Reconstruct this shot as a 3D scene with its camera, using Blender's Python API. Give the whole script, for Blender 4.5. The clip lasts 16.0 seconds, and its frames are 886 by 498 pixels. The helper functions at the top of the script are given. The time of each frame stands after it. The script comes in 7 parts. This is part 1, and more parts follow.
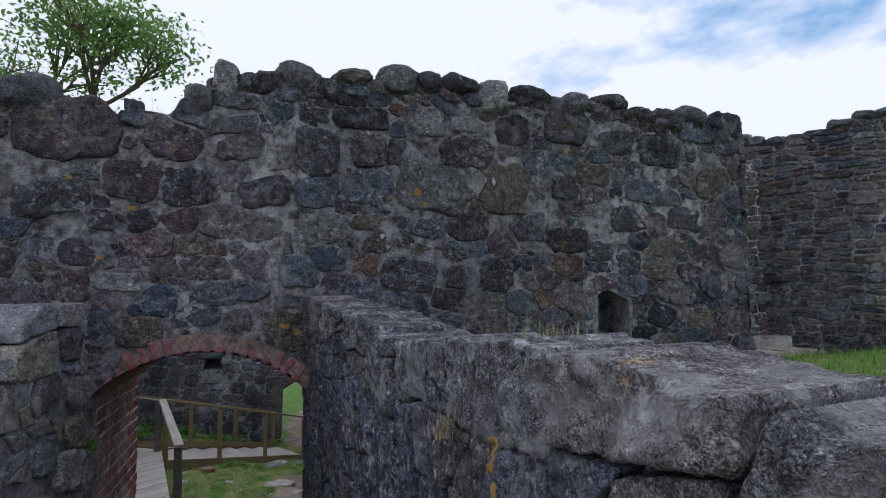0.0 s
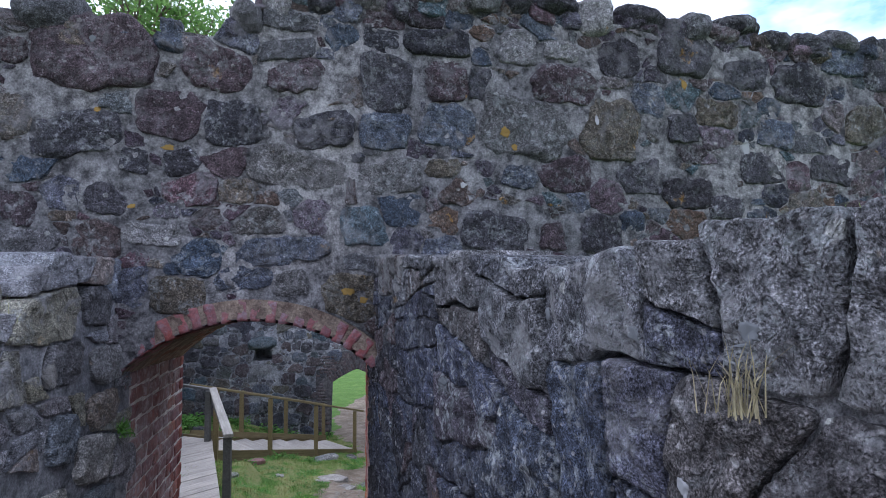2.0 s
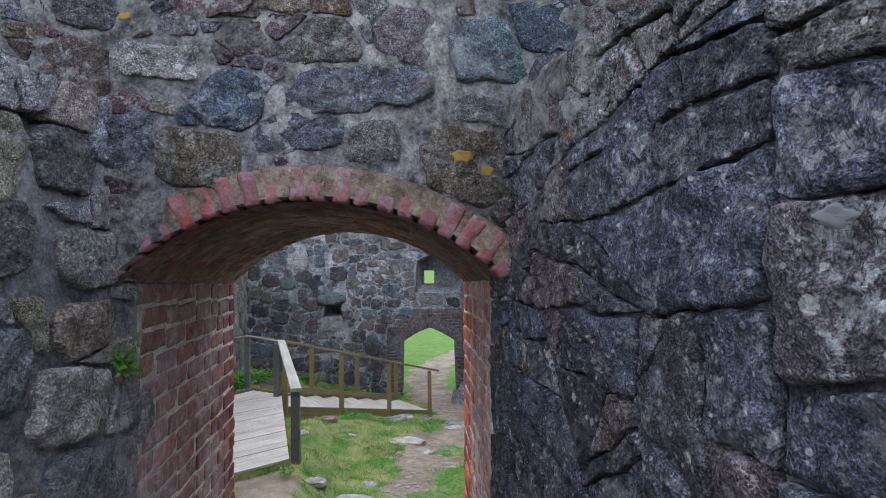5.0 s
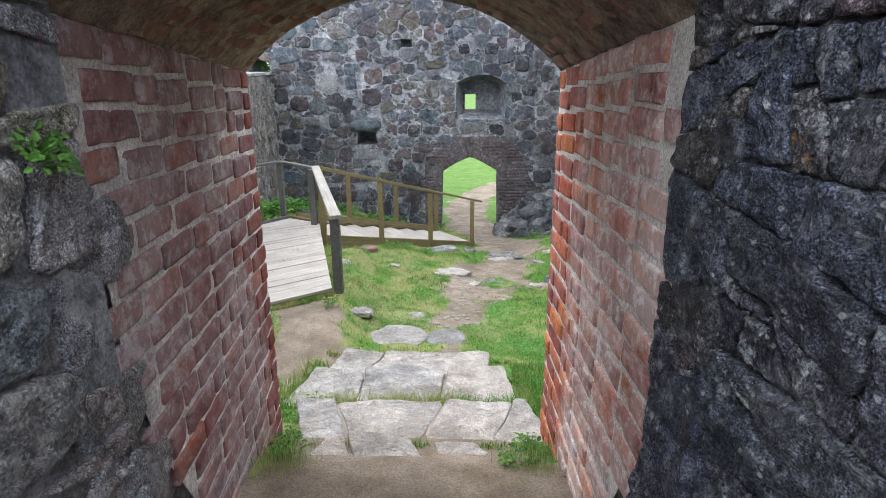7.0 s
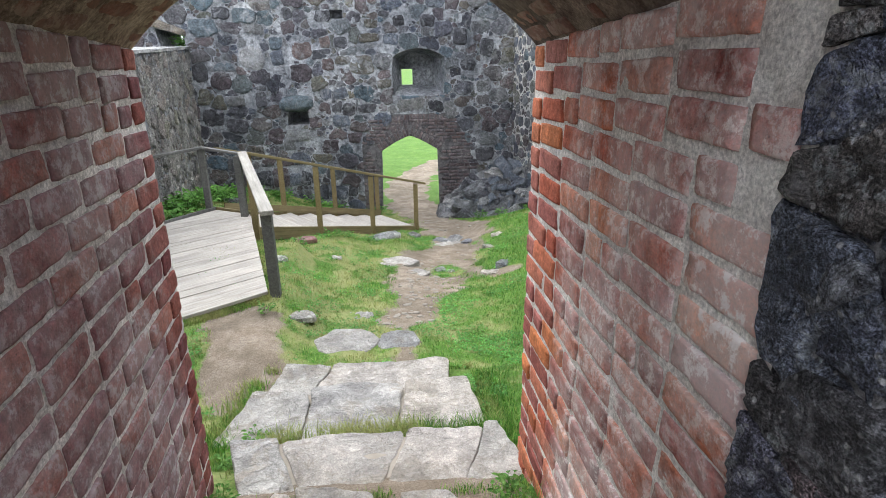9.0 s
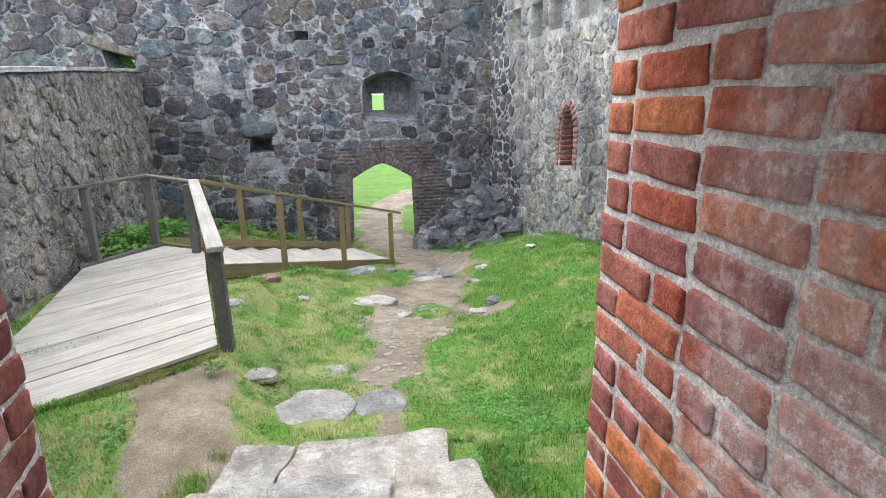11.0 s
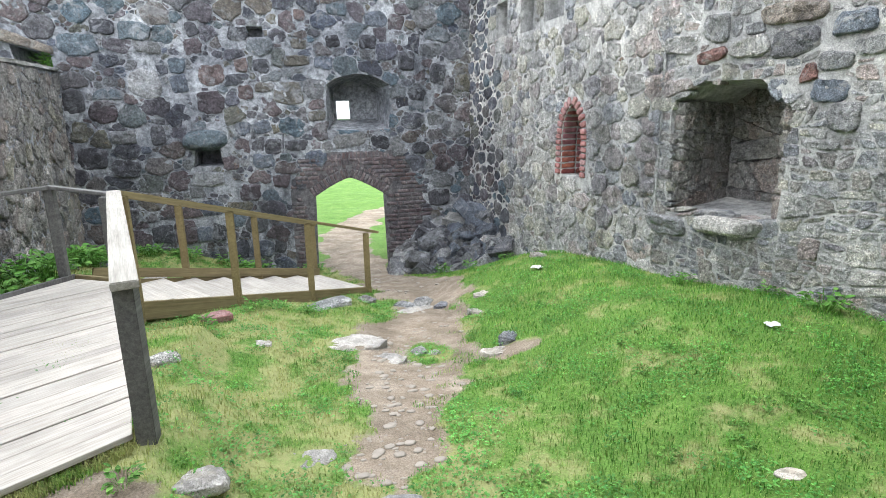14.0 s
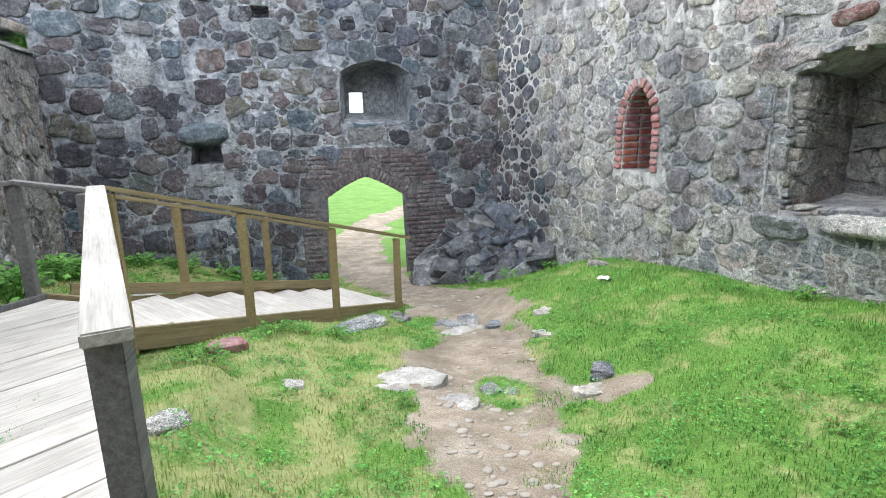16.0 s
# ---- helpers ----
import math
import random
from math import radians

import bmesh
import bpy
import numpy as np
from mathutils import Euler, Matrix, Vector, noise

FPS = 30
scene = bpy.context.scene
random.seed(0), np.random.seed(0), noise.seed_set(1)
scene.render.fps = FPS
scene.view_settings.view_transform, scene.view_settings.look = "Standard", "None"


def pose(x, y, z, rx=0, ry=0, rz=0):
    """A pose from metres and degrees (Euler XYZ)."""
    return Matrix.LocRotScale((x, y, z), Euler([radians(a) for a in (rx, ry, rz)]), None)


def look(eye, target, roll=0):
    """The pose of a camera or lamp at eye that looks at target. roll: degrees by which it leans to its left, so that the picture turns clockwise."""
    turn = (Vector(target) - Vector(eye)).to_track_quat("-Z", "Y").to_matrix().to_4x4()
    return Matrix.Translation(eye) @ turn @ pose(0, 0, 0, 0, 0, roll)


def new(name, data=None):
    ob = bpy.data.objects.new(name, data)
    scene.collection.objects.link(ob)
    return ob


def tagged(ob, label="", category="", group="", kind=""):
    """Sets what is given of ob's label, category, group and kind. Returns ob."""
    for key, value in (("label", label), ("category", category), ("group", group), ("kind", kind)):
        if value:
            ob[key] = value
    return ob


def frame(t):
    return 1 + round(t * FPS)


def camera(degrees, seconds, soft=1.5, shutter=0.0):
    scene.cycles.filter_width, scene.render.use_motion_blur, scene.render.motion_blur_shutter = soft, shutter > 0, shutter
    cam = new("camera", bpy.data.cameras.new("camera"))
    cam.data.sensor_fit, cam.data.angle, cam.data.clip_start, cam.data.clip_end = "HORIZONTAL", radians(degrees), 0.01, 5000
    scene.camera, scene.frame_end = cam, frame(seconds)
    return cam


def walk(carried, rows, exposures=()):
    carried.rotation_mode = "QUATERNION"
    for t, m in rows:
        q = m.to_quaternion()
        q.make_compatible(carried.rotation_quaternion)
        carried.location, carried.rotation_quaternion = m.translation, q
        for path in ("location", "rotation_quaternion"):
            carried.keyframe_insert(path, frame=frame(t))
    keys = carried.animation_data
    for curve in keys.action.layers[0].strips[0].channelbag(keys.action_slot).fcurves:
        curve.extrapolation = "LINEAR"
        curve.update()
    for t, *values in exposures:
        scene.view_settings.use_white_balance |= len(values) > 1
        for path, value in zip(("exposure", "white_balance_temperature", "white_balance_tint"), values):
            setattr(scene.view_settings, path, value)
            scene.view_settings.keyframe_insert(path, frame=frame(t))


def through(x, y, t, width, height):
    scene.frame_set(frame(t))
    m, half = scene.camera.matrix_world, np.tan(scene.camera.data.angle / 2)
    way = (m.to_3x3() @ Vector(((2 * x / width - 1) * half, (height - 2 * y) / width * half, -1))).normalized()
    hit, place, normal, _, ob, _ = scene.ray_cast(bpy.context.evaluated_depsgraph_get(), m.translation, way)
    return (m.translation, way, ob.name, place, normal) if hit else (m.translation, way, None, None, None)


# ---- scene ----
cam = camera(78.9, 16.0, soft=0.6)
METRES, EYE, TILT, LEAN, TURN = 10.067, 1.5, 0.0, 0.0, -5.9
PATH = [
    (0, (0.542, 1.806, 2.413), (0.991, 3.749, 2.564), -0.9),
    (0.5, (0.488, 1.981, 2.336), (0.881, 3.936, 2.482), -0.7),
    (1, (0.543, 2.163, 2.275), (0.873, 4.13, 2.419), -0.7),
    (1.5, (0.496, 2.367, 2.25), (0.796, 4.339, 2.395), -0.7),
    (2, (0.399, 2.613, 2.182), (0.689, 4.586, 2.329), -0.6),
    (2.5, (0.404, 2.836, 2.062), (0.68, 4.812, 2.206), -0.5),
    (3, (0.433, 3.04, 2.018), (0.679, 5.021, 2.135), -0.6),
    (5.5, (0.079, 4.178, 1.692), (0.1, 6.178, 1.647), -0.3),
    (6, (-0.009, 4.476, 1.602), (-0.021, 6.446, 1.253), -0.2),
    (6.5, (-0.059, 4.683, 1.611), (-0.125, 6.618, 1.11), -0.2),
    (7, (-0.074, 4.794, 1.551), (-0.136, 6.709, 0.98), -0.2),
    (7.5, (-0.018, 5.001, 1.555), (-0.063, 6.916, 0.982), -0.3),
    (8, (-0.12, 5.096, 1.595), (-0.056, 6.982, 0.934), -0.4),
    (10.5, (-0.191, 5.943, 1.425), (0.023, 7.84, 0.829), -0.8),
    (11, (-0.243, 6.196, 1.355), (0.032, 8.099, 0.804), -0.8),
    (11.5, (-0.317, 6.399, 1.327), (0.015, 8.298, 0.795), -0.9),
    (12, (-0.328, 6.621, 1.217), (0.025, 8.524, 0.711), -0.9),
    (12.5, (-0.339, 6.847, 1.121), (0.027, 8.754, 0.643), -0.8),
    (13, (-0.444, 7.086, 1.031), (-0.055, 8.991, 0.563), -0.9),
    (13.5, (-0.416, 7.366, 0.979), (0.009, 9.263, 0.512), -0.9),
    (14, (-0.479, 7.678, 0.976), (-0.041, 9.572, 0.506), -0.9),
    (14.5, (-0.566, 7.94, 0.965), (-0.117, 9.831, 0.495), -0.8),
    (15, (-0.601, 8.275, 0.809), (-0.143, 10.164, 0.339), -0.9),
    (15.5, (-0.768, 8.611, 0.799), (-0.305, 10.499, 0.331), -0.9),
    (16, (-0.887, 8.968, 0.746), (-0.414, 10.858, 0.294), -1.0),
]
walk(cam, [(t, look(eye, target, roll)) for t, eye, target, roll in PATH], [(0, -1.18, 5700, 17), (1.5, -0.53, 5400, 18), (3.0, -0.3, 5350, 17.5), (5.5, 0.22, 5850, 11.5), (7.0, 0.62, 6000, 11), (8.0, 0.64, 6050, 10), (10.5, 0.70, 6100, 9), (12.5, 0.81, 6100, 8.5), (16, 0.98, 5950, 8)])

# ---- world, sun, exposure ----
world = bpy.data.worlds.new("world")
scene.world = world
world.use_nodes = True
wn, wl = world.node_tree.nodes, world.node_tree.links
wn.clear()
w_out, w_bg = wn.new("ShaderNodeOutputWorld"), wn.new("ShaderNodeBackground")
w_sky = wn.new("ShaderNodeTexSky")
w_sky.sky_type, w_sky.sun_disc = "NISHITA", False
SUN_EL, SUN_AZ = 52.0, -42.0  # azimuth clockwise from +y
w_sky.sun_elevation, w_sky.sun_rotation = radians(SUN_EL), radians(SUN_AZ)
w_tc, w_map = wn.new("ShaderNodeTexCoord"), wn.new("ShaderNodeMapping")
w_map.inputs["Scale"].default_value = (1.0, 1.0, 2.2)
w_map.inputs["Location"].default_value = (0.3, 0.1, 0.0)
w_noise = wn.new("ShaderNodeTexNoise")
w_noise.inputs["Scale"].default_value, w_noise.inputs["Detail"].default_value = 2.1, 7.0
w_noise.inputs["Roughness"].default_value = 0.55
w_ramp = wn.new("ShaderNodeValToRGB")
w_ramp.color_ramp.elements[0].position, w_ramp.color_ramp.elements[1].position = 0.29, 0.40
w_haze = wn.new("ShaderNodeMix")
w_haze.data_type = "RGBA"
w_haze.inputs["Factor"].default_value = 0.6
w_haze.inputs["B"].default_value = (4.2, 10.2, 15.5, 1)
w_mix = wn.new("ShaderNodeMix")
w_mix.data_type = "RGBA"
w_mix.inputs["B"].default_value = (16.4, 16.5, 16.8, 1)
wl.new(w_tc.outputs["Generated"], w_map.inputs["Vector"])
wl.new(w_map.outputs["Vector"], w_noise.inputs["Vector"])
wl.new(w_noise.outputs["Fac"], w_ramp.inputs["Fac"])
wl.new(w_ramp.outputs["Color"], w_mix.inputs["Factor"])
wl.new(w_sky.outputs["Color"], w_haze.inputs["A"])
wl.new(w_haze.outputs["Result"], w_mix.inputs["A"])
wl.new(w_mix.outputs["Result"], w_bg.inputs["Color"])
w_bg.inputs["Strength"].default_value = 0.13
wl.new(w_bg.outputs["Background"], w_out.inputs["Surface"])

sun = new("sun", bpy.data.lights.new("sun", "SUN"))
sun.data.energy, sun.data.angle, sun.data.color = 1.35, radians(32), (1.0, 0.95, 0.88)
s_dir = Vector((math.sin(radians(SUN_AZ)) * math.cos(radians(SUN_EL)), math.cos(radians(SUN_AZ)) * math.cos(radians(SUN_EL)), math.sin(radians(SUN_EL))))
sun.matrix_world = look(s_dir * 40, (0, 0, 0))


# ---- materials ----
class Nodes:
    """A short way to write node materials."""

    def __init__(self, name):
        self.mat = bpy.data.materials.new(name)
        self.mat.use_nodes = True
        self.n, self.l = self.mat.node_tree.nodes, self.mat.node_tree.links
        self.bsdf = self.n["Principled BSDF"]
        self.pos = self.n.new("ShaderNodeTexCoord").outputs["Object"]
        self.world = self.n.new("ShaderNodeNewGeometry").outputs["Position"]

    def put(self, socket, value):
        if isinstance(value, bpy.types.NodeSocket):
            self.l.new(value, socket)
        else:
            socket.default_value = value

    def noise(self, scale, detail=4.0, rough=0.55, vec=None, out="Fac", distort=0.0):
        n = self.n.new("ShaderNodeTexNoise")
        self.put(n.inputs["Vector"], vec or self.pos)
        n.inputs["Scale"].default_value, n.inputs["Detail"].default_value = scale, detail
        n.inputs["Roughness"].default_value, n.inputs["Distortion"].default_value = rough, distort
        return n.outputs[out]

    def voronoi(self, scale, out="Distance", vec=None, feature="F1"):
        n = self.n.new("ShaderNodeTexVoronoi")
        n.feature = feature
        self.put(n.inputs["Vector"], vec or self.pos)
        n.inputs["Scale"].default_value = scale
        return n.outputs[out]

    def scaled(self, vec, s):
        n = self.n.new("ShaderNodeMapping")
        self.put(n.inputs["Vector"], vec)
        n.inputs["Scale"].default_value = s
        return n.outputs["Vector"]

    def shifted(self, vec, value, by=37.0):
        n = self.n.new("ShaderNodeVectorMath")
        n.operation = "MULTIPLY_ADD"
        self.put(n.inputs[0], value)
        n.inputs[1].default_value = (by, by * 0.7, by * 1.3)
        self.put(n.inputs[2], vec)
        return n.outputs[0]

    def ramp(self, value, stops, smooth=False):
        n = self.n.new("ShaderNodeValToRGB")
        if smooth:
            n.color_ramp.interpolation = "EASE"
        els = n.color_ramp.elements
        while len(els) < len(stops):
            els.new(0.5)
        for e, (p, c) in zip(els, stops):
            e.position = p
            e.color = (*c, 1) if isinstance(c, tuple) else (c, c, c, 1)
        self.put(n.inputs["Fac"], value)
        return n.outputs["Color"]

    def mix(self, fac, a, b, mode="MIX"):
        n = self.n.new("ShaderNodeMix")
        n.data_type, n.blend_type = "RGBA", mode
        self.put(n.inputs["Factor"], fac)
        for s, v in (("A", a), ("B", b)):
            self.put(n.inputs[s], (*v, 1) if isinstance(v, tuple) and len(v) == 3 else v)
        return n.outputs["Result"]

    def math(self, op, a, b=0.0, clamp=False):
        n = self.n.new("ShaderNodeMath")
        n.operation, n.use_clamp = op, clamp
        self.put(n.inputs[0], a)
        self.put(n.inputs[1], b)
        return n.outputs[0]

    def axis(self, i):
        n = self.n.new("ShaderNodeSeparateXYZ")
        self.put(n.inputs[0], self.world)
        return n.outputs[i]

    def chance(self):
        """A random number for each piece, whether an object of its own or an island of a joined mesh."""
        a, b = self.n.new("ShaderNodeObjectInfo").outputs["Random"], self.n.new("ShaderNodeNewGeometry").outputs["Random Per Island"]
        return self.math("FRACT", self.math("ADD", a, b))

    def bump(self, height, strength, distance, under=None):
        n = self.n.new("ShaderNodeBump")
        n.inputs["Strength"].default_value, n.inputs["Distance"].default_value = strength, distance
        self.put(n.inputs["Height"], height)
        if under:
            self.put(n.inputs["Normal"], under)
        return n.outputs["Normal"]

    def done(self, color, rough, normal=None, spec=0.3):
        self.put(self.bsdf.inputs["Base Color"], color)
        self.put(self.bsdf.inputs["Roughness"], rough)
        self.bsdf.inputs["Specular IOR Level"].default_value = spec
        if normal:
            self.put(self.bsdf.inputs["Normal"], normal)
        return self.mat


def stone_material(name, palette, speck, lichen=0.35, white=0.5, yellow=0.0, grain=95.0, smear=0.0, paste=(0.3, 0.3, 0.29), stain=0.5, mottle=0.8, dots=0.0, cover=0.5, relief=1.0):
    """Granite rubble: a colour for each stone, crystal grain, pale crust lichen and orange lichen."""
    k = Nodes(name)
    r = k.chance()
    vec = k.shifted(k.pos, r)
    r2 = k.math("FRACT", k.math("MULTIPLY", r, 17.31))
    base = k.ramp(r, [(i / max(1, len(palette) - 1), c) for i, c in enumerate(palette)])
    big = k.noise(5.0, 5, 0.6, vec)
    base = k.mix(0.75, base, k.ramp(big, [(0.28, 0.55), (0.72, 1.5)]), "MULTIPLY")
    fine = k.noise(grain, 3, 0.7, vec)
    base = k.mix(speck, base, k.ramp(fine, [(0.38, 0.28), (0.5, 0.92), (0.63, 2.3)]), "MULTIPLY")
    crust = k.noise(9.0, 6, 0.72, vec, distort=0.6)
    fleck = k.noise(38.0, 4, 0.75, vec)
    mask = k.math("MULTIPLY", k.ramp(crust, [(0.49, 0.0), (0.56, 1.0)]), k.ramp(fleck, [(0.46, 0.0), (0.53, 1.0)]))
    base = k.mix(k.math("MULTIPLY", mask, k.math("MULTIPLY", k.ramp(r2, [(0.2, 0.25), (0.9, 1.0)]), lichen)), base, (0.34, 0.36, 0.37))
    spot = k.voronoi(6.5, vec=vec)
    spots = k.math("MULTIPLY", k.ramp(k.math("ADD", spot, k.math("MULTIPLY", fleck, 0.14)), [(0.145, 1.0), (0.165, 0.0)]), white)
    base = k.mix(spots, base, (0.52, 0.53, 0.50))
    if dots:
        cell = k.voronoi(52.0, vec=vec)
        pick = k.ramp(k.voronoi(52.0, out="Color", vec=vec), [(0.62, 0.0), (0.66, 1.0)])
        base = k.mix(k.math("MULTIPLY", k.math("MULTIPLY", k.ramp(cell, [(0.22, 1.0), (0.34, 0.0)]), pick), dots), base, (0.46, 0.45, 0.45))
    if yellow:
        y = k.math("MULTIPLY", k.ramp(k.noise(3.1, 5, 0.65, vec), [(0.66, 0.0), (0.70, 1.0)]), k.ramp(fleck, [(0.42, 0.0), (0.52, 1.0)]))
        base = k.mix(k.math("MULTIPLY", y, yellow), base, (0.46, 0.25, 0.035))
    mid = k.noise(22, 6, 0.75, vec)
    base = k.mix(mottle, base, k.ramp(mid, [(0.32, 0.28), (0.48, 0.85), (0.68, 1.9)]), "MULTIPLY")
    base = k.mix(0.65 * speck, base, k.ramp(k.noise(62, 5, 0.8, vec), [(0.36, 0.35), (0.5, 0.95), (0.64, 1.9)]), "MULTIPLY")
    wide = k.noise(0.55, 5, 0.65, k.world)
    streak = k.noise(1.0, 6, 0.65, k.scaled(k.world, (2.4, 2.4, 0.3)))
    if smear:
        m = k.math("ADD", k.noise(4.2, 8, 0.74, k.world, distort=0.6), k.math("MULTIPLY", k.math("SUBTRACT", wide, 0.5), 0.35))
        base = k.mix(k.math("MULTIPLY", k.ramp(m, [(cover, 0.0), (cover + 0.07, 1.0)]), smear), base, k.mix(k.ramp(mid, [(0.35, 0.0), (0.65, 1.0)]), tuple(c * 0.6 for c in paste), paste))
    base = k.mix(stain, base, k.ramp(wide, [(0.32, (0.42, 0.44, 0.50)), (0.5, (0.95, 0.95, 0.95)), (0.68, (1.35, 1.32, 1.25))]), "MULTIPLY")
    base = k.mix(stain, base, k.ramp(streak, [(0.36, (0.45, 0.46, 0.49)), (0.5, (1.0, 1.0, 1.0)), (0.66, (1.25, 1.25, 1.24))]), "MULTIPLY")
    crease = k.math("ABSOLUTE", k.math("SUBTRACT", k.noise(7.0, 5, 0.7, vec, distort=0.8), 0.5))
    h = k.bump(big, 0.6, 0.05 * relief)
    h = k.bump(k.ramp(crease, [(0.0, 0.0), (0.10, 1.0)]), 0.8, 0.025 * relief, h)
    h = k.bump(mid, 0.9, 0.025 * relief, h)
    h = k.bump(fine, 0.5, 0.006 * relief, h)
    return k.done(base, k.ramp(fine, [(0.3, 0.95), (0.7, 0.72)]), h, 0.25)


def mortar_material(name, light, dark, stain=0.6, relief=1.0):
    k = Nodes(name)
    big, mid, fine = k.noise(1.1, 5, 0.6), k.noise(11, 7, 0.75), k.noise(90, 4, 0.75)
    c = k.mix(k.ramp(mid, [(0.38, 0.0), (0.62, 1.0)]), dark, light)
    c = k.mix(stain, c, k.ramp(big, [(0.3, 0.55), (0.7, 1.35)]), "MULTIPLY")
    c = k.mix(0.7, c, k.ramp(fine, [(0.36, 0.5), (0.64, 1.4)]), "MULTIPLY")
    c = k.mix(stain, c, k.ramp(k.noise(1.0, 6, 0.65, k.scaled(k.world, (2.4, 2.4, 0.3))), [(0.36, (0.45, 0.46, 0.49)), (0.5, (1.0, 1.0, 1.0)), (0.66, (1.25, 1.25, 1.24))]), "MULTIPLY")
    c = k.mix(stain, c, k.ramp(k.noise(0.55, 5, 0.65, k.world), [(0.32, (0.42, 0.44, 0.50)), (0.5, (0.95, 0.95, 0.95)), (0.68, (1.35, 1.32, 1.25))]), "MULTIPLY")
    h = k.bump(mid, 0.9, 0.05 * relief)
    h = k.bump(k.noise(24, 6, 0.75), 0.9, 0.02 * relief, h)
    h = k.bump(fine, 0.6, 0.008 * relief, h)
    return k.done(c, 0.95, h, 0.15)


def brick_material(name, palette, smear, film=(0.50, 0.44, 0.43), worn=0.0, reach=0.38):
    """Hand-made brick: a colour for each, pits and grit, and lime smeared over it in patches."""
    k = Nodes(name)
    r = k.chance()
    vec = k.shifted(k.pos, r)
    base = k.ramp(r, [(i / (len(palette) - 1), c) for i, c in enumerate(palette)])
    mid, fine, grit = k.noise(11, 6, 0.7, vec), k.noise(120, 3, 0.7, vec), k.noise(42, 5, 0.75, vec)
    base = k.mix(0.8, base, k.ramp(mid, [(0.3, 0.5), (0.7, 1.5)]), "MULTIPLY")
    base = k.mix(0.6, base, k.ramp(grit, [(0.34, 0.5), (0.66, 1.45)]), "MULTIPLY")
    base = k.mix(0.45, base, k.ramp(fine, [(0.35, 0.55), (0.65, 1.45)]), "MULTIPLY")
    pits = k.ramp(k.voronoi(70.0, vec=vec), [(0.10, 0.35), (0.20, 1.0)])
    where = k.ramp(k.noise(16, 4, 0.7, vec), [(0.5, 0.0), (0.62, 0.8)])
    base = k.mix(where, base, k.mix(1.0, base, pits, "MULTIPLY"))
    soft = k.ramp(k.noise(1.7, 8, 0.74, k.world, distort=0.5), [(reach, 0.0), (reach + 0.2, 1.0)])
    if worn:
        y = k.n.new("ShaderNodeSeparateXYZ")
        k.put(y.inputs[0], k.world)
        bare = k.math("ADD", k.math("MULTIPLY", k.math("SUBTRACT", worn, y.outputs["Y"]), 3.0), k.math("MULTIPLY", k.noise(6, 4, 0.7, k.world), 1.2), True)
        soft = k.math("MULTIPLY", soft, bare)
    hard = k.ramp(k.noise(17, 7, 0.78, k.world), [(0.50, 0.0), (0.57, 1.0)])
    base = k.mix(k.math("MULTIPLY", soft, smear), base, k.mix(0.5, base, film))
    base = k.mix(k.math("MULTIPLY", k.math("MULTIPLY", soft, hard), smear), base, film)
    h = k.bump(mid, 0.7, 0.014)
    h = k.bump(grit, 0.8, 0.006, h)
    h = k.bump(k.mix(where, (1.0, 1.0, 1.0), pits), 0.6, 0.005, h)
    h = k.bump(fine, 0.5, 0.003, h)
    return k.done(base, 0.9, h, 0.2)


STONE_DARK = stone_material("dark_granite", [(0.040, 0.040, 0.058), (0.12, 0.075, 0.09), (0.10, 0.11, 0.145), (0.055, 0.036, 0.048), (0.15, 0.125, 0.10), (0.065, 0.085, 0.12), (0.030, 0.030, 0.042), (0.13, 0.09, 0.07), (0.075, 0.11, 0.13), (0.17, 0.15, 0.155), (0.09, 0.065, 0.075)], 0.8, 0.6, 0.4, 0.9, 170.0, 0.6, (0.27, 0.265, 0.285), 0.35, 0.8, 0.3, 0.54)
STONE_LANE = stone_material("lichened_granite", [(0.066, 0.070, 0.092), (0.078, 0.086, 0.122), (0.115, 0.088, 0.092), (0.064, 0.078, 0.112), (0.095, 0.086, 0.082), (0.045, 0.047, 0.062), (0.088, 0.092, 0.112)], 0.95, 0.9, 0.7, 0.7, 230.0, 0.4, (0.27, 0.265, 0.275), 0.35, 0.9, 0.55, 0.55, 0.8)
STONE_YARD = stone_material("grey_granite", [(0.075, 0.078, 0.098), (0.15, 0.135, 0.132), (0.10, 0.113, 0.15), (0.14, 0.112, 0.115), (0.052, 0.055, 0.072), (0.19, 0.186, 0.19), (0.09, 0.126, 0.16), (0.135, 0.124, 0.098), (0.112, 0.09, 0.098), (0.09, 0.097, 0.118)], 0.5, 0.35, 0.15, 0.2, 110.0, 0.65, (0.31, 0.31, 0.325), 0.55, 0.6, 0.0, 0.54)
STONE_LEFT = stone_material("blue_grey_granite", [(0.20, 0.205, 0.235), (0.28, 0.28, 0.295), (0.16, 0.175, 0.215), (0.26, 0.22, 0.20), (0.21, 0.215, 0.24), (0.23, 0.22, 0.17)], 0.8, 0.6, 0.5, 0.6, 200.0, 0.7, (0.40, 0.40, 0.42), 0.35, 0.6, 0.2, 0.52, 0.6)
STONE_WARM = stone_material("brown_grey_granite", [(0.24, 0.225, 0.21), (0.32, 0.30, 0.275), (0.20, 0.19, 0.185), (0.30, 0.25, 0.22), (0.18, 0.172, 0.166), (0.28, 0.26, 0.21)], 0.6, 0.45, 0.2, 0.3, 110.0, 0.8, (0.43, 0.41, 0.385), 0.5, 0.65, 0.0, 0.52)
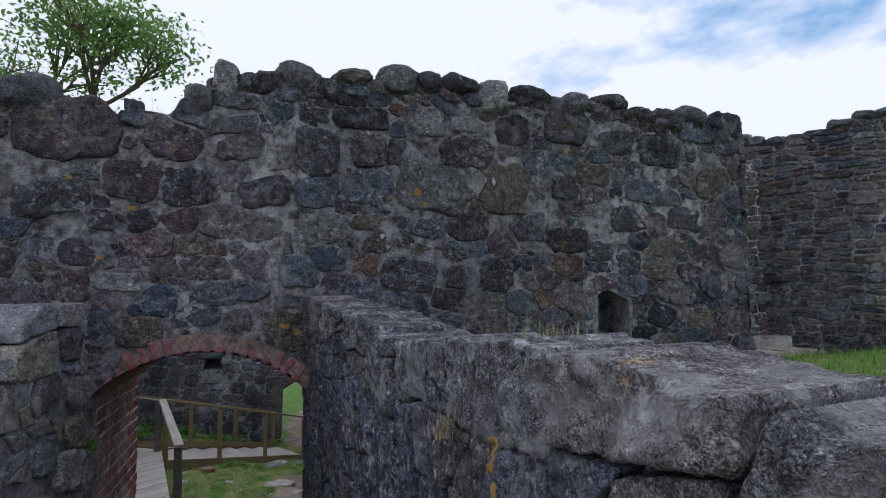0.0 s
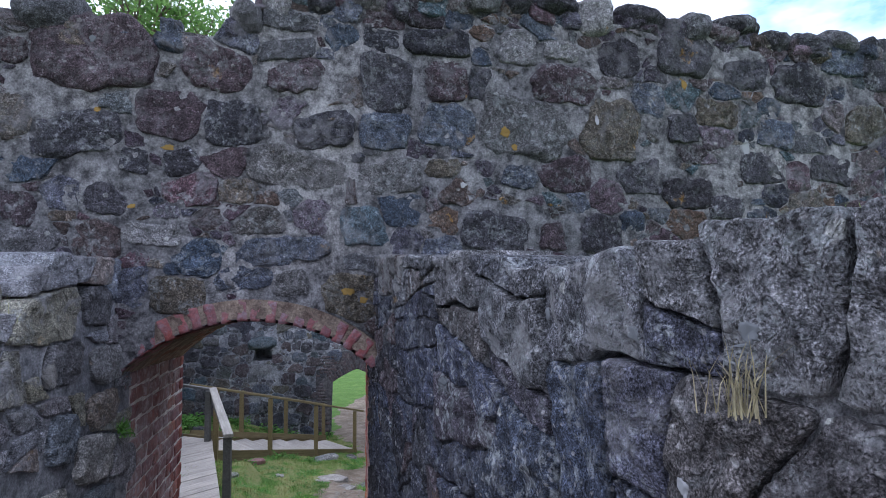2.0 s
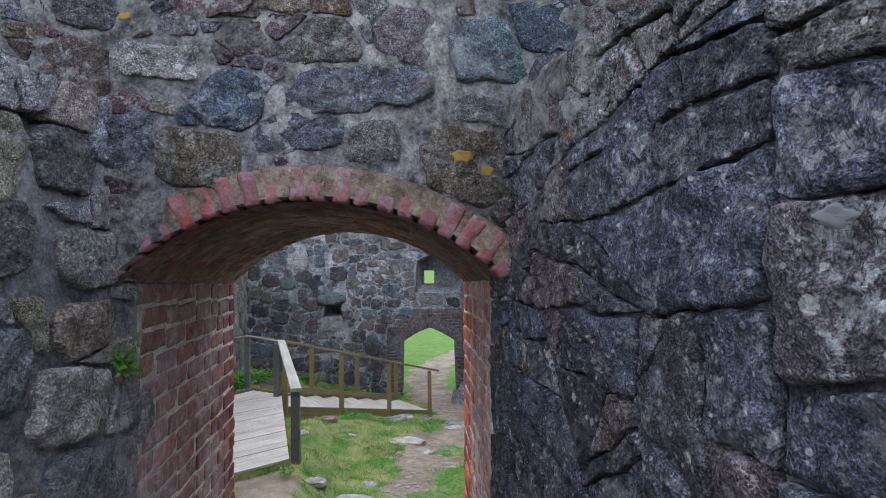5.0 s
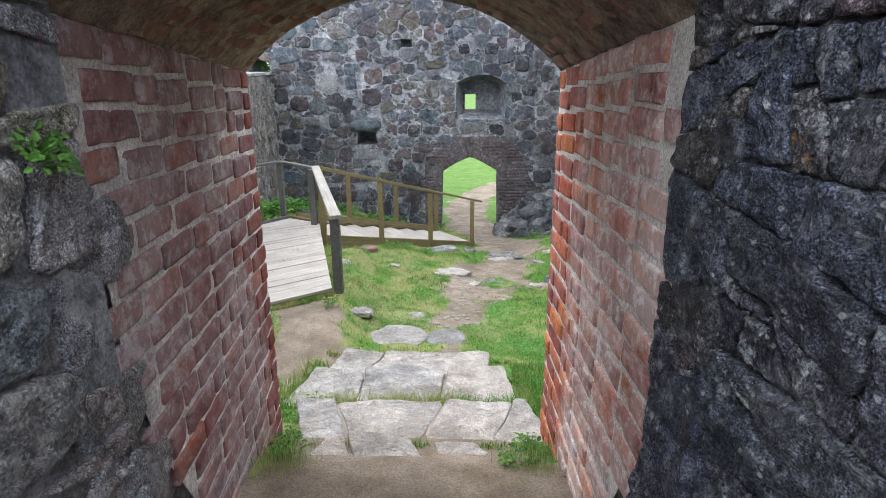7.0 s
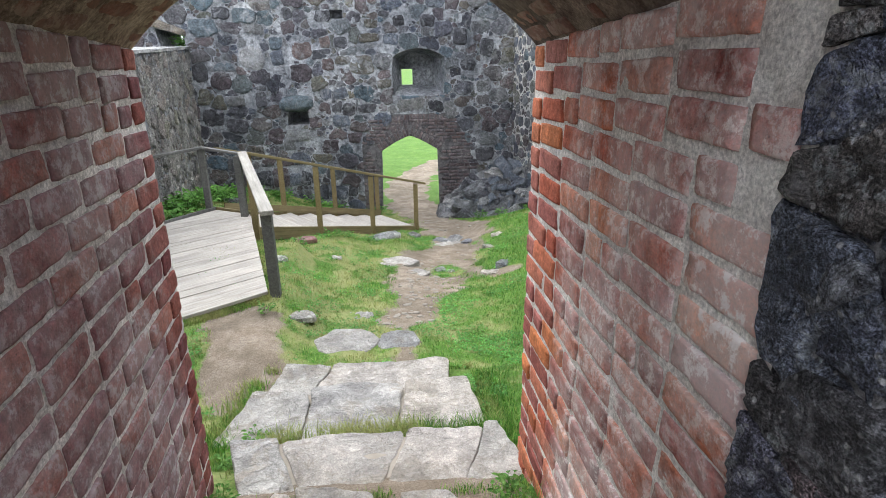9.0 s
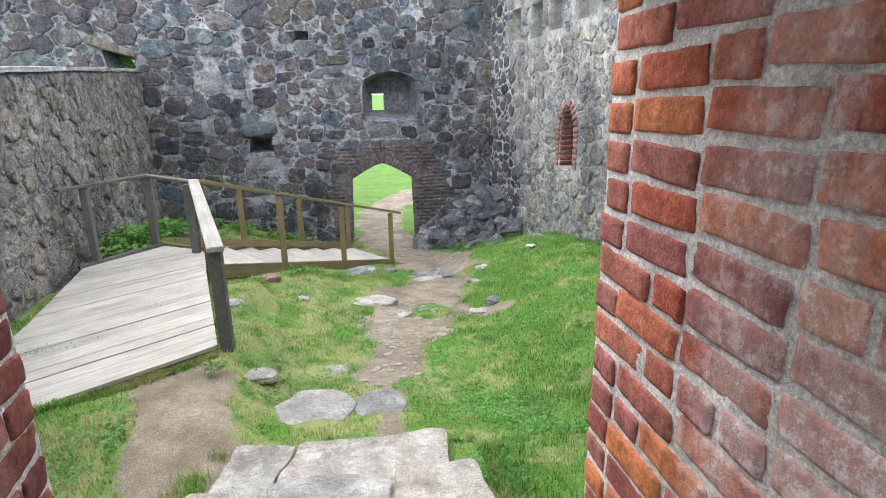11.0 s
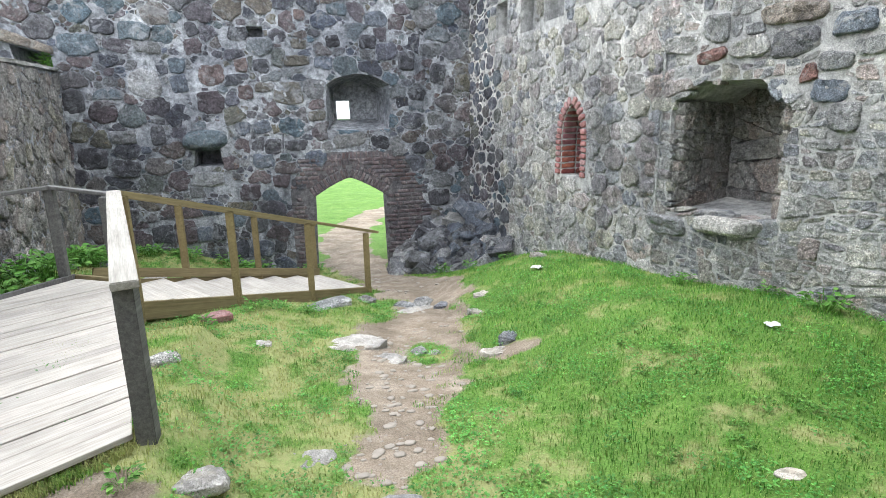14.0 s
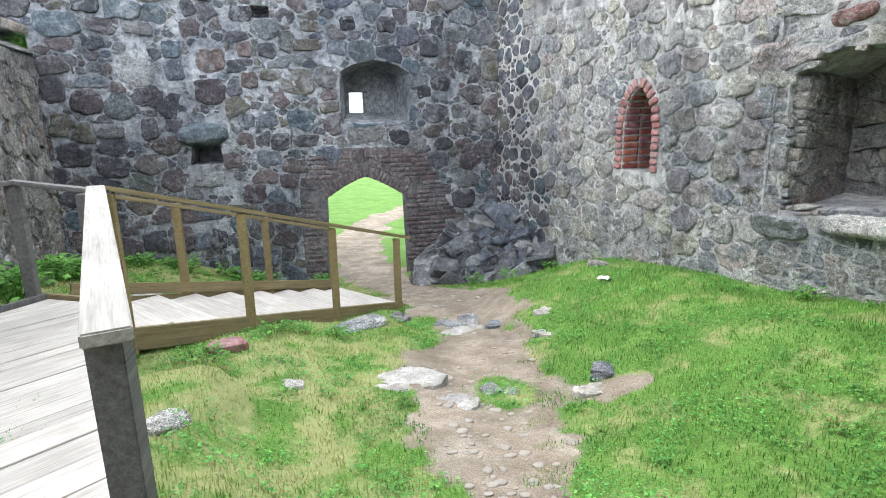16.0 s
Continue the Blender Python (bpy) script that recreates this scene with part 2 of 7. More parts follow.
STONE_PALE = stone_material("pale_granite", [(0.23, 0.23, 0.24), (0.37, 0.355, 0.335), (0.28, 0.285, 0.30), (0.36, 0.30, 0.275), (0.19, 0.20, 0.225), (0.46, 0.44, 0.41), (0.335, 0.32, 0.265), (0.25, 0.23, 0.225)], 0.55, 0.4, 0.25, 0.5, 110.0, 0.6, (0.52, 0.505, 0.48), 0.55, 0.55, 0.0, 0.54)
STONE_STEP = stone_material("worn_step_stone", [(0.41, 0.385, 0.355), (0.46, 0.415, 0.37), (0.43, 0.405, 0.37), (0.485, 0.435, 0.385), (0.39, 0.375, 0.355), (0.45, 0.415, 0.375)], 0.14, 0.06, 0.0, 0.0, 95.0, 0.7, (0.42, 0.37, 0.31), 0.45, 0.22, 0.0, 0.49, 0.5)


def tone_set(name, speck, lichen, white, yellow, grain, mottle, stain, dots, relief, smear, paste, cover, gain=1.0, depth=1.0):
    """The kinds of fieldstone in the walls, by a letter each."""
    kinds = {
        "m": ("maroon", [(0.070, 0.052, 0.062), (0.092, 0.068, 0.076), (0.060, 0.047, 0.058)]),
        "d": ("dark", [(0.050, 0.050, 0.062), (0.070, 0.068, 0.080), (0.058, 0.054, 0.066)]),
        "k": ("black", [(0.030, 0.030, 0.038), (0.042, 0.038, 0.046), (0.034, 0.034, 0.044)]),
        "b": ("blue_grey", [(0.085, 0.100, 0.135), (0.105, 0.120, 0.155), (0.080, 0.090, 0.120)]),
        "t": ("slate_blue", [(0.078, 0.105, 0.130), (0.090, 0.120, 0.145), (0.070, 0.092, 0.116)]),
        "g": ("grey", [(0.120, 0.120, 0.128), (0.145, 0.140, 0.140), (0.105, 0.108, 0.120)]),
        "o": ("brown", [(0.108, 0.094, 0.074), (0.092, 0.080, 0.066), (0.122, 0.110, 0.090)]),
        "p": ("pale", [(0.230, 0.225, 0.235), (0.270, 0.265, 0.270), (0.200, 0.205, 0.225)]),
        "r": ("reddish", [(0.125, 0.080, 0.078), (0.105, 0.070, 0.070), (0.145, 0.100, 0.092)]),
    }
    return {k: stone_material(name + "_" + n, [tuple((x * depth + (1 - depth) * sum(q) / 3) * gain for x in q) for q in c], speck, lichen, white, yellow, grain, smear, paste, stain, mottle, dots, cover, relief) for k, (n, c) in kinds.items()}


TONES_GATE = tone_set("lichened", 0.8, 0.6, 0.4, 0.6, 170.0, 0.75, 0.3, 0.3, 1.0, 0.5, (0.24, 0.235, 0.25), 0.55)
TONES_YARD = tone_set("smooth", 0.45, 0.3, 0.12, 0.1, 110.0, 0.55, 0.4, 0.0, 0.8, 0.6, (0.36, 0.365, 0.39), 0.53, 1.15, 0.7)
TONES_PALE = {k: stone_material("weathered_" + n, c, 0.6, 0.45, 0.3, 0.4, 110.0, 0.6, (0.52, 0.50, 0.47), 0.5, 0.6, 0.0, 0.54) for k, n, c in (
    ("p", "pale_block", [(0.36, 0.35, 0.335), (0.42, 0.40, 0.37)]), ("g", "grey_block", [(0.24, 0.24, 0.245), (0.29, 0.285, 0.28)]), ("b", "blue_block", [(0.15, 0.17, 0.20), (0.18, 0.20, 0.225)]),
    ("d", "dark_block", [(0.13, 0.13, 0.14), (0.15, 0.145, 0.15)]), ("o", "brown_block", [(0.27, 0.235, 0.19), (0.24, 0.20, 0.17)]), ("r", "reddish_block", [(0.25, 0.12, 0.10), (0.22, 0.13, 0.115)]))}
STONE_CRUST = stone_material("lichen_crusted_granite", [(0.11, 0.112, 0.128), (0.16, 0.158, 0.165), (0.085, 0.09, 0.108), (0.19, 0.185, 0.185), (0.12, 0.105, 0.105)], 0.95, 1.0, 0.9, 0.5, 200.0, 0.75, (0.38, 0.38, 0.385), 0.4, 0.95, 0.5, 0.51)
MORTAR_DARK = mortar_material("weathered_mortar", (0.40, 0.395, 0.405), (0.075, 0.074, 0.08), 0.5, 1.0)
MORTAR_YARD = mortar_material("grey_lime_mortar", (0.43, 0.438, 0.468), (0.15, 0.155, 0.168), 0.6, 0.9)
MORTAR_PALE = mortar_material("pale_lime_mortar", (0.60, 0.587, 0.57), (0.32, 0.312, 0.30), 0.5, 0.8)
# right jamb: red brick and lime, paled for the light on that side
BRICK = brick_material("lit_red_brick", [(0.36, 0.095, 0.062), (0.47, 0.15, 0.075), (0.31, 0.115, 0.10), (0.54, 0.19, 0.075), (0.36, 0.135, 0.12), (0.25, 0.075, 0.062), (0.38, 0.16, 0.135)], 1.0, (0.82, 0.76, 0.74), 7.0, 0.36)
# maroon brick, toned darker for the shaded left jamb; also lines the niche
BRICK_DIM = brick_material("dim_maroon_brick", [(0.195, 0.055, 0.050), (0.24, 0.082, 0.064), (0.18, 0.076, 0.084), (0.30, 0.10, 0.062), (0.21, 0.096, 0.106), (0.155, 0.048, 0.05)], 0.75, (0.52, 0.48, 0.49), 7.3, 0.38)
# left jamb's grey mortar, with some of its shade in the tone
MORTAR_DIM = mortar_material("dim_grey_brick_mortar", (0.80, 0.77, 0.75), (0.46, 0.43, 0.42), 0.35, 0.4)
MORTAR_SOOT = mortar_material("sooty_brick_mortar", (0.17, 0.16, 0.165), (0.07, 0.066, 0.07), 0.5, 0.5)
# right jamb's lime mortar, lifted in tone for the light it gets
MORTAR_LIT = mortar_material("brick_mortar", (0.90, 0.87, 0.83), (0.62, 0.58, 0.54), 0.2, 0.35)
MORTAR_VAULT = mortar_material("brown_vault_mortar", (0.36, 0.29, 0.23), (0.12, 0.085, 0.07), 0.6, 0.4)
BRICK_VAULT = brick_material("brown_vault_brick", [(0.15, 0.065, 0.05), (0.20, 0.085, 0.06), (0.13, 0.06, 0.05), (0.23, 0.11, 0.08)], 0.6, (0.34, 0.27, 0.22))
BRICK_NICHE = brick_material("niche_brick", [(0.22, 0.075, 0.07), (0.27, 0.11, 0.10), (0.20, 0.075, 0.07), (0.25, 0.13, 0.125)], 0.3)
BRICK_ARCH = brick_material("arch_brick", [(0.20, 0.045, 0.045), (0.25, 0.06, 0.055), (0.17, 0.055, 0.055), (0.27, 0.075, 0.06), (0.20, 0.085, 0.095)], 0.7, (0.27, 0.235, 0.27))
BRICK_SOOT = brick_material("sooty_brick", [(0.055, 0.042, 0.048), (0.075, 0.052, 0.055), (0.045, 0.042, 0.05), (0.085, 0.055, 0.055)], 0.25)


def wood_material(name, tone, dark, axis=0):
    k = Nodes(name)
    r = k.chance()
    s = [1.0, 1.0, 1.0]
    for n in range(3):
        s[n] = 1.2 if n == axis else 26.0
    vec = k.shifted(k.pos, r, 11.0)
    g = k.noise(1.6, 6, 0.6, k.scaled(vec, tuple(s)), distort=0.4)
    fine = k.noise(5.0, 3, 0.6, k.scaled(vec, tuple(s)))
    c = k.mix(k.ramp(g, [(0.3, 0.0), (0.7, 1.0)]), dark, tone)
    c = k.mix(0.5, c, k.ramp(fine, [(0.35, 0.7), (0.65, 1.25)]), "MULTIPLY")
    c = k.mix(0.7, c, k.ramp(k.noise(2.2, 4, 0.6, vec), [(0.3, 0.75), (0.7, 1.2)]), "MULTIPLY")
    c = k.mix(0.6, c, k.ramp(r, [(0.0, 0.8), (1.0, 1.15)]), "MULTIPLY")
    return k.done(c, 0.8, k.bump(g, 0.35, 0.004), 0.25)


WOOD_DECK = wood_material("bleached_deck_board", (0.49, 0.455, 0.41), (0.35, 0.315, 0.275), 0)
WOOD_GREY = wood_material("weathered_grey_timber", (0.17, 0.165, 0.155), (0.085, 0.082, 0.08), 2)
WOOD_CAP = wood_material("pale_weathered_handrail", (0.40, 0.375, 0.335), (0.27, 0.25, 0.22), 0)
WOOD_GREEN = wood_material("treated_pine", (0.25, 0.195, 0.095), (0.15, 0.115, 0.055), 2)
WOOD_GREEN_RAIL = wood_material("treated_pine_rail", (0.235, 0.19, 0.10), (0.145, 0.115, 0.06), 0)


def leaf_material(name, palette, rough=0.6, through=0.25, dry=0.0):
    k = Nodes(name)
    r = k.chance()
    c = k.ramp(r, [(i / (len(palette) - 1), p) for i, p in enumerate(palette)])
    c = k.mix(0.6, c, k.ramp(k.noise(1.4, 4, 0.6), [(0.32, 0.5), (0.68, 1.45)]), "MULTIPLY")
    c = k.mix(0.6, c, k.ramp(k.noise(16, 5, 0.75), [(0.38, 0.35), (0.62, 1.7)]), "MULTIPLY")
    if dry:
        c = k.mix(k.math("MULTIPLY", k.ramp(k.math("ADD", k.noise(2.4, 6, 0.7), k.math("MULTIPLY", k.ramp(k.math("ADD", k.math("MULTIPLY", k.axis(0), -0.5), 0.65), [(0.0, 0.0), (1.0, 1.0)]), 0.12)), [(0.53, 0.0), (0.66, 1.0)]), dry), c, (0.48, 0.42, 0.19))
    m = k.done(c, rough, None, 0.25)
    t = k.n.new("ShaderNodeBsdfTranslucent")
    mixer = k.n.new("ShaderNodeMixShader")
    mixer.inputs["Fac"].default_value = through
    k.put(t.inputs["Color"], c)
    k.l.new(k.bsdf.outputs["BSDF"], mixer.inputs[1])
    k.l.new(t.outputs["BSDF"], mixer.inputs[2])
    k.l.new(mixer.outputs["Shader"], k.n["Material Output"].inputs["Surface"])
    return m


GRASS = leaf_material("grass_blade", [(0.05, 0.165, 0.022), (0.085, 0.235, 0.032), (0.125, 0.29, 0.042), (0.20, 0.36, 0.062), (0.37, 0.42, 0.14)], 0.6, 0.4, 0.62)
CLOVER = leaf_material("clover_leaf", [(0.05, 0.18, 0.03), (0.09, 0.26, 0.045), (0.14, 0.33, 0.07)], 0.55, 0.2)
GRASS_DRY = leaf_material("dry_grass", [(0.34, 0.30, 0.19), (0.27, 0.24, 0.13), (0.40, 0.35, 0.23)])
WEED = leaf_material("weed_leaf", [(0.07, 0.19, 0.03), (0.11, 0.25, 0.045), (0.16, 0.31, 0.065)])
LEAF = leaf_material("tree_leaf", [(0.10, 0.20, 0.05), (0.16, 0.29, 0.075), (0.23, 0.37, 0.11)], 0.5, 0.5)


def plain_material(name, tone, rough):
    k = Nodes(name)
    c = k.mix(0.5, tone, k.ramp(k.noise(14, 4, 0.6), [(0.3, 0.75), (0.7, 1.2)]), "MULTIPLY")
    return k.done(c, rough, k.bump(k.noise(30, 4, 0.6), 0.4, 0.01), 0.2)


BARK = plain_material("bark", (0.13, 0.10, 0.08), 0.9)
PAPER = plain_material("paper", (0.62, 0.62, 0.61), 0.8)
EARTH = plain_material("packed_earth", (0.34, 0.30, 0.25), 0.95)
PEBBLE = plain_material("pale_pebble", (0.30, 0.265, 0.225), 0.9)


# ---- building helpers ----
def mesh_object(name, verts, faces, material, parent=None, label="", smooth=False):
    me = bpy.data.meshes.new(name)
    me.from_pydata([tuple(v) for v in verts], [], faces)
    me.materials.append(material)
    if smooth:
        me.polygons.foreach_set("use_smooth", [True] * len(me.polygons))
    me.update()
    ob = new(name, me)
    if parent:
        ob.parent = parent
    if label:
        tagged(ob, label)
    return ob


def part(name, bm, material, parent=None, label="", smooth=False):
    me = bpy.data.meshes.new(name)
    bmesh.ops.recalc_face_normals(bm, faces=bm.faces)
    bm.to_mesh(me)
    bm.free()
    me.materials.append(material)
    if smooth:
        me.polygons.foreach_set("use_smooth", [True] * len(me.polygons))
    ob = new(name, me)
    if parent:
        ob.parent = parent
    if label:
        tagged(ob, label)
    return ob


def empty(name, label, category, group="", kind=""):
    return tagged(new(name), label, category, group, kind)


def prism(bm, ring_a, ring_b):
    """A solid between two rings of points with the same count."""
    a, b = [bm.verts.new(p) for p in ring_a], [bm.verts.new(p) for p in ring_b]
    bm.faces.new(a)
    bm.faces.new(list(reversed(b)))
    for i in range(len(a)):
        j = (i + 1) % len(a)
        bm.faces.new((a[j], a[i], b[i], b[j]))
    return bm


def solid_cut(name, ring_a, ring_b, cuts, material, label):
    """A wall as a solid with openings cut through it or into it."""
    bm = prism(bmesh.new(), ring_a, ring_b)
    ob = part(name, bm, material)
    tagged(ob, label, "wall", kind="structure")
    tools = []
    for a, b in cuts:
        tool = part("cutter", prism(bmesh.new(), a, b), material)
        m = ob.modifiers.new("cut", "BOOLEAN")
        m.object, m.operation, m.solver = tool, "DIFFERENCE", "EXACT"
        tools.append(tool)
    if tools:
        dg = bpy.context.evaluated_depsgraph_get()
        me = bpy.data.meshes.new_from_object(ob.evaluated_get(dg))
        ob.modifiers.clear()
        old, ob.data = ob.data, me
        bpy.data.meshes.remove(old)
        for tool in tools:
            me = tool.data
            bpy.data.objects.remove(tool)
            bpy.data.meshes.remove(me)
    return ob


class Face:
    """A wall face from a to b on the plan: u runs along it, v up, d out of it."""

    def __init__(self, a, b, z=0.0):
        self.a, d = Vector((a[0], a[1], z)), Vector((b[0] - a[0], b[1] - a[1], 0))
        self.length = d.length
        self.u = d.normalized()
        self.v = Vector((0, 0, 1))
        self.n = Vector((self.u.y, -self.u.x, 0))

    def at(self, u, v, d=0.0):
        return self.a + self.u * u + self.v * v + self.n * d

    def uv(self, x, y):
        return (Vector((x, y, 0)) - Vector((self.a.x, self.a.y, 0))).dot(self.u)

    def top(self, z):
        """The flat top behind this face: v runs into the wall, d up."""
        f = Face((0, 0), (1, 0))
        f.a, f.u, f.v, f.n, f.length = self.a + Vector((0, 0, z)), self.u, -self.n, Vector((0, 0, 1)), self.length
        return f


def clip(poly, nx, ny, c):
    """The part of a convex polygon with nx*x + ny*y <= c."""
    out = []
    for i, p in enumerate(poly):
        q = poly[(i + 1) % len(poly)]
        a, b = nx * p[0] + ny * p[1] - c, nx * q[0] + ny * q[1] - c
        if a <= 0:
            out.append(p)
        if (a < 0 < b) or (b < 0 < a):
            t = a / (a - b)
            out.append((p[0] + t * (q[0] - p[0]), p[1] + t * (q[1] - p[1])))
    return out


def centre(poly):
    return sum(p[0] for p in poly) / len(poly), sum(p[1] for p in poly) / len(poly)


def area(poly):
    return 0.5 * sum(p[0] * q[1] - q[0] * p[1] for p, q in zip(poly, poly[1:] + poly[:1]))


def rubble_cells(rnd, u0, u1, v0, top, radii, openings=(), flat=1.35, tries=None):
    """Stones of mixed size in a stretch of wall: seeds thrown large first, and the cells round them. openings: convex polygons, counter-clockwise."""
    vmax = max(top(u0 + (u1 - u0) * i / 40) for i in range(41))
    seeds = []
    grid = {}
    size = max(radii) * 2
    full = (u1 - u0) * (vmax - v0) * flat
    for r in sorted(radii, reverse=True):
        n = int((tries or 3.0) * full / (math.pi * r * r) / len(radii) * 1.6)
        for _ in range(n):
            u, v = rnd.uniform(u0, u1), rnd.uniform(v0, vmax) * flat
            ci, cj = int(u // size), int(v // size)
            ok = True
            for i in range(ci - 1, ci + 2):
                for j in range(cj - 1, cj + 2):
                    for (a, b, s) in grid.get((i, j), ()):
                        if (a - u) ** 2 + (b - v) ** 2 < (0.74 * (s + r)) ** 2:
                            ok = False
                            break
                    if not ok:
                        break
                if not ok:
                    break
            if ok:
                grid.setdefault((ci, cj), []).append((u, v, r))
                seeds.append((u, v, r))
    cells = []
    for u, v, r in seeds:
        R = 3.2 * r
        poly = [(u - R, v - R), (u + R, v - R), (u + R, v + R), (u - R, v + R)]
        poly = clip(poly, -1, 0, -u0)
        poly = clip(poly, 1, 0, u1)
        ci, cj = int(u // size), int(v // size)
        for i in range(ci - 3, ci + 4):
            for j in range(cj - 3, cj + 4):
                for (a, b, s) in grid.get((i, j), ()):
                    if (a, b) == (u, v) or len(poly) < 3:
                        continue
                    dx, dy = a - u, b - v
                    if dx * dx + dy * dy > (R + 3.2 * s) ** 2:
                        continue
                    c = 0.5 * (a * a + b * b - u * u - v * v + r * r - s * s)
                    poly = clip(poly, dx, dy, c)
        if len(poly) < 3:
            continue
        poly = [(p[0], p[1] / flat) for p in poly]
        cu, cv = centre(poly)
        if cv > top(cu) or cv < v0:
            continue
        poly = clip(poly, 0, 1, top(cu) + 0.01)
        if len(poly) < 3:
            continue
        for hole in openings:
            best, edge = -9, None
            for p, q in zip(hole, hole[1:] + hole[:1]):
                ex, ey = q[0] - p[0], q[1] - p[1]
                L = math.hypot(ex, ey) or 1
                nx, ny = ey / L, -ex / L
                d = nx * (cu - p[0]) + ny * (cv - p[1])
                if d > best:
                    best, edge = d, (nx, ny, nx * p[0] + ny * p[1])
            if best < 0.01:
                poly = []
                break
            poly = clip(poly, -edge[0], -edge[1], -edge[2])
            if len(poly) < 3:
                poly = []
                break
        if len(poly) >= 3 and abs(area(poly)) > 0.0012:
            cells.append(poly)
    return cells


def keep_clear(poly, openings):
    """A cell cut back from the openings, or nothing if it lies in one."""
    cu, cv = centre(poly)
    for hole in openings:
        best, edge = -9, None
        for p, q in zip(hole, hole[1:] + hole[:1]):
            ex, ey = q[0] - p[0], q[1] - p[1]
            L = math.hypot(ex, ey) or 1
            nx, ny = ey / L, -ex / L
            d = nx * (cu - p[0]) + ny * (cv - p[1])
            if d > best:
                best, edge = d, (nx, ny, nx * p[0] + ny * p[1])
        if best < 0.01:
            return []
        poly = clip(poly, -edge[0], -edge[1], -edge[2])
        if len(poly) < 3:
            return []
    return poly


def block_cells(rnd, u0, u1, v0, top, size, openings=(), flat=1.5, skew=14.0, spread=0.55):
    """Fitted angular stones: a stretch of wall split again and again across its longer way."""
    vmax = max(top(u0 + (u1 - u0) * i / 40) for i in range(41))
    stack, cells = [[(u0, v0), (u1, v0), (u1, vmax), (u0, vmax)]], []
    while stack:
        poly = stack.pop()
        us, vs = [p[0] for p in poly], [p[1] for p in poly]
        w, h = max(us) - min(us), (max(vs) - min(vs)) * flat
        if abs(area(poly)) < size * size / flat * math.exp(rnd.gauss(0, spread)) and max(w, h) < 2.6 * min(w, h):
            cu, cv = centre(poly)
            if v0 <= cv <= top(cu):
                poly = keep_clear(clip(poly, 0, 1, top(cu) + 0.01), openings)
                if len(poly) >= 3 and abs(area(poly)) > 0.001:
                    cells.append(poly)
            continue
        cu, cv = centre(poly)
        a = radians(rnd.gauss(0, skew))
        if w >= h:
            nx, ny = math.cos(a), math.sin(a)
            cu += rnd.uniform(-0.2, 0.2) * w
        else:
            nx, ny = math.sin(a) * 0.6, math.cos(a)
            cv += rnd.uniform(-0.2, 0.2) * h / flat
        c = nx * cu + ny * cv
        for half in (clip(poly, nx, ny, c), clip(poly, -nx, -ny, -c)):
            if len(half) >= 3 and abs(area(half)) > 0.0008:
                stack.append(half)
    return cells


def rounded(poly, n, gap, corner):
    """A convex polygon drawn in by gap, its corners cut, as n points."""
    pts = poly
    for p, q in zip(poly, poly[1:] + poly[:1]):
        ex, ey = q[0] - p[0], q[1] - p[1]
        L = math.hypot(ex, ey)
        if L > 1e-6:
            nx, ny = ey / L, -ex / L
            pts = clip(pts, nx, ny, nx * p[0] + ny * p[1] - gap)
            if len(pts) < 3:
                return None, 0
    for t in corner:
        nxt = []
        for p, q in zip(pts, pts[1:] + pts[:1]):
            for s in (t, 1 - t):
                nxt.append((p[0] + s * (q[0] - p[0]), p[1] + s * (q[1] - p[1])))
        pts = nxt
    seg = [math.hypot(q[0] - p[0], q[1] - p[1]) for p, q in zip(pts, pts[1:] + pts[:1])]
    total = sum(seg)
    out, i, run = [], 0, 0.0
    for k in range(n):
        want = total * k / n
        while run + seg[i] < want and i < len(seg) - 1:
            run += seg[i]
            i += 1
        t = (want - run) / (seg[i] or 1)
        p, q = pts[i], pts[(i + 1) % len(pts)]
        out.append((p[0] + t * (q[0] - p[0]), p[1] + t * (q[1] - p[1])))
    out = [(p[0] + 0.04 * noise.noise(Vector((p[0] * 2.3, p[1] * 2.3, 1.5))) + 0.015 * noise.noise(Vector((p[0] * 7, p[1] * 7, 4))), p[1] + 0.035 * noise.noise(Vector((p[0] * 2.3, p[1] * 2.3, 8.5))) + 0.013 * noise.noise(Vector((p[0] * 7, p[1] * 7, 6)))) for p in out]
    cu, cv = centre(out)
    return out, sum(math.hypot(p[0] - cu, p[1] - cv) for p in out) / n


COARSE = [(1.0, -1.0), (1.0, 0.4), (0.95, 0.88), (0.75, 1.0), (0.4, 1.0)]
FINE = [(1.0, -1.0), (1.0, 0.25), (0.965, 0.7), (0.89, 0.93), (0.74, 1.0), (0.52, 1.0), (0.27, 1.0)]
FLAT = [(1.0, -1.0), (1.0, 0.55), (0.99, 0.9), (0.965, 1.0), (0.85, 1.0), (0.68, 1.0), (0.5, 1.0), (0.33, 1.0), (0.16, 1.0)]
FINEST = [(1.0, -1.0), (1.0, 0.1), (0.985, 0.5), (0.95, 0.8), (0.88, 0.95), (0.78, 1.0), (0.66, 1.0), (0.53, 1.0), (0.39, 1.0), (0.25, 1.0), (0.12, 1.0)]


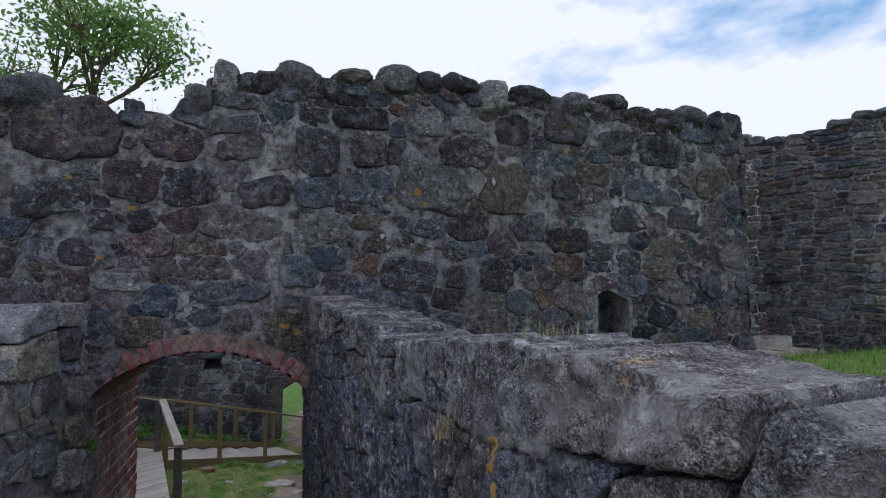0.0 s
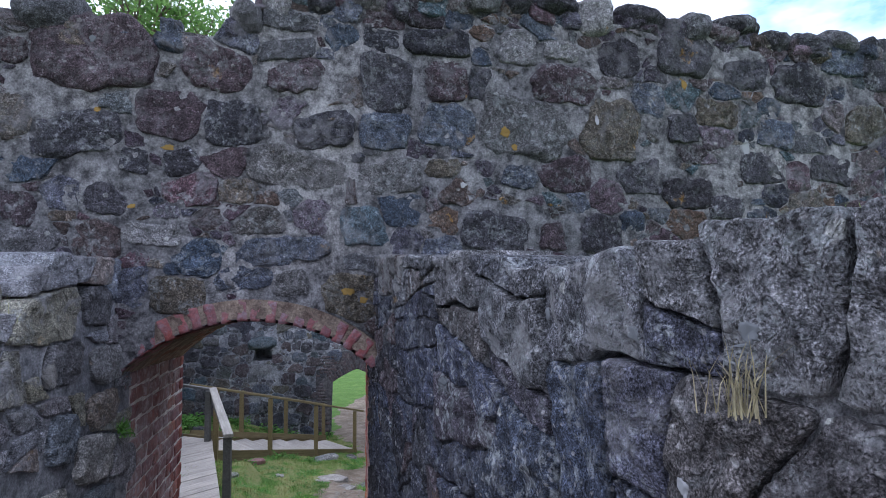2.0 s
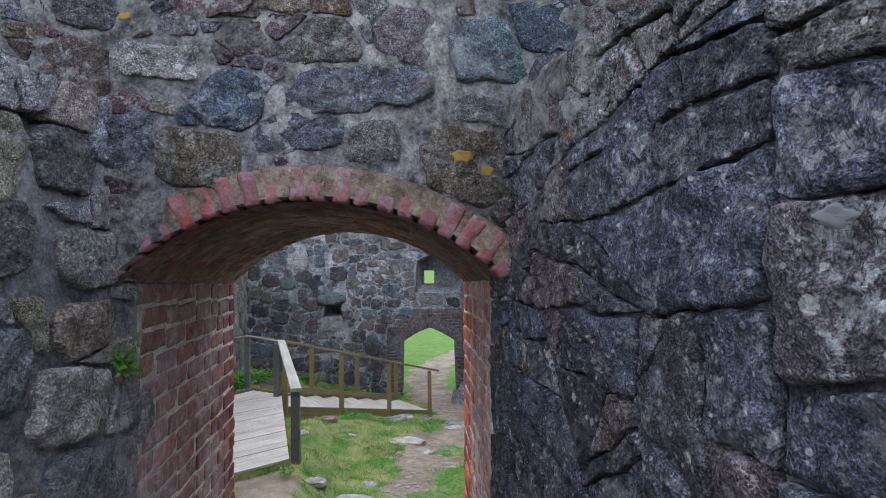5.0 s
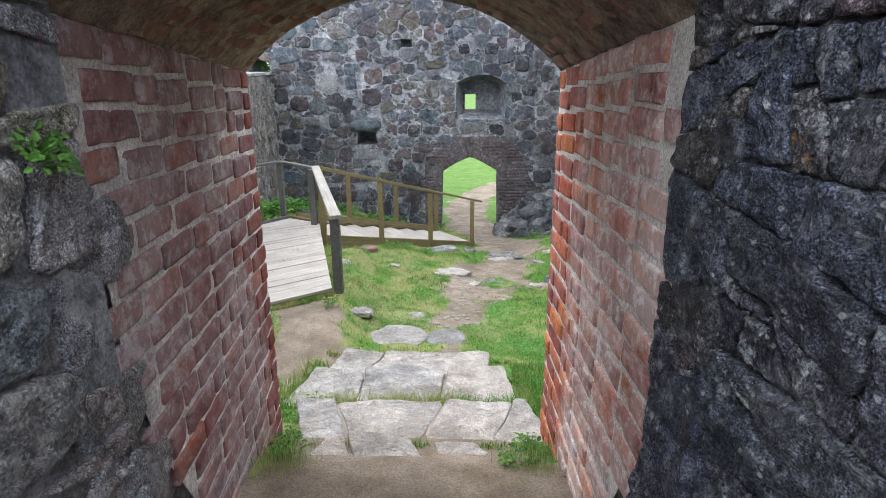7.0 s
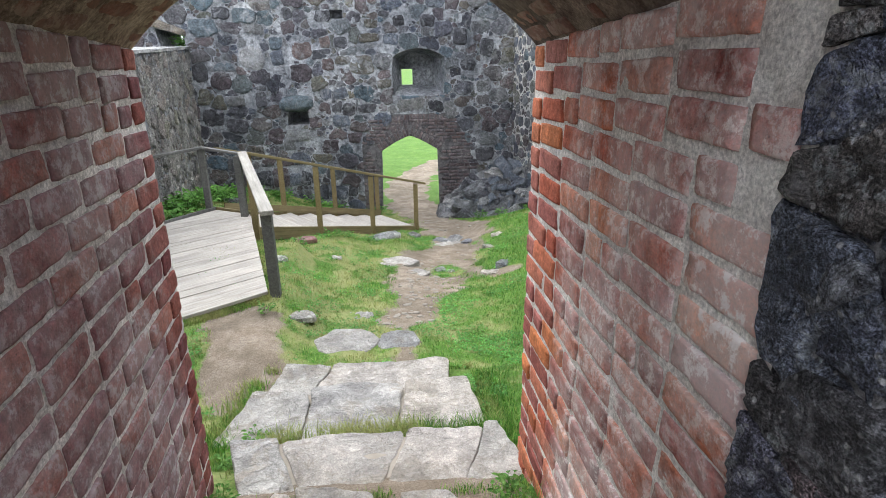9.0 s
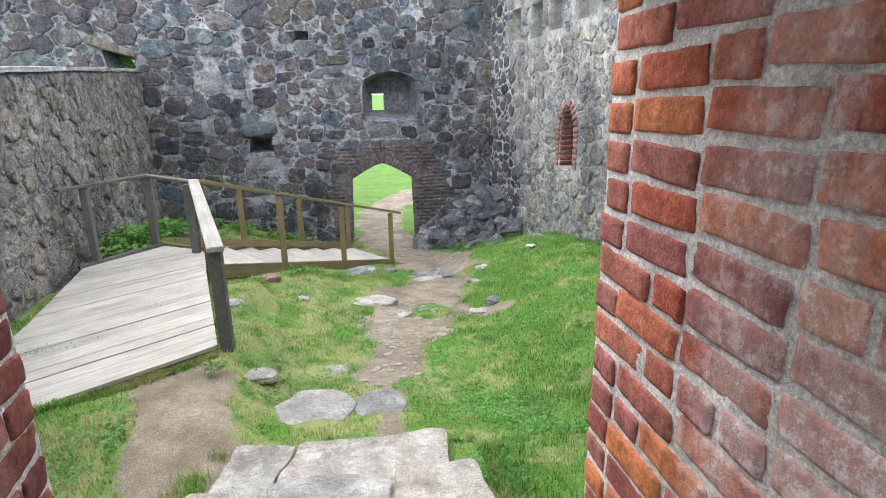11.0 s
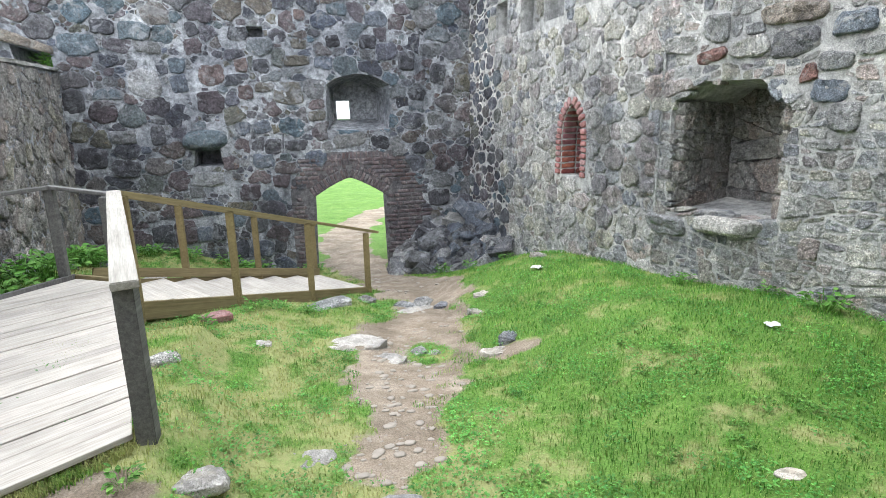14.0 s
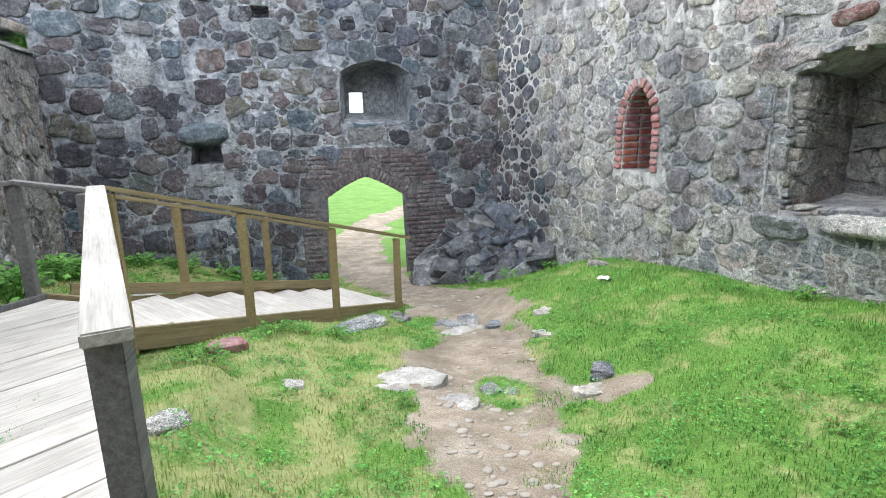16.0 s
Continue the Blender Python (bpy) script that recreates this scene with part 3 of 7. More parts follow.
def stone_geometry(face, poly, rnd, gap, proud, n=12, prof=COARSE, rough=0.25, deep=0.05, bend=None, corner=(0.2, 0.25), tilt=0.1, edge=0.06, fret=0.0):
    """Verts and faces of one stone that stands proud of a wall face. rough: metres of relief for a stone of usual size."""
    ring, mean = rounded(poly, n, gap, corner)
    if not ring or mean < 0.02:
        return None
    cu, cv = centre(ring)
    h = proud * rnd.uniform(0.4, 1.3) * min(1.5, max(0.6, mean / 0.14))
    ta, tb = rnd.uniform(-tilt, tilt), rnd.uniform(-tilt, tilt)
    seed = Vector((rnd.uniform(0, 90), rnd.uniform(0, 90), rnd.uniform(0, 90)))
    f = 1.5 / mean
    verts, faces = [], []
    for s, hh in prof:
        for p in ring:
            du, dv = (p[0] - cu) * s, (p[1] - cv) * s
            q = Vector((du * f, dv * f, 0)) + seed
            if hh < 0:
                d = -deep
            else:
                w = noise.noise(q) + 0.4 - 1.1 * abs(noise.noise(q * 1.6 + Vector((5, 5, 5)))) + 0.35 * noise.noise(q * 3.7) + fret * (0.3 * noise.noise(q * 7.9) - 0.7 * abs(noise.noise(q * 2.7 + Vector((3, 7, 1)))))
                d = hh * h + (ta * du + tb * dv) * min(1, hh * 1.4) + rough * min(1.2, mean / 0.17) * w * (0.4 + 0.6 * hh)
            e = edge * mean * (noise.noise(q * 1.6 + Vector((9, 3, 1))) + 0.6 * noise.noise(q * 4 + Vector((1, 3, 8)))) / max(0.05, math.hypot(du, dv)) * s
            u, v = cu + du * (1 + e), cv + dv * (1 + e)
            verts.append(face.at(u, v, d + (bend(u, v) if bend else 0.0)))
    verts.append(face.at(cu, cv, h + rough * noise.noise(seed) + (bend(cu, cv) if bend else 0.0)))
    for k in range(len(prof) - 1):
        for i in range(n):
            j = (i + 1) % n
            faces.append((k * n + i, k * n + j, (k + 1) * n + j, (k + 1) * n + i))
    k = (len(prof) - 1) * n
    for i in range(n):
        faces.append((k + i, k + (i + 1) % n, k + n))
    return verts, faces


def lay_rubble(wall, face, cells, rnd, material, near, gap, proud, limit=300, name="stone", **more):
    """The nearest stones as parts of the wall, the rest joined into one."""
    cells = sorted(cells, key=lambda p: (face.at(*centre(p)) - Vector(near)).length)
    rest_v, rest_f = [], []
    made = 0
    for poly in cells:
        got = stone_geometry(face, poly, rnd, gap * rnd.uniform(0.4, 1.6), proud, **more)
        if not got:
            continue
        v, f = got
        if made < limit:
            mesh_object(name, v, f, material, wall, smooth=True)
            made += 1
        else:
            base = len(rest_v)
            rest_v.extend(v)
            rest_f.extend(tuple(a + base for a in q) for q in f)
    if rest_v:
        tagged(mesh_object("rubble_infill", rest_v, rest_f, material, wall, smooth=True), kind="stuff")


def chosen_stones(rnd, rows):
    """Outlines of single stones given as (kind, u, v, width, height), each cut back from those before it."""
    out = []
    for kind, u, v, w, h in rows:
        turn, power = radians(rnd.gauss(0, 5)), rnd.uniform(0.3, 0.62)
        poly = []
        start = rnd.uniform(0, 6)
        for i in range(9):
            a = start + 6.28319 * (i + rnd.uniform(-0.35, 0.35)) / 9
            c, s = math.cos(a), math.sin(a)
            x = math.copysign(abs(c) ** power, c) * w * 0.5 * rnd.uniform(0.92, 1.1)
            y = math.copysign(abs(s) ** power, s) * h * 0.5 * rnd.uniform(0.92, 1.1)
            poly.append((u + x * math.cos(turn) - y * math.sin(turn), v + x * math.sin(turn) + y * math.cos(turn)))
        poly = hull(poly)
        poly = keep_clear(poly, [q for _, q in out])
        if len(poly) > 2:
            out.append((kind, poly))
    return out


def hull(pts):
    """The convex outline of points, counter-clockwise."""
    pts = sorted(pts)
    halves = []
    for run in (pts, pts[::-1]):
        line = []
        for q in run:
            while len(line) > 1 and (line[-1][0] - line[-2][0]) * (q[1] - line[-2][1]) - (line[-1][1] - line[-2][1]) * (q[0] - line[-2][0]) <= 0:
                line.pop()
            line.append(q)
        halves += line[:-1]
    return halves


def lay_chosen(wall, face, stones, rnd, kinds, proud, **more):
    for kind, poly in stones:
        got = stone_geometry(face, poly, rnd, 0.004, proud, **more)
        if got:
            mesh_object("stone", *got, kinds[kind], wall, smooth=True)


def brick_mesh(name, l, w, h, material, rnd, cuts=5, worn=1.0):
    """A hand-made brick with rounded, chipped edges, centred on its place."""
    bm = bmesh.new()
    bmesh.ops.create_cube(bm, size=1.0)
    bmesh.ops.subdivide_edges(bm, edges=list(bm.edges), cuts=cuts, use_grid_fill=True)
    half, r = Vector((l / 2, w / 2, h / 2)), 0.013 * worn
    seed = Vector((rnd.uniform(0, 60), rnd.uniform(0, 60), rnd.uniform(0, 60)))
    for v in bm.verts:
        c = Vector([2 * v.co[i] * half[i] for i in range(3)])
        core = Vector([max(-half[i] + r, min(half[i] - r, c[i])) for i in range(3)])
        off = c - core
        if off.length > r:
            c = core + off.normalized() * r
        chip = max(0.0, noise.noise(c * 16 + seed) - 0.15)
        c -= off * min(1.0, chip * 1.5 * worn)
        c += Vector((noise.noise(c * 28 + seed), noise.noise(c * 28 + seed * 2), noise.noise(c * 28 - seed))) * 0.0045 * worn
        c += Vector((noise.noise(c * 8 - seed), noise.noise(c * 8 + seed * 3), noise.noise(c * 8 + seed))) * 0.005 * worn
        v.co = c
    me = bpy.data.meshes.new(name)
    bm.to_mesh(me)
    bm.free()
    me.materials.append(material)
    me.polygons.foreach_set("use_smooth", [True] * len(me.polygons))
    return me


def place(name, me, m, parent):
    ob = new(name, me)
    ob.parent = parent
    ob.matrix_basis = m
    return ob


def basis(origin, x, y, z):
    m = Matrix((x, y, z)).transposed().to_4x4()
    m.translation = origin
    return m


def step(a, b, x):
    t = min(1.0, max(0.0, (x - a) / (b - a)))
    return t * t * (3 - 2 * t)


def along(x, stops):
    if x <= stops[0][0]:
        return stops[0][1]
    for (a, va), (b, vb) in zip(stops, stops[1:]):
        if x <= b:
            return va + (vb - va) * (x - a) / (b - a)
    return stops[-1][1]


# ---- ground ----
LANE_Z = [(-6, 1.3), (0, 1.1), (1.8, 0.9), (4.2, 0.2), (5.2, 0.02), (6.2, -0.05), (7.0, -0.2), (7.5, -0.42), (8.0, -0.62), (8.7, -0.78), (9.4, -0.9), (10, -0.97), (12.5, -1.22), (14, -1.34), (15.6, -1.55), (17.5, -1.95), (19.3, -2.12), (23, -2.15), (40, -2.0), (90, -1.2), (400, 2.0), (1500, 3.0)]


def lane_left(y):
    return -1.0 - 0.04 * (5.8 - y)


def lane_right(y):
    return 0.55 + 0.17 * (5.8 - y)


def ground_z(x, y):
    z = along(y, LANE_Z)
    bumps = 0.035 * noise.noise(Vector((x * 0.9, y * 0.9, 3))) + 0.015 * noise.noise(Vector((x * 3.1, y * 3.1, 7)))
    if y < 6.6:
        up = max(step(lane_right(y) + 0.1, lane_right(y) + 0.5, x), step(lane_left(y) - 0.1, lane_left(y) - 0.5, x))
        return z + (1.5 + 0.03 * x - z) * up + bumps * 0.7
    if y < 7.5 and not -1.25 < x < 0.5:
        z = -0.62
    if y < 7.9:
        z = max(z, -0.62)
    bank = 0.42 * step(0.9, 3.0, x) * step(9.0, 11.5, y) * (1 - step(15.0, 18.0, y))
    bank += 0.16 * step(-0.5, -1.4, x) * step(10.0, 11.2, y) * (1 - step(16.0, 18.5, y)) + 0.5 * step(-2.0, -4.0, x) * step(12.5, 15, y) * (1 - step(19.4, 20.5, y))
    bank += 0.24 * step(-1.2, -2.6, x) * (1 - 0.8 * step(-3.0, -4.4, x)) * step(16.2, 18.3, y) * (1 - step(19.4, 20.5, y))
    bank += 0.25 * step(-0.9, -1.5, x) * step(8.8, 9.8, y) * (1 - step(10.6, 12.5, y))
    bank -= 0.10 * step(-0.2, 0.3, x) * step(1.6, 0.9, x) * step(11.0, 12.0, y) * (1 - step(15.0, 17.0, y))
    z += bank
    s = (x + 1.55) * 0.62 - (y - 10.6) * 0.785
    if -4.6 < x < -1.2 and s < 1.0 and y < 12.5:
        z = max(z, -0.715 - 0.28 * max(0.0, s) - 1.2 * max(0.0, x + 1.55))
    if x > 4.7 and y < 40:
        z += (1.55 - z) * step(4.7, 5.4, x) * (1 - step(12, 30, y))
    return z + bumps * step(7.9, 8.6, y)


def axis_stops(fine_a, fine_b, d, far):
    mid = [fine_a + d * i for i in range(int(round((fine_b - fine_a) / d)) + 1)]
    out, s, low, high = [], d * 1.5, [], []
    a, b = fine_a, fine_b
    while b < far:
        a, b = a - s, b + s
        low.insert(0, a)
        high.append(b)
        s *= 1.35
    return low + mid + high


PATH_MID = [(9.6, -0.2), (10.4, -0.15), (11.0, -0.05), (11.45, 0.03), (11.9, 0.11), (12.4, 0.27), (13.0, 0.28), (13.25, 0.45), (14.1, 0.78), (14.9, 1.1), (15.5, 0.95)]
PATH_HALF = [(10.1, 0.05), (10.4, 0.26), (11.0, 0.3), (11.45, 0.38), (11.9, 0.48), (12.4, 0.66), (13.0, 0.74), (13.25, 0.64), (14.1, 0.46), (14.9, 0.45), (15.5, 0.66), (17.5, 0.6), (19.3, 0.62), (60, 0.6)]


def path_mask(x, y):
    """How bare the ground is: 1 on the trodden path, 0 in the grass."""
    w = 0.32 * noise.noise(Vector((x * 1.6, y * 1.6, 11))) + 0.2 * noise.noise(Vector((x * 5, y * 5, 2)))
    m = 0.0
    if y < 7.6:
        return 1.0 if lane_left(y) - 0.1 < x < lane_right(y) + 0.1 else 0.0
    mid = along(y, PATH_MID + [(17.5, 0.6), (19.3, 0.2), (22, 0.1), (25, 0.9), (27.5, 2.6), (32, 7), (60, 30)])
    half = along(y, PATH_HALF)
    m = 1 - step(half - 0.12, half + 0.16, abs(x - mid) + w)
    m = max(m, 1 - step(0.08, 0.22, abs(y - 12.3 + 0.25 * (x - 1.2)) + 0.6 * w + 3 * max(0.0, abs(x - 1.1) - 0.4)))
    m *= step(0.1, 0.34, math.hypot(x - 0.52, (y - 12.6) * 0.7) + 0.5 * w)
    if 8.2 < y < 10.8:
        patch = abs(x - along(y, [(8.8, -1.42), (9.4, -1.5), (10.2, -1.78)])) / along(y, [(8.6, 0.15), (8.9, 0.28), (9.4, 0.38), (10.2, 0.42), (10.45, 0.1)])
        m = max(m, (1 - step(0.6, 1.25, patch + w * 1.3)) * step(8.6, 9.0, y + w))
    m = max(m, (1 - step(0.0, 0.2, abs(x + 0.42) - 0.6 + w)) * (1 - step(7.7, 8.3, y)))
    return m


def build_ground():
    xs, ys = axis_stops(-5.2, 9.0, 0.115, 900), axis_stops(0.0, 34.0, 0.115, 900)
    verts = [(x, y, ground_z(x, y)) for y in ys for x in xs]
    nx = len(xs)
    faces = [(j * nx + i, j * nx + i + 1, (j + 1) * nx + i + 1, (j + 1) * nx + i) for j in range(len(ys) - 1) for i in range(nx - 1)]
    ob = mesh_object("ground", verts, faces, GROUND, smooth=True)
    tagged(ob, "green lawn with a trodden gravelly dirt path", "ground", kind="structure")
    bare = ob.data.attributes.new("bare", "FLOAT", "POINT")
    bare.data.foreach_set("value", [path_mask(v[0], v[1]) for v in verts])


def ground_material():
    k = Nodes("lawn_and_path")
    at = k.n.new("ShaderNodeAttribute")
    at.attribute_name = "bare"
    fac = k.math("ADD", at.outputs["Fac"], k.math("MULTIPLY", k.math("SUBTRACT", k.noise(9, 7, 0.75), 0.5), 1.3))
    fac = k.ramp(fac, [(0.38, 0.0), (0.64, 1.0)])
    g = k.ramp(k.noise(2.3, 6, 0.65), [(0.3, (0.075, 0.15, 0.028)), (0.55, (0.11, 0.20, 0.04)), (0.75, (0.17, 0.23, 0.065))])
    g = k.mix(0.6, g, k.ramp(k.noise(60, 3, 0.7), [(0.35, 0.5), (0.65, 1.5)]), "MULTIPLY")
    dry = k.ramp(k.math("ADD", k.noise(2.4, 6, 0.7), k.math("MULTIPLY", k.ramp(k.math("ADD", k.math("MULTIPLY", k.axis(0), -0.5), 0.65), [(0.0, 0.0), (1.0, 1.0)]), 0.12)), [(0.53, 0.0), (0.66, 0.6)])
    dry = k.math("MULTIPLY", dry, k.math("MULTIPLY", k.math("SUBTRACT", 20.0, k.axis(1)), 0.8, True))
    g = k.mix(dry, g, (0.36, 0.32, 0.16))
    d = k.ramp(k.noise(4, 6, 0.7), [(0.3, (0.16, 0.125, 0.09)), (0.5, (0.235, 0.19, 0.145)), (0.7, (0.33, 0.28, 0.225))])
    d = k.mix(0.6, d, k.ramp(k.noise(1.3, 4, 0.6), [(0.35, 0.65), (0.65, 1.25)]), "MULTIPLY")
    d = k.mix(0.6, d, k.ramp(k.noise(90, 4, 0.75), [(0.36, 0.5), (0.64, 1.55)]), "MULTIPLY")
    h = k.bump(k.noise(14, 6, 0.7), 0.6, 0.04)
    h = k.bump(k.noise(85, 3, 0.7), 0.6, 0.01, h)
    return k.done(k.mix(fac, g, d), 0.95, h, 0.15)


GROUND = ground_material()
build_ground()

# ---- gate wall with its brick passage ----
GATE = Face((-5.0, 5.62), (4.45, 6.06))
NEAR_L, NEAR_R, FAR_L, FAR_R = -0.95, 0.46, -1.16, 0.43
NEAR_Y, FAR_Y = 5.83, 7.6
NEAR_SPRING, NEAR_CROWN, FAR_SPRING, FAR_CROWN = 1.73, 2.02, 1.64, 1.99


def arch_ring(x0, x1, y, spring, crown, bottom, n=12, grow=0.0):
    """The outline of an arched opening, from bottom left over the crown to bottom right."""
    half, rise = (x1 - x0) / 2, crown - spring
    r = (half * half + rise * rise) / (2 * rise)
    cx, cz, a = (x0 + x1) / 2, crown - r, math.asin(half / r)
    pts = [(x0 - grow, y, bottom)]
    for i in range(n + 1):
        t = -a + 2 * a * i / n
        pts.append((cx + (r + grow) * math.sin(t), y, cz + (r + grow) * math.cos(t)))
    pts.append((x1 + grow, y, bottom))
    return pts


def extend(a, b, t):
    return [tuple(p[i] + (q[i] - p[i]) * t for i in range(3)) for p, q in zip(a, b)]


def wall_rings(face, u0, u1, v0, top, thick, steps=24):
    """The front and back outline of a wall whose top follows top(u)."""
    side = [(u0, v0), (u1, v0)] + [(u1 + (u0 - u1) * i / steps, top(u1 + (u0 - u1) * i / steps)) for i in range(steps + 1)]
    return [face.at(u, v) for u, v in side], [face.at(u, v, -thick) for u, v in side]


def pocket(face, pts, depth, splay=1.0):
    """A recess in a face: rings for a cutter from just outside it to depth."""
    cu, cv = centre(pts)
    return [face.at(u, v, 0.05) for u, v in pts], [face.at(cu + (u - cu) * splay, cv + (v - cv) * splay, -depth) for u, v in pts]


def smaller(pts, f=0.9):
    cu, cv = centre(pts)
    return [(cu + (u - cu) * f, cv + (v - cv) * f) for u, v in pts]


def ccw(pts):
    return pts if area(pts) > 0 else list(reversed(pts))


near_ring = arch_ring(NEAR_L, NEAR_R, NEAR_Y, NEAR_SPRING, NEAR_CROWN, -1.2)
far_ring = arch_ring(FAR_L, FAR_R, FAR_Y, FAR_SPRING, FAR_CROWN, -1.2)


def gate_crest(u):
    x = u - 5.0
    return along(x, [(-5, 3.6), (-1.6, 3.85), (-1.25, 3.87), (-1.1, 3.76), (-0.5, 3.8), (-0.3, 3.94), (-0.1, 4.12), (0.4, 4.15), (1.4, 4.19), (2.0, 4.17), (3.0, 4.14), (3.5, 4.07), (4.45, 4.1)])


rnd = random.Random(5)
a, b = wall_rings(GATE, 0, GATE.length, -1.0, lambda u: gate_crest(u) - 0.2, 1.72)
hole_u = GATE.uv(3.0, 6.0)
gate_hole = [(hole_u - 0.16, 1.98), (hole_u + 0.15, 1.98), (hole_u + 0.16, 2.3), (hole_u - 0.05, 2.4), (hole_u - 0.15, 2.36)]
wall_gate = solid_cut("wall_gate", a, b, [(extend(near_ring, far_ring, -0.2), extend(near_ring, far_ring, 1.2)), pocket(GATE, gate_hole, 0.4, 0.8)], MORTAR_DARK, "thick dark granite rubble wall with an arched gateway")
ring_open = ccw([(GATE.uv(x, y), z) for x, y, z in arch_ring(NEAR_L, NEAR_R, NEAR_Y, NEAR_SPRING, NEAR_CROWN, -1.2, 8, 0.14)])
GATE_STONES = [
    ("m", 3.88, 3.53, 0.66, 0.45), ("m", 4.55, 3.49, 0.42, 0.28), ("b", 4.30, 3.68, 0.13, 0.16), ("m", 4.31, 3.18, 0.36, 0.30), ("d", 4.66, 3.17, 0.32, 0.28),
    ("d", 3.83, 3.05, 0.50, 0.26), ("m", 5.03, 3.49, 0.34, 0.21), ("g", 4.96, 3.63, 0.33, 0.14), ("d", 5.18, 3.16, 0.35, 0.24), ("d", 5.54, 3.47, 0.34, 0.36),
    ("m", 5.93, 3.49, 0.31, 0.27), ("d", 5.51, 3.73, 0.28, 0.15), ("d", 5.88, 3.73, 0.43, 0.18), ("g", 5.02, 2.94, 0.63, 0.29), ("b", 5.54, 3.18, 0.32, 0.26),
    ("g", 5.57, 2.88, 0.42, 0.23)]
GATE_STONES += [
    ("b", 5.93, 3.21, 0.38, 0.31), ("t", 5.41, 2.57, 0.29, 0.26), ("o", 5.90, 2.92, 0.24, 0.13), ("d", 4.38, 2.92, 0.22, 0.16), ("d", 4.13, 2.91, 0.15, 0.15),
    ("d", 3.99, 2.68, 0.21, 0.17), ("m", 3.55, 2.64, 0.23, 0.20), ("g", 4.95, 3.81, 0.32, 0.13), ("p", 6.39, 3.72, 0.25, 0.26), ("p", 6.67, 3.75, 0.26, 0.16),
    ("m", 6.71, 3.50, 0.47, 0.29), ("g", 6.44, 3.21, 0.59, 0.40), ("o", 7.05, 3.24, 0.42, 0.45), ("d", 7.10, 3.74, 0.31, 0.27), ("d", 7.63, 3.80, 0.44, 0.30),
    ("d", 8.10, 3.70, 0.37, 0.21), ("k", 8.53, 3.61, 0.44, 0.33)]
GATE_STONES += [
    ("b", 8.92, 3.82, 0.37, 0.20), ("m", 6.70, 2.93, 0.44, 0.27), ("b", 6.39, 2.88, 0.22, 0.16), ("d", 6.23, 2.53, 0.42, 0.27), ("k", 7.60, 2.81, 0.39, 0.22),
    ("d", 6.94, 2.53, 0.28, 0.28), ("m", 6.60, 2.52, 0.19, 0.19), ("o", 7.86, 3.39, 0.35, 0.21), ("d", 7.60, 3.28, 0.27, 0.21), ("d", 8.77, 3.02, 0.39, 0.22),
    ("o", 9.08, 3.37, 0.42, 0.32), ("d", 8.19, 2.99, 0.39, 0.22), ("b", 7.33, 3.47, 0.27, 0.25), ("o", 5.33, 2.15, 0.34, 0.27), ("b", 4.94, 2.42, 0.57, 0.16),
    ("b", 4.73, 2.27, 0.36, 0.16)]
GATE_STONES += [
    ("g", 5.01, 2.23, 0.20, 0.17), ("o", 4.36, 2.17, 0.31, 0.22), ("p", 4.24, 2.51, 0.31, 0.15), ("g", 5.43, 2.34, 0.31, 0.13), ("d", 6.12, 3.48, 0.24, 0.22),
    ("d", 9.27, 3.84, 0.36, 0.42), ("b", 8.30, 3.25, 0.34, 0.22), ("d", 7.89, 2.73, 0.28, 0.17), ("d", 7.31, 2.92, 0.40, 0.25)]
stones = chosen_stones(rnd, GATE_STONES)
cells = rubble_cells(rnd, 1.6, GATE.length, 0.0, lambda u: gate_crest(u) - 0.13, [0.17, 0.125, 0.09, 0.06, 0.04], [ring_open, gate_hole] + [smaller(q, 1.0) for _, q in stones], 1.35, 9.0)
lay_chosen(wall_gate, GATE, stones, rnd, TONES_GATE, 0.02, fret=0.6, n=36, prof=FINE, rough=0.022, corner=(0.08, 0.16), tilt=0.06, edge=0.14)
lay_rubble(wall_gate, GATE, cells, rnd, STONE_DARK, (0.8, 5.8, 2.9), 0.004, 0.014, fret=0.6, n=24, prof=FINE, rough=0.022, corner=(0.07, 0.15), tilt=0.12, edge=0.16)


GATE_END = Face((4.45, 6.06), (4.37, 7.78))
cells = block_cells(rnd, -0.02, GATE_END.length, 0.9, lambda u: gate_crest(GATE.length) - 0.13, 0.32, [], 1.5, 12, 0.7)
lay_rubble(wall_gate, GATE_END, cells, rnd, STONE_DARK, (4.4, 6.5, 2.4), 0.008, 0.02, n=24, prof=FINE, rough=0.016, corner=(0.09, 0.18), tilt=0.1, edge=0.12)


def cap_stone(face, u, v, size, rnd, material, parent, depth, name="capstone", power=0.62):
    """A block on the crest of a wall."""
    bm = bmesh.new()
    bmesh.ops.create_icosphere(bm, subdivisions=4, radius=1.0)
    s = Vector((rnd.uniform(0, 50), rnd.uniform(0, 50), rnd.uniform(0, 50)))
    lean = rnd.uniform(-0.25, 0.25)
    for p in bm.verts:
        c = Vector([math.copysign(abs(x) ** power, x) for x in p.co])
        c *= 1 + 0.2 * noise.noise(p.co * 1.1 + s) + 0.09 * noise.noise(p.co * 2.7 + s) + 0.045 * noise.noise(p.co * 6 + s)
        p.co = face.at(u + c.x * size[0], v + (c.z + lean * c.x) * size[2], c.y * size[1] - depth)
    return part(name, bm, material, parent, smooth=True)


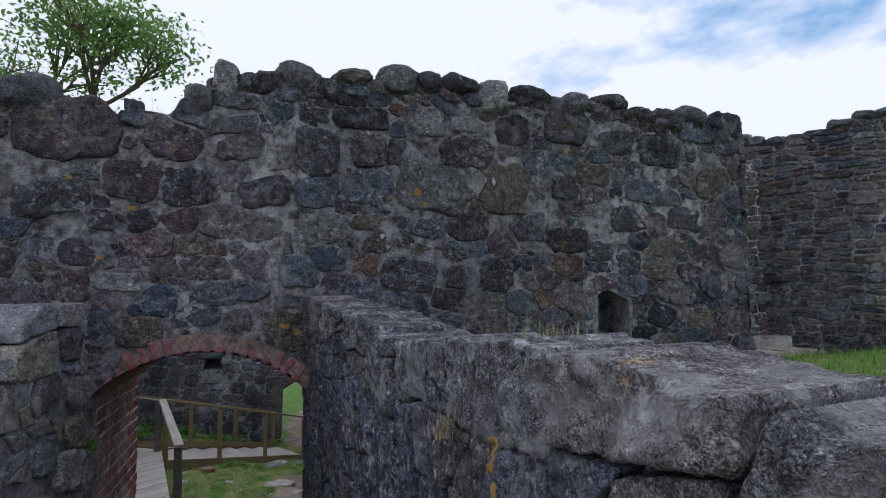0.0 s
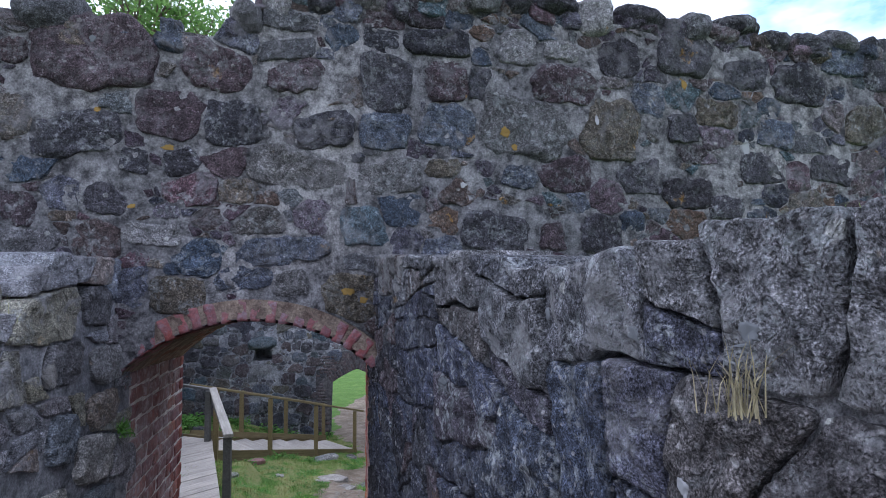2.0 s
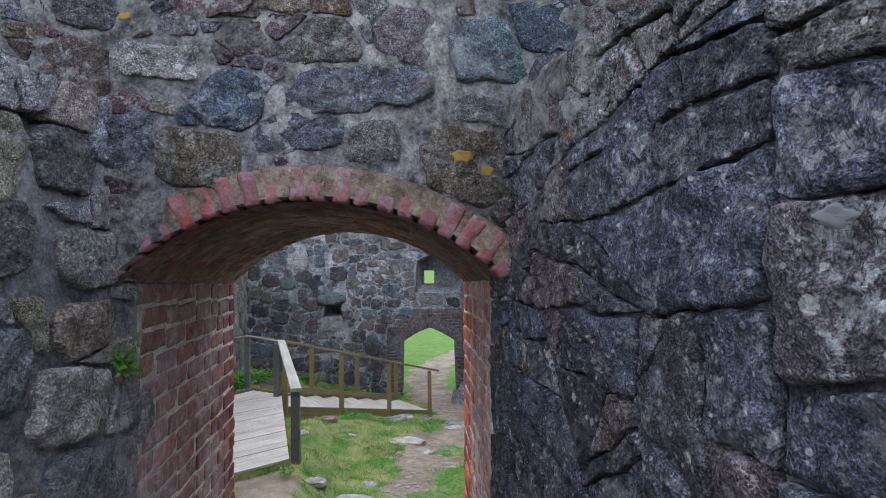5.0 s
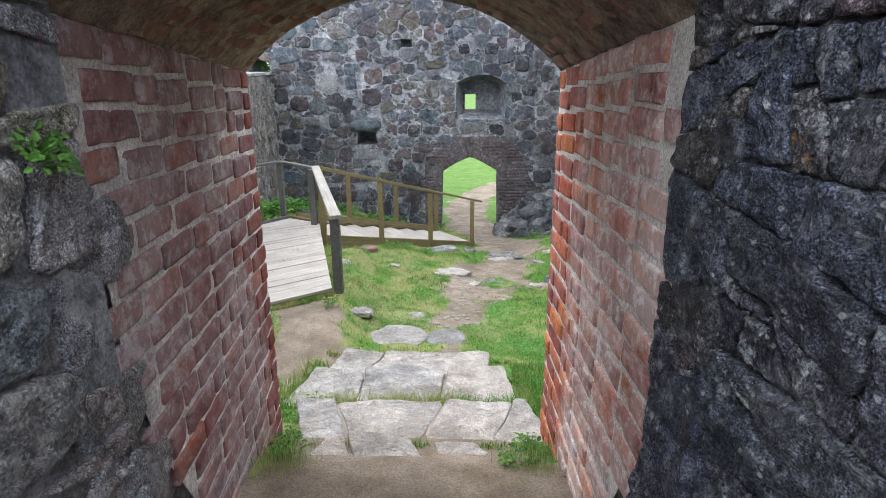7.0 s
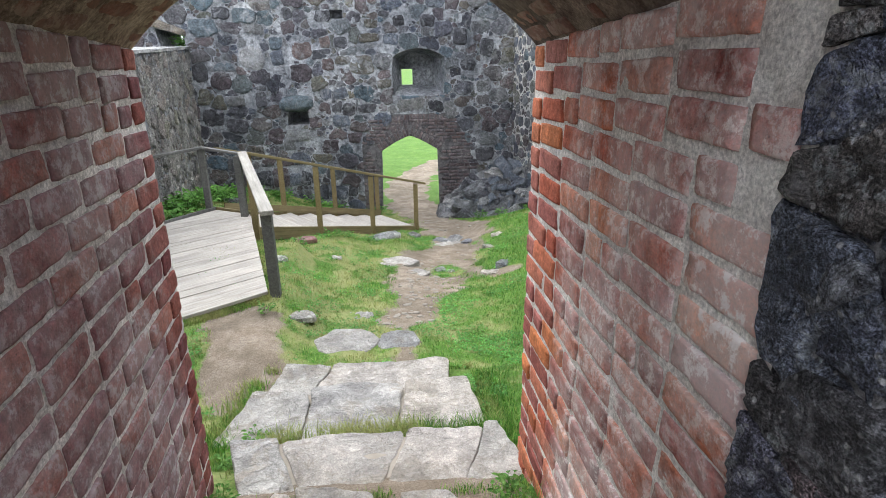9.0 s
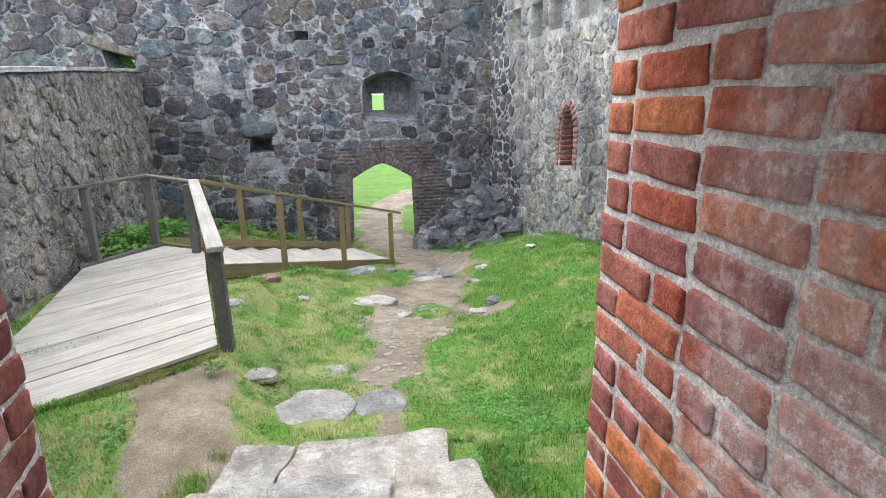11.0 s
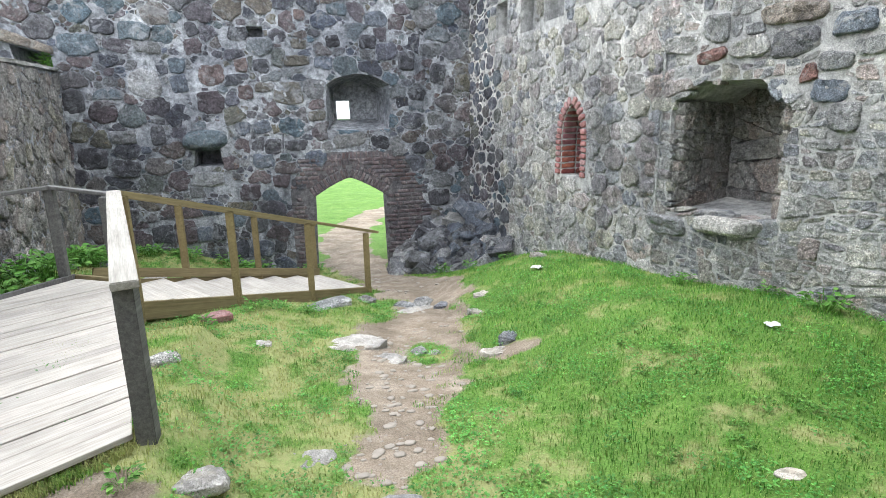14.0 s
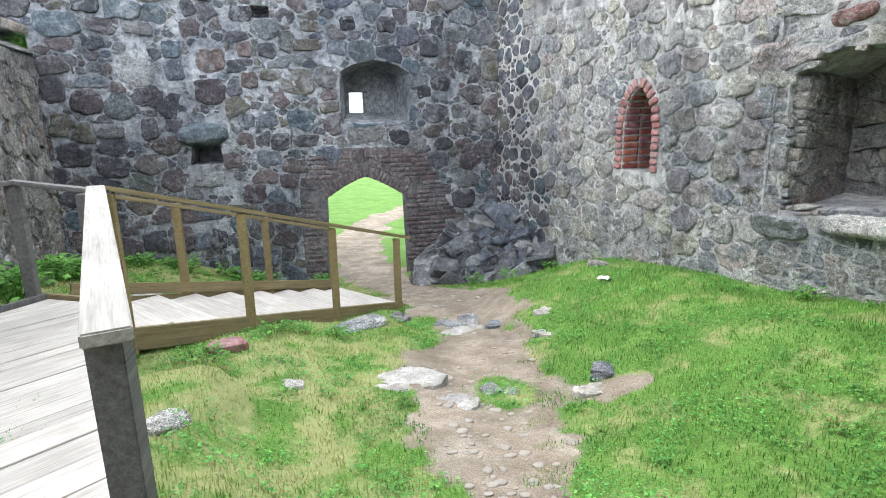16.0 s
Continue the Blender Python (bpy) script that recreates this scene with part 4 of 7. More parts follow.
GATE_CAPS = [
    ("g", 3.65, 3.78, 0.31, 0.23), ("g", 4.71, 3.83, 0.20, 0.17), ("p", 4.89, 3.98, 0.17, 0.25), ("d", 5.15, 3.98, 0.17, 0.14), ("g", 5.41, 4.05, 0.33, 0.17),
    ("o", 5.82, 4.07, 0.32, 0.12), ("g", 6.16, 4.10, 0.30, 0.19), ("d", 6.41, 4.09, 0.23, 0.16), ("d", 6.68, 4.10, 0.30, 0.14), ("p", 6.96, 4.02, 0.28, 0.27),
    ("d", 7.33, 4.05, 0.34, 0.14), ("g", 7.72, 4.01, 0.26, 0.18), ("k", 8.06, 4.05, 0.34, 0.14), ("d", 8.37, 3.97, 0.19, 0.12), ("d", 8.67, 3.95, 0.27, 0.14),
    ("g", 8.94, 4.00, 0.24, 0.14), ("d", 5.63, 3.96, 0.12, 0.14)]
for kind, u, v, w, h in GATE_CAPS:
    cap_stone(GATE, u, v - 0.02, (w * 0.54, 0.2, h * 0.5 + 0.03), rnd, TONES_GATE[kind], wall_gate, 0.13, power=rnd.uniform(0.6, 0.8))
for i in range(34):
    u = 2.9 + 0.195 * i + rnd.uniform(-0.04, 0.04)
    w, h = rnd.uniform(0.10, 0.15), rnd.uniform(0.07, 0.1)
    cap_stone(GATE, u, gate_crest(u) - 0.1 - h + rnd.uniform(-0.01, 0.02), (w, 0.2, h), rnd, STONE_DARK, wall_gate, 0.17)


def jamb(parent, a, b, outward, spring_a, spring_b, foot, brick, mortar, brick_l=0.28, course=0.1):
    """A brick jamb from plan point a to b in courses over a bed of mortar, each brick a part."""
    pa, pb = Vector((a[0], a[1], 0)), Vector((b[0], b[1], 0))
    ua = pb - pa
    length = ua.length
    ua.normalize()
    na = Vector((ua.y, -ua.x, 0))
    if na.x * outward < 0:
        na = -na
    rows_v, cols = 230, 170
    verts = []
    for j in range(rows_v + 1):
        for i in range(cols + 1):
            z_row = foot + (spring_a - foot) * j / rows_v
            start = max(0.03, along(z_row, [(-0.6, 0.6), (0.2, 0.42), (0.5, 0.26), (0.9, 0.16), (1.7, 0.12)]) + 0.07) / length
            t = start + (1 - start) * i / cols
            z = foot + (spring_a + (spring_b - spring_a) * t - foot) * j / rows_v
            p = pa + ua * (length * t) + na * (0.0095 + 0.002 * noise.noise(Vector((t * 7, z * 4, outward))) + 0.003 * noise.noise(Vector((t * 32, z * 20, outward))) + 0.002 * noise.noise(Vector((t * 95, z * 60, outward))))
            verts.append((p.x, p.y, z))
    faces = [(j * (cols + 1) + i, j * (cols + 1) + i + 1, (j + 1) * (cols + 1) + i + 1, (j + 1) * (cols + 1) + i) for j in range(rows_v) for i in range(cols)]
    if outward > 0:
        faces = [tuple(reversed(f)) for f in faces]
    mesh_object("mortar_bed", verts, faces, mortar, parent, "pale smeared lime mortar in a lit tone" if outward < 0 else "grey smeared lime mortar in a shaded tone", smooth=True)
    kinds = [brick_mesh("brick", brick_l - rnd.uniform(0.014, 0.024), 0.12, course - rnd.uniform(0.014, 0.022), brick, rnd, 7, 0.6) for _ in range(9)]
    halves = [brick_mesh("brick", brick_l / 2 - rnd.uniform(0.014, 0.022), 0.12, course - rnd.uniform(0.014, 0.022), brick, rnd, 5, 0.6) for _ in range(6)]
    rows = int((spring_a - foot) / course)
    for k in range(rows):
        z = spring_a - (k + 0.5) * course
        s = length + rnd.uniform(-0.004, 0.016)
        first = True
        while s > 0.06:
            head = (k % 2 == 0 and first) or rnd.random() < 0.2
            l = brick_l / 2 if head else brick_l
            c = s - l / 2
            drop = (spring_a - spring_b) * c / length
            ragged = along(z, [(-0.6, 0.6), (0.2, 0.42), (0.5, 0.26), (0.9, 0.16), (1.7, 0.12)]) + rnd.uniform(-0.09, 0.09)
            if c - l / 2 > max(0.02 if outward > 0 else 0.17, ragged - 0.1):
                sunk = rnd.choice((0.017, 0.018, 0.02, 0.018, 0.022, 0.015, 0.016))
                o = pa + ua * c + na * (sunk - 0.06) + Vector((0, 0, z - drop + rnd.uniform(-0.004, 0.004)))
                m = basis(o, ua, na, ua.cross(na)) @ pose(0, 0, 0, rnd.uniform(-2.0, 2.0), rnd.uniform(-1.8, 1.8), rnd.uniform(-1.4, 1.4))
                place("brick", rnd.choice(halves if head else kinds), m, parent)
            s -= l
            first = False
    # rubble where the brick facing ends
    f = Face(a, b) if outward > 0 else Face(b, a)
    lo, hi = (0.0, 0.75) if outward > 0 else (length - 0.75, length)
    cells = []
    for poly in rubble_cells(rnd, lo, hi, foot, lambda u: spring_a - 0.1, [0.13, 0.1, 0.07], [], 1.2, 6.0):
        cu, cv = centre(poly)
        far = cu if outward > 0 else length - cu
        if far < along(cv, [(-0.6, 0.6), (0.2, 0.42), (0.5, 0.26), (0.9, 0.17), (1.7, 0.13)]) + 0.06 + 0.05 * noise.noise(Vector((0, 3, cv * 6))):
            cells.append(poly)
    lay_rubble(parent, f, cells, rnd, STONE_LEFT if outward > 0 else STONE_LANE, f.at(length / 2, 1), 0.008, 0.03, n=20, prof=FINE, rough=0.02, corner=(0.13, 0.22))


# left and right jamb: part of their shade and light is in the materials
jamb(wall_gate, (NEAR_L, NEAR_Y), (FAR_L, FAR_Y), 1, NEAR_SPRING, FAR_SPRING, -0.7, BRICK_DIM, MORTAR_DIM)
jamb(wall_gate, (NEAR_R, NEAR_Y), (FAR_R, FAR_Y), -1, NEAR_SPRING, FAR_SPRING, -0.7, BRICK, MORTAR_LIT)


def vault(parent, n_ring=20, rows=7):
    """The arch barrel: a smeared mortar bed and a ring of bricks at each row from the outer face inwards."""
    def at(t):
        x0, x1 = NEAR_L + (FAR_L - NEAR_L) * t, NEAR_R + (FAR_R - NEAR_R) * t
        spring, crown = NEAR_SPRING + (FAR_SPRING - NEAR_SPRING) * t, NEAR_CROWN + (FAR_CROWN - NEAR_CROWN) * t
        half, rise = (x1 - x0) / 2, crown - spring
        r = (half * half + rise * rise) / (2 * rise)
        return (x0 + x1) / 2, crown - r, r, math.asin(half / r)

    n = 40
    verts, faces = [], []
    for j in range(21):
        t = 0.014 + 0.986 * j / 20
        cx, cz, r, a = at(t)
        for i in range(n + 1):
            th = -a + 2 * a * i / n
            q = r - 0.014 - 0.006 * noise.noise(Vector((th * 7, t * 14, 4)))
            verts.append((cx + q * math.sin(th), NEAR_Y + (FAR_Y - NEAR_Y) * t, cz + q * math.cos(th)))
    for j in range(20):
        for i in range(n):
            faces.append((j * (n + 1) + i, j * (n + 1) + i + 1, (j + 1) * (n + 1) + i + 1, (j + 1) * (n + 1) + i))
    mesh_object("mortar_bed", verts, [tuple(reversed(f)) for f in faces], MORTAR_VAULT, parent, "brown smeared lime mortar under the arch", smooth=True)
    kinds = [brick_mesh("brick", 0.13, 0.235, 0.066, BRICK_ARCH, rnd) for _ in range(6)]
    # rows behind the outer ring are a darker brown
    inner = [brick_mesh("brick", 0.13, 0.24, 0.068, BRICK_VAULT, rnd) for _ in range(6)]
    for k in range(rows):
        y = NEAR_Y + (FAR_Y - NEAR_Y) * (k + 0.5) / rows - (0.025 if k == 0 else 0)
        cx, cz, r, a = at((y - NEAR_Y) / (FAR_Y - NEAR_Y))
        for i in range(n_ring):
            th = -a * 1.0 + 2 * a * (i + 0.5 + (0.0 if k == 0 else rnd.uniform(-0.12, 0.12))) / n_ring
            out = Vector((math.sin(th), 0, math.cos(th)))
            tan = Vector((math.cos(th), 0, -math.sin(th)))
            o = Vector((cx, y, cz)) + out * (r + 0.065 - (0.016 if k == 0 else rnd.uniform(0.007, 0.02)))
            m = basis(o, out, Vector((0, 1, 0)), out.cross(Vector((0, 1, 0)))) @ pose(0, 0, 0, rnd.uniform(-1.5, 1.5), rnd.uniform(-1.5, 1.5), rnd.uniform(-1.5, 1.5))
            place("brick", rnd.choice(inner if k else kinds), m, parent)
    # mortar between the outer faces of the ring
    cx, cz, r, a = at(0)
    ring_a, ring_b = [], []
    for s, rr in ((1, r + 0.004), (-1, r + 0.112)):
        for i in range(n + 1):
            th = s * (-a + 2 * a * i / n)
            ring_a.append((cx + rr * math.sin(th), NEAR_Y - 0.012, cz + rr * math.cos(th)))
            ring_b.append((cx + rr * math.sin(th), NEAR_Y + 0.2, cz + rr * math.cos(th)))
    part("mortar_bed", prism(bmesh.new(), ring_a, ring_b), MORTAR_VAULT, parent)


vault(wall_gate)


# ---- low walls of the lane ----
def low_wall(name, a, b, top, thick, label, seed, radii, core, gap, mortar, spread, stone, chosen, kinds, crust):
    """A retaining wall beside the lane, its face towards the lane."""
    f = Face(a, b)
    r = random.Random(seed)
    ra, rb = wall_rings(f, 0.14, f.length, -0.6, lambda u: top(u) - 0.17, thick - core)
    back = -f.n * core
    ra, rb = [p + back for p in ra], [p + back for p in rb]
    w = solid_cut(name, ra, rb, [], mortar, label)
    stones = chosen_stones(r, chosen)
    clear = [smaller(q, 1.02) for _, q in stones]
    ends = ((0, 1.45, 0.7 * radii), (1.45, f.length, radii)) if a[1] > b[1] else ((0, f.length, radii),)
    cells = [q for u0, u1, size in ends for q in block_cells(r, u0, u1, -0.3, lambda u: top(u) + 0.03, size, clear, 1.5, 22, spread)]
    more = dict(n=48, prof=FINEST, rough=0.02, deep=0.3, corner=(0.035, 0.09), tilt=0.035, edge=0.12, fret=0.7)
    upper = [q for q in cells if max(v for _, v in q) > top(centre(q)[0]) - 0.06]
    lay_rubble(w, f, upper, r, crust, f.at(f.length / 2, 1.5), gap, 0.014, **more)
    lay_rubble(w, f, [q for q in cells if q not in upper], r, stone, f.at(f.length / 2, 1.5), gap, 0.014, **more)
    lay_chosen(w, f, stones, r, kinds, 0.03, **more)
    tf = f.top(0)
    cells = block_cells(r, 0, f.length - 0.15 if name.endswith("left") else f.length, 0.07, lambda u: thick - 0.04, 0.3, [], 1.0, 20, 0.5)
    lay_rubble(w, tf, cells, r, crust, f.at(f.length / 2, 2), 0.005, 0.025, bend=lambda u, v: top(u) - 0.07 - 0.25 * max(0, v - thick + 0.25) - 0.5 * max(0, 0.16 - v), **more)
    return f


LANE_STONES_LEFT = [
    ("p", 6.14, 1.36, 0.34, 0.27), ("b", 6.17, 1.10, 0.28, 0.20), ("o", 6.20, 1.60, 0.29, 0.19), ("d", 6.12, 2.10, 0.24, 0.20), ("g", 6.22, 1.82, 0.28, 0.18),
    ("b", 5.85, 1.50, 0.22, 0.24), ("g", 6.20, 0.88, 0.32, 0.20), ("d", 5.85, 1.85, 0.26, 0.20), ("p", 5.80, 1.20, 0.24, 0.20)]
LOW_R = low_wall("wall_lane_right", (0.43, 6.08), (1.55, -0.5), lambda u: along(u, [(0, 2.37), (0.6, 2.32), (1.75, 2.26), (2.3, 2.21), (2.6, 2.19), (2.85, 2.23), (3.3, 2.25), (3.6, 2.25), (3.9, 2.22), (6.6, 2.1)]), 0.75, "low lichened granite retaining wall along the sunken lane", 14, 0.33, 0.015, 0.004, MORTAR_DARK, 0.7, STONE_LANE, [], TONES_GATE, STONE_CRUST)
LOW_L = low_wall("wall_lane_left", (-1.3, -0.5), (-0.93, 6.0), lambda u: along(u, [(0, 1.8), (4.5, 1.9), (5.4, 2.05), (5.55, 2.3), (6.6, 2.35)]), 0.9, "low granite retaining wall beside the gateway", 12, 0.27, 0.012, 0.010, MORTAR_YARD, 0.6, STONE_LEFT, LANE_STONES_LEFT, TONES_PALE, STONE_LEFT)

# ---- courtyard walls ----
FAR = Face((-9.6, 19.1), (3.4, 19.25), 0)


def fu(x):
    return x + 9.6


def door_ring(n, grow=0.0):
    """The low pointed outline of the doorway, from bottom left over the crown to bottom right."""
    half = 0.74 + grow
    tops = [-1 + 2 * i / n for i in range(n + 1)]
    return [(0.19 - half, 0, -2.6)] + [(0.19 + half * q, 0, -0.58 + 0.5 * grow + (0.38 + 0.55 * grow) * (1 - abs(q) ** 1.3)) for q in tops] + [(0.19 + half, 0, -2.6)]


exit_poly = ccw([(fu(x), z) for x, _, z in door_ring(10)])
niche_poly = ccw([(fu(x), z) for x, _, z in arch_ring(-0.2, 1.12, 0, 1.68, 1.9, 0.75, 6)])
slit_poly = [(fu(0.06), 1.0), (fu(0.36), 1.0), (fu(0.36), 1.4), (fu(0.06), 1.4)]
hole_poly = [(fu(-2.82), 0.12), (fu(-2.26), 0.13), (fu(-2.3), 0.5), (fu(-2.75), 0.5)]
slot_poly = [(4.1, 1.85), (4.68, 1.85), (4.65, 2.22), (4.02, 2.38)]
slab_poly = [(3.7, 2.48), (4.72, 2.2), (4.72, 2.33), (3.85, 2.66)]
putlog_poly = [(fu(-1.6), 2.55), (fu(-1.3), 2.55), (fu(-1.3), 2.75), (fu(-1.6), 2.75)]
WALL_TOP = 4.0
a, b = wall_rings(FAR, 0, FAR.length, -2.9, lambda u: WALL_TOP, 1.3)


def through_cut(face, pts, thick, splay=1.0):
    cu, cv = centre(pts)
    return [face.at(u, v, 0.1) for u, v in pts], [face.at(cu + (u - cu) * splay, cv + (v - cv) * splay, -thick - 0.1) for u, v in pts]


wall_far = solid_cut("wall_far", a, b, [through_cut(FAR, exit_poly, 1.3, 1.45), pocket(FAR, niche_poly, 0.95, 0.7), through_cut(FAR, slit_poly, 1.3), pocket(FAR, hole_poly, 0.6, 0.8), through_cut(FAR, slot_poly, 1.3, 0.6), pocket(FAR, putlog_poly, 0.35, 0.9)], MORTAR_YARD, "tall grey granite rubble courtyard wall with an arched doorway")
relief_poly = [(fu(-0.3), 0.02), (fu(1.2), 0.02), (fu(1.1), 0.3), (fu(-0.2), 0.3)]
lintel_poly = [(fu(-2.95), 0.47), (fu(-2.15), 0.47), (fu(-2.15), 0.75), (fu(-2.3), 0.85), (fu(-2.85), 0.82)]
FAR_STONES = [
    ("t", 6.05, 2.62, 0.54, 0.33), ("t", 5.11, 2.38, 0.65, 0.42), ("d", 5.56, 2.70, 0.40, 0.27), ("p", 6.11, 1.71, 0.56, 0.51), ("g", 6.26, 2.36, 0.48, 0.30),
    ("t", 6.70, 2.03, 0.29, 0.28), ("b", 6.71, 1.70, 0.32, 0.37), ("m", 6.99, 2.37, 0.35, 0.32), ("d", 7.02, 2.69, 0.25, 0.28), ("r", 7.30, 1.87, 0.46, 0.37),
    ("m", 7.23, 1.35, 0.53, 0.44), ("r", 7.83, 2.02, 0.25, 0.27), ("d", 8.21, 2.02, 0.36, 0.27), ("r", 7.87, 1.52, 0.29, 0.28), ("o", 8.22, 1.62, 0.38, 0.19),
    ("o", 8.89, 2.13, 0.50, 0.23)]
FAR_STONES += [
    ("b", 9.40, 2.09, 0.37, 0.24), ("k", 9.58, 2.51, 0.29, 0.23), ("o", 8.94, 2.45, 0.32, 0.21), ("r", 9.01, 2.99, 0.23, 0.20), ("o", 8.68, 1.52, 0.54, 0.43),
    ("o", 9.20, 1.07, 0.38, 0.20), ("d", 8.32, 0.48, 0.33, 0.31), ("d", 8.77, 0.49, 0.42, 0.23), ("b", 7.77, 0.85, 0.34, 0.28), ("b", 8.14, 0.86, 0.32, 0.26),
    ("b", 8.10, 0.24, 0.43, 0.36), ("p", 7.04, -0.12, 0.61, 0.27), ("m", 7.77, -0.41, 0.43, 0.37), ("g", 6.80, -0.34, 0.27, 0.25), ("d", 7.32, -0.02, 0.32, 0.20),
    ("d", 5.06, 0.34, 0.49, 0.38)]
FAR_STONES += [
    ("g", 5.59, 0.72, 0.48, 0.27), ("d", 6.22, 0.75, 0.30, 0.38), ("d", 6.08, -1.18, 0.41, 0.37), ("m", 6.50, -1.17, 0.42, 0.48), ("b", 6.83, -1.24, 0.32, 0.33),
    ("k", 7.09, -1.23, 0.30, 0.37), ("b", 7.89, -1.60, 0.49, 0.36), ("d", 8.25, -1.60, 0.34, 0.29), ("b", 10.46, 2.94, 0.50, 0.34), ("t", 9.73, 3.10, 0.44, 0.23),
    ("d", 11.29, 1.51, 0.39, 0.27), ("k", 10.97, 1.34, 0.29, 0.21), ("g", 11.60, 2.35, 0.43, 0.33), ("d", 11.34, 0.38, 0.40, 0.26), ("g", 9.85, 0.57, 0.72, 0.28),
    ("k", 10.48, 0.52, 0.43, 0.26)]
FAR_STONES += [
    ("d", 4.53, 0.89, 0.46, 0.34), ("d", 4.29, 1.59, 0.41, 0.49), ("d", 4.88, 1.39, 0.37, 0.44), ("m", 5.32, 1.18, 0.47, 0.41), ("d", 4.37, 0.17, 0.42, 0.37),
    ("d", 5.60, 0.13, 0.49, 0.36), ("k", 7.84, 2.61, 0.41, 0.26), ("d", 10.30, 2.50, 0.36, 0.26), ("m", 10.88, 2.88, 0.35, 0.32), ("d", 11.09, 2.13, 0.35, 0.38),
    ("d", 11.75, 1.91, 0.34, 0.41), ("g", 11.67, 0.99, 0.37, 0.30), ("d", 11.72, -0.71, 0.45, 0.35), ("d", 8.75, -0.30, 0.28, 0.26), ("m", 8.43, -0.21, 0.34, 0.30)]
stones = chosen_stones(rnd, FAR_STONES)
brick_zone = [(fu(-1.0), -2.4), (fu(1.75), -2.4), (fu(1.75), -0.55), (fu(1.45), 0.02), (fu(-0.6), 0.02), (fu(-1.0), -0.4)]
cells = rubble_cells(rnd, 0.9, FAR.length, -2.3, lambda u: WALL_TOP - 0.05, [0.27, 0.2, 0.14, 0.1, 0.07, 0.045, 0.03], [brick_zone, smaller(niche_poly, 0.95), hole_poly, slot_poly, slab_poly, putlog_poly, relief_poly, lintel_poly] + [smaller(q, 1.03) for _, q in stones], 1.25, 8.0)
lay_chosen(wall_far, FAR, stones, rnd, TONES_YARD, 0.022, n=26, prof=FINE, rough=0.02, corner=(0.12, 0.2), edge=0.15, tilt=0.08)
lay_rubble(wall_far, FAR, cells, rnd, STONE_YARD, (0, 19, 0.5), 0.010, 0.014, n=20, rough=0.018, corner=(0.1, 0.19), edge=0.24, tilt=0.1)
cap_stone(FAR, fu(-2.55), 0.64, (0.45, 0.26, 0.2), rnd, STONE_YARD, wall_far, 0.08, "lintel_stone", 0.8)

mesh_object("lintel_stone", *stone_geometry(FAR, slab_poly, rnd, 0.0, 0.1, n=30, prof=FINE, rough=0.02, corner=(0.08, 0.15)), TONES_PALE["o"], wall_far, smooth=True)

RIGHT = Face((2.82, 19.4), (3.35, 13.2))
RIGHT2 = Face((3.35, 13.3), (4.9, 7.4))
GOTH_U = (Vector((3.16, 15.08, 0)) - RIGHT.a).dot(RIGHT.u)


def pointed(cu, half, v0, spring, apex, n=5, grow=0.0):
    """A pointed arch outline, counter-clockwise from bottom left."""
    pts = [(cu - half - grow, v0), (cu + half + grow, v0)]
    rise = apex - spring
    r = (half * half + rise * rise) / (2 * half)
    for side in (1, -1):
        arc = []
        end = math.atan2(rise, r - half)
        for i in range(n + 1):
            t = end * i / n
            arc.append((cu + side * (half - r + (r + grow) * math.cos(t)), spring + (r + grow) * math.sin(t)))
        pts += arc if side == 1 else list(reversed(arc))[1:]
    return pts


goth_poly = pointed(GOTH_U, 0.27, 0.12, 0.72, 1.16)
goth_grown = pointed(GOTH_U, 0.27, 0.12, 0.72, 1.16, grow=0.15)
recess = [[(RIGHT.uv(3.0, y) - w / 2, z), (RIGHT.uv(3.0, y) + w / 2, z), (RIGHT.uv(3.0, y) + w / 2, z + h), (RIGHT.uv(3.0, y) - w / 2, z + h)] for y, z, w, h in ((16.55, 2.35, 0.55, 0.62), (15.7, 2.4, 0.6, 0.6), (14.6, 2.45, 0.8, 0.6), (17.6, 2.4, 0.5, 0.6))]
a, b = wall_rings(RIGHT, 0, RIGHT.length, -2.4, lambda u: WALL_TOP, 1.6)
wall_right = solid_cut("wall_right", a, b, [pocket(RIGHT, goth_poly, 1.1, 1.0)] + [pocket(RIGHT, p, 0.22, 0.9) for p in recess], MORTAR_PALE, "pale granite rubble courtyard wall with a pointed brick niche")
cells = rubble_cells(rnd, 0, RIGHT.length, -1.9, lambda u: WALL_TOP - 0.05, [0.22, 0.16, 0.115, 0.08, 0.05, 0.03], [goth_grown] + recess, 1.4, 8.0)
# cells towards the far-wall corner get the darker grey stone set
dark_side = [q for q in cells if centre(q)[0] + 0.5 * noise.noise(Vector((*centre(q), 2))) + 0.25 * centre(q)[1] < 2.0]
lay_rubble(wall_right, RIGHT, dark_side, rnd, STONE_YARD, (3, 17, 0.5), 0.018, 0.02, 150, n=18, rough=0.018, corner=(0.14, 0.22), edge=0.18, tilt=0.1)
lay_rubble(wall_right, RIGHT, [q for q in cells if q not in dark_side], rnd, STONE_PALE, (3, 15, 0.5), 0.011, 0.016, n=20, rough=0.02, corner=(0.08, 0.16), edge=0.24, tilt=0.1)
cav_poly = [(0.25, -0.1), (1.5, -0.1), (1.55, 1.0), (1.2, 1.3), (0.5, 1.32), (0.2, 1.1)]
cav2_poly = [(2.55, -0.2), (3.7, -0.2), (3.7, 1.1), (3.2, 1.4), (2.7, 1.3), (2.5, 1.0)]
a, b = wall_rings(RIGHT2, 0, RIGHT2.length, -2.2, lambda u: WALL_TOP, 1.6)
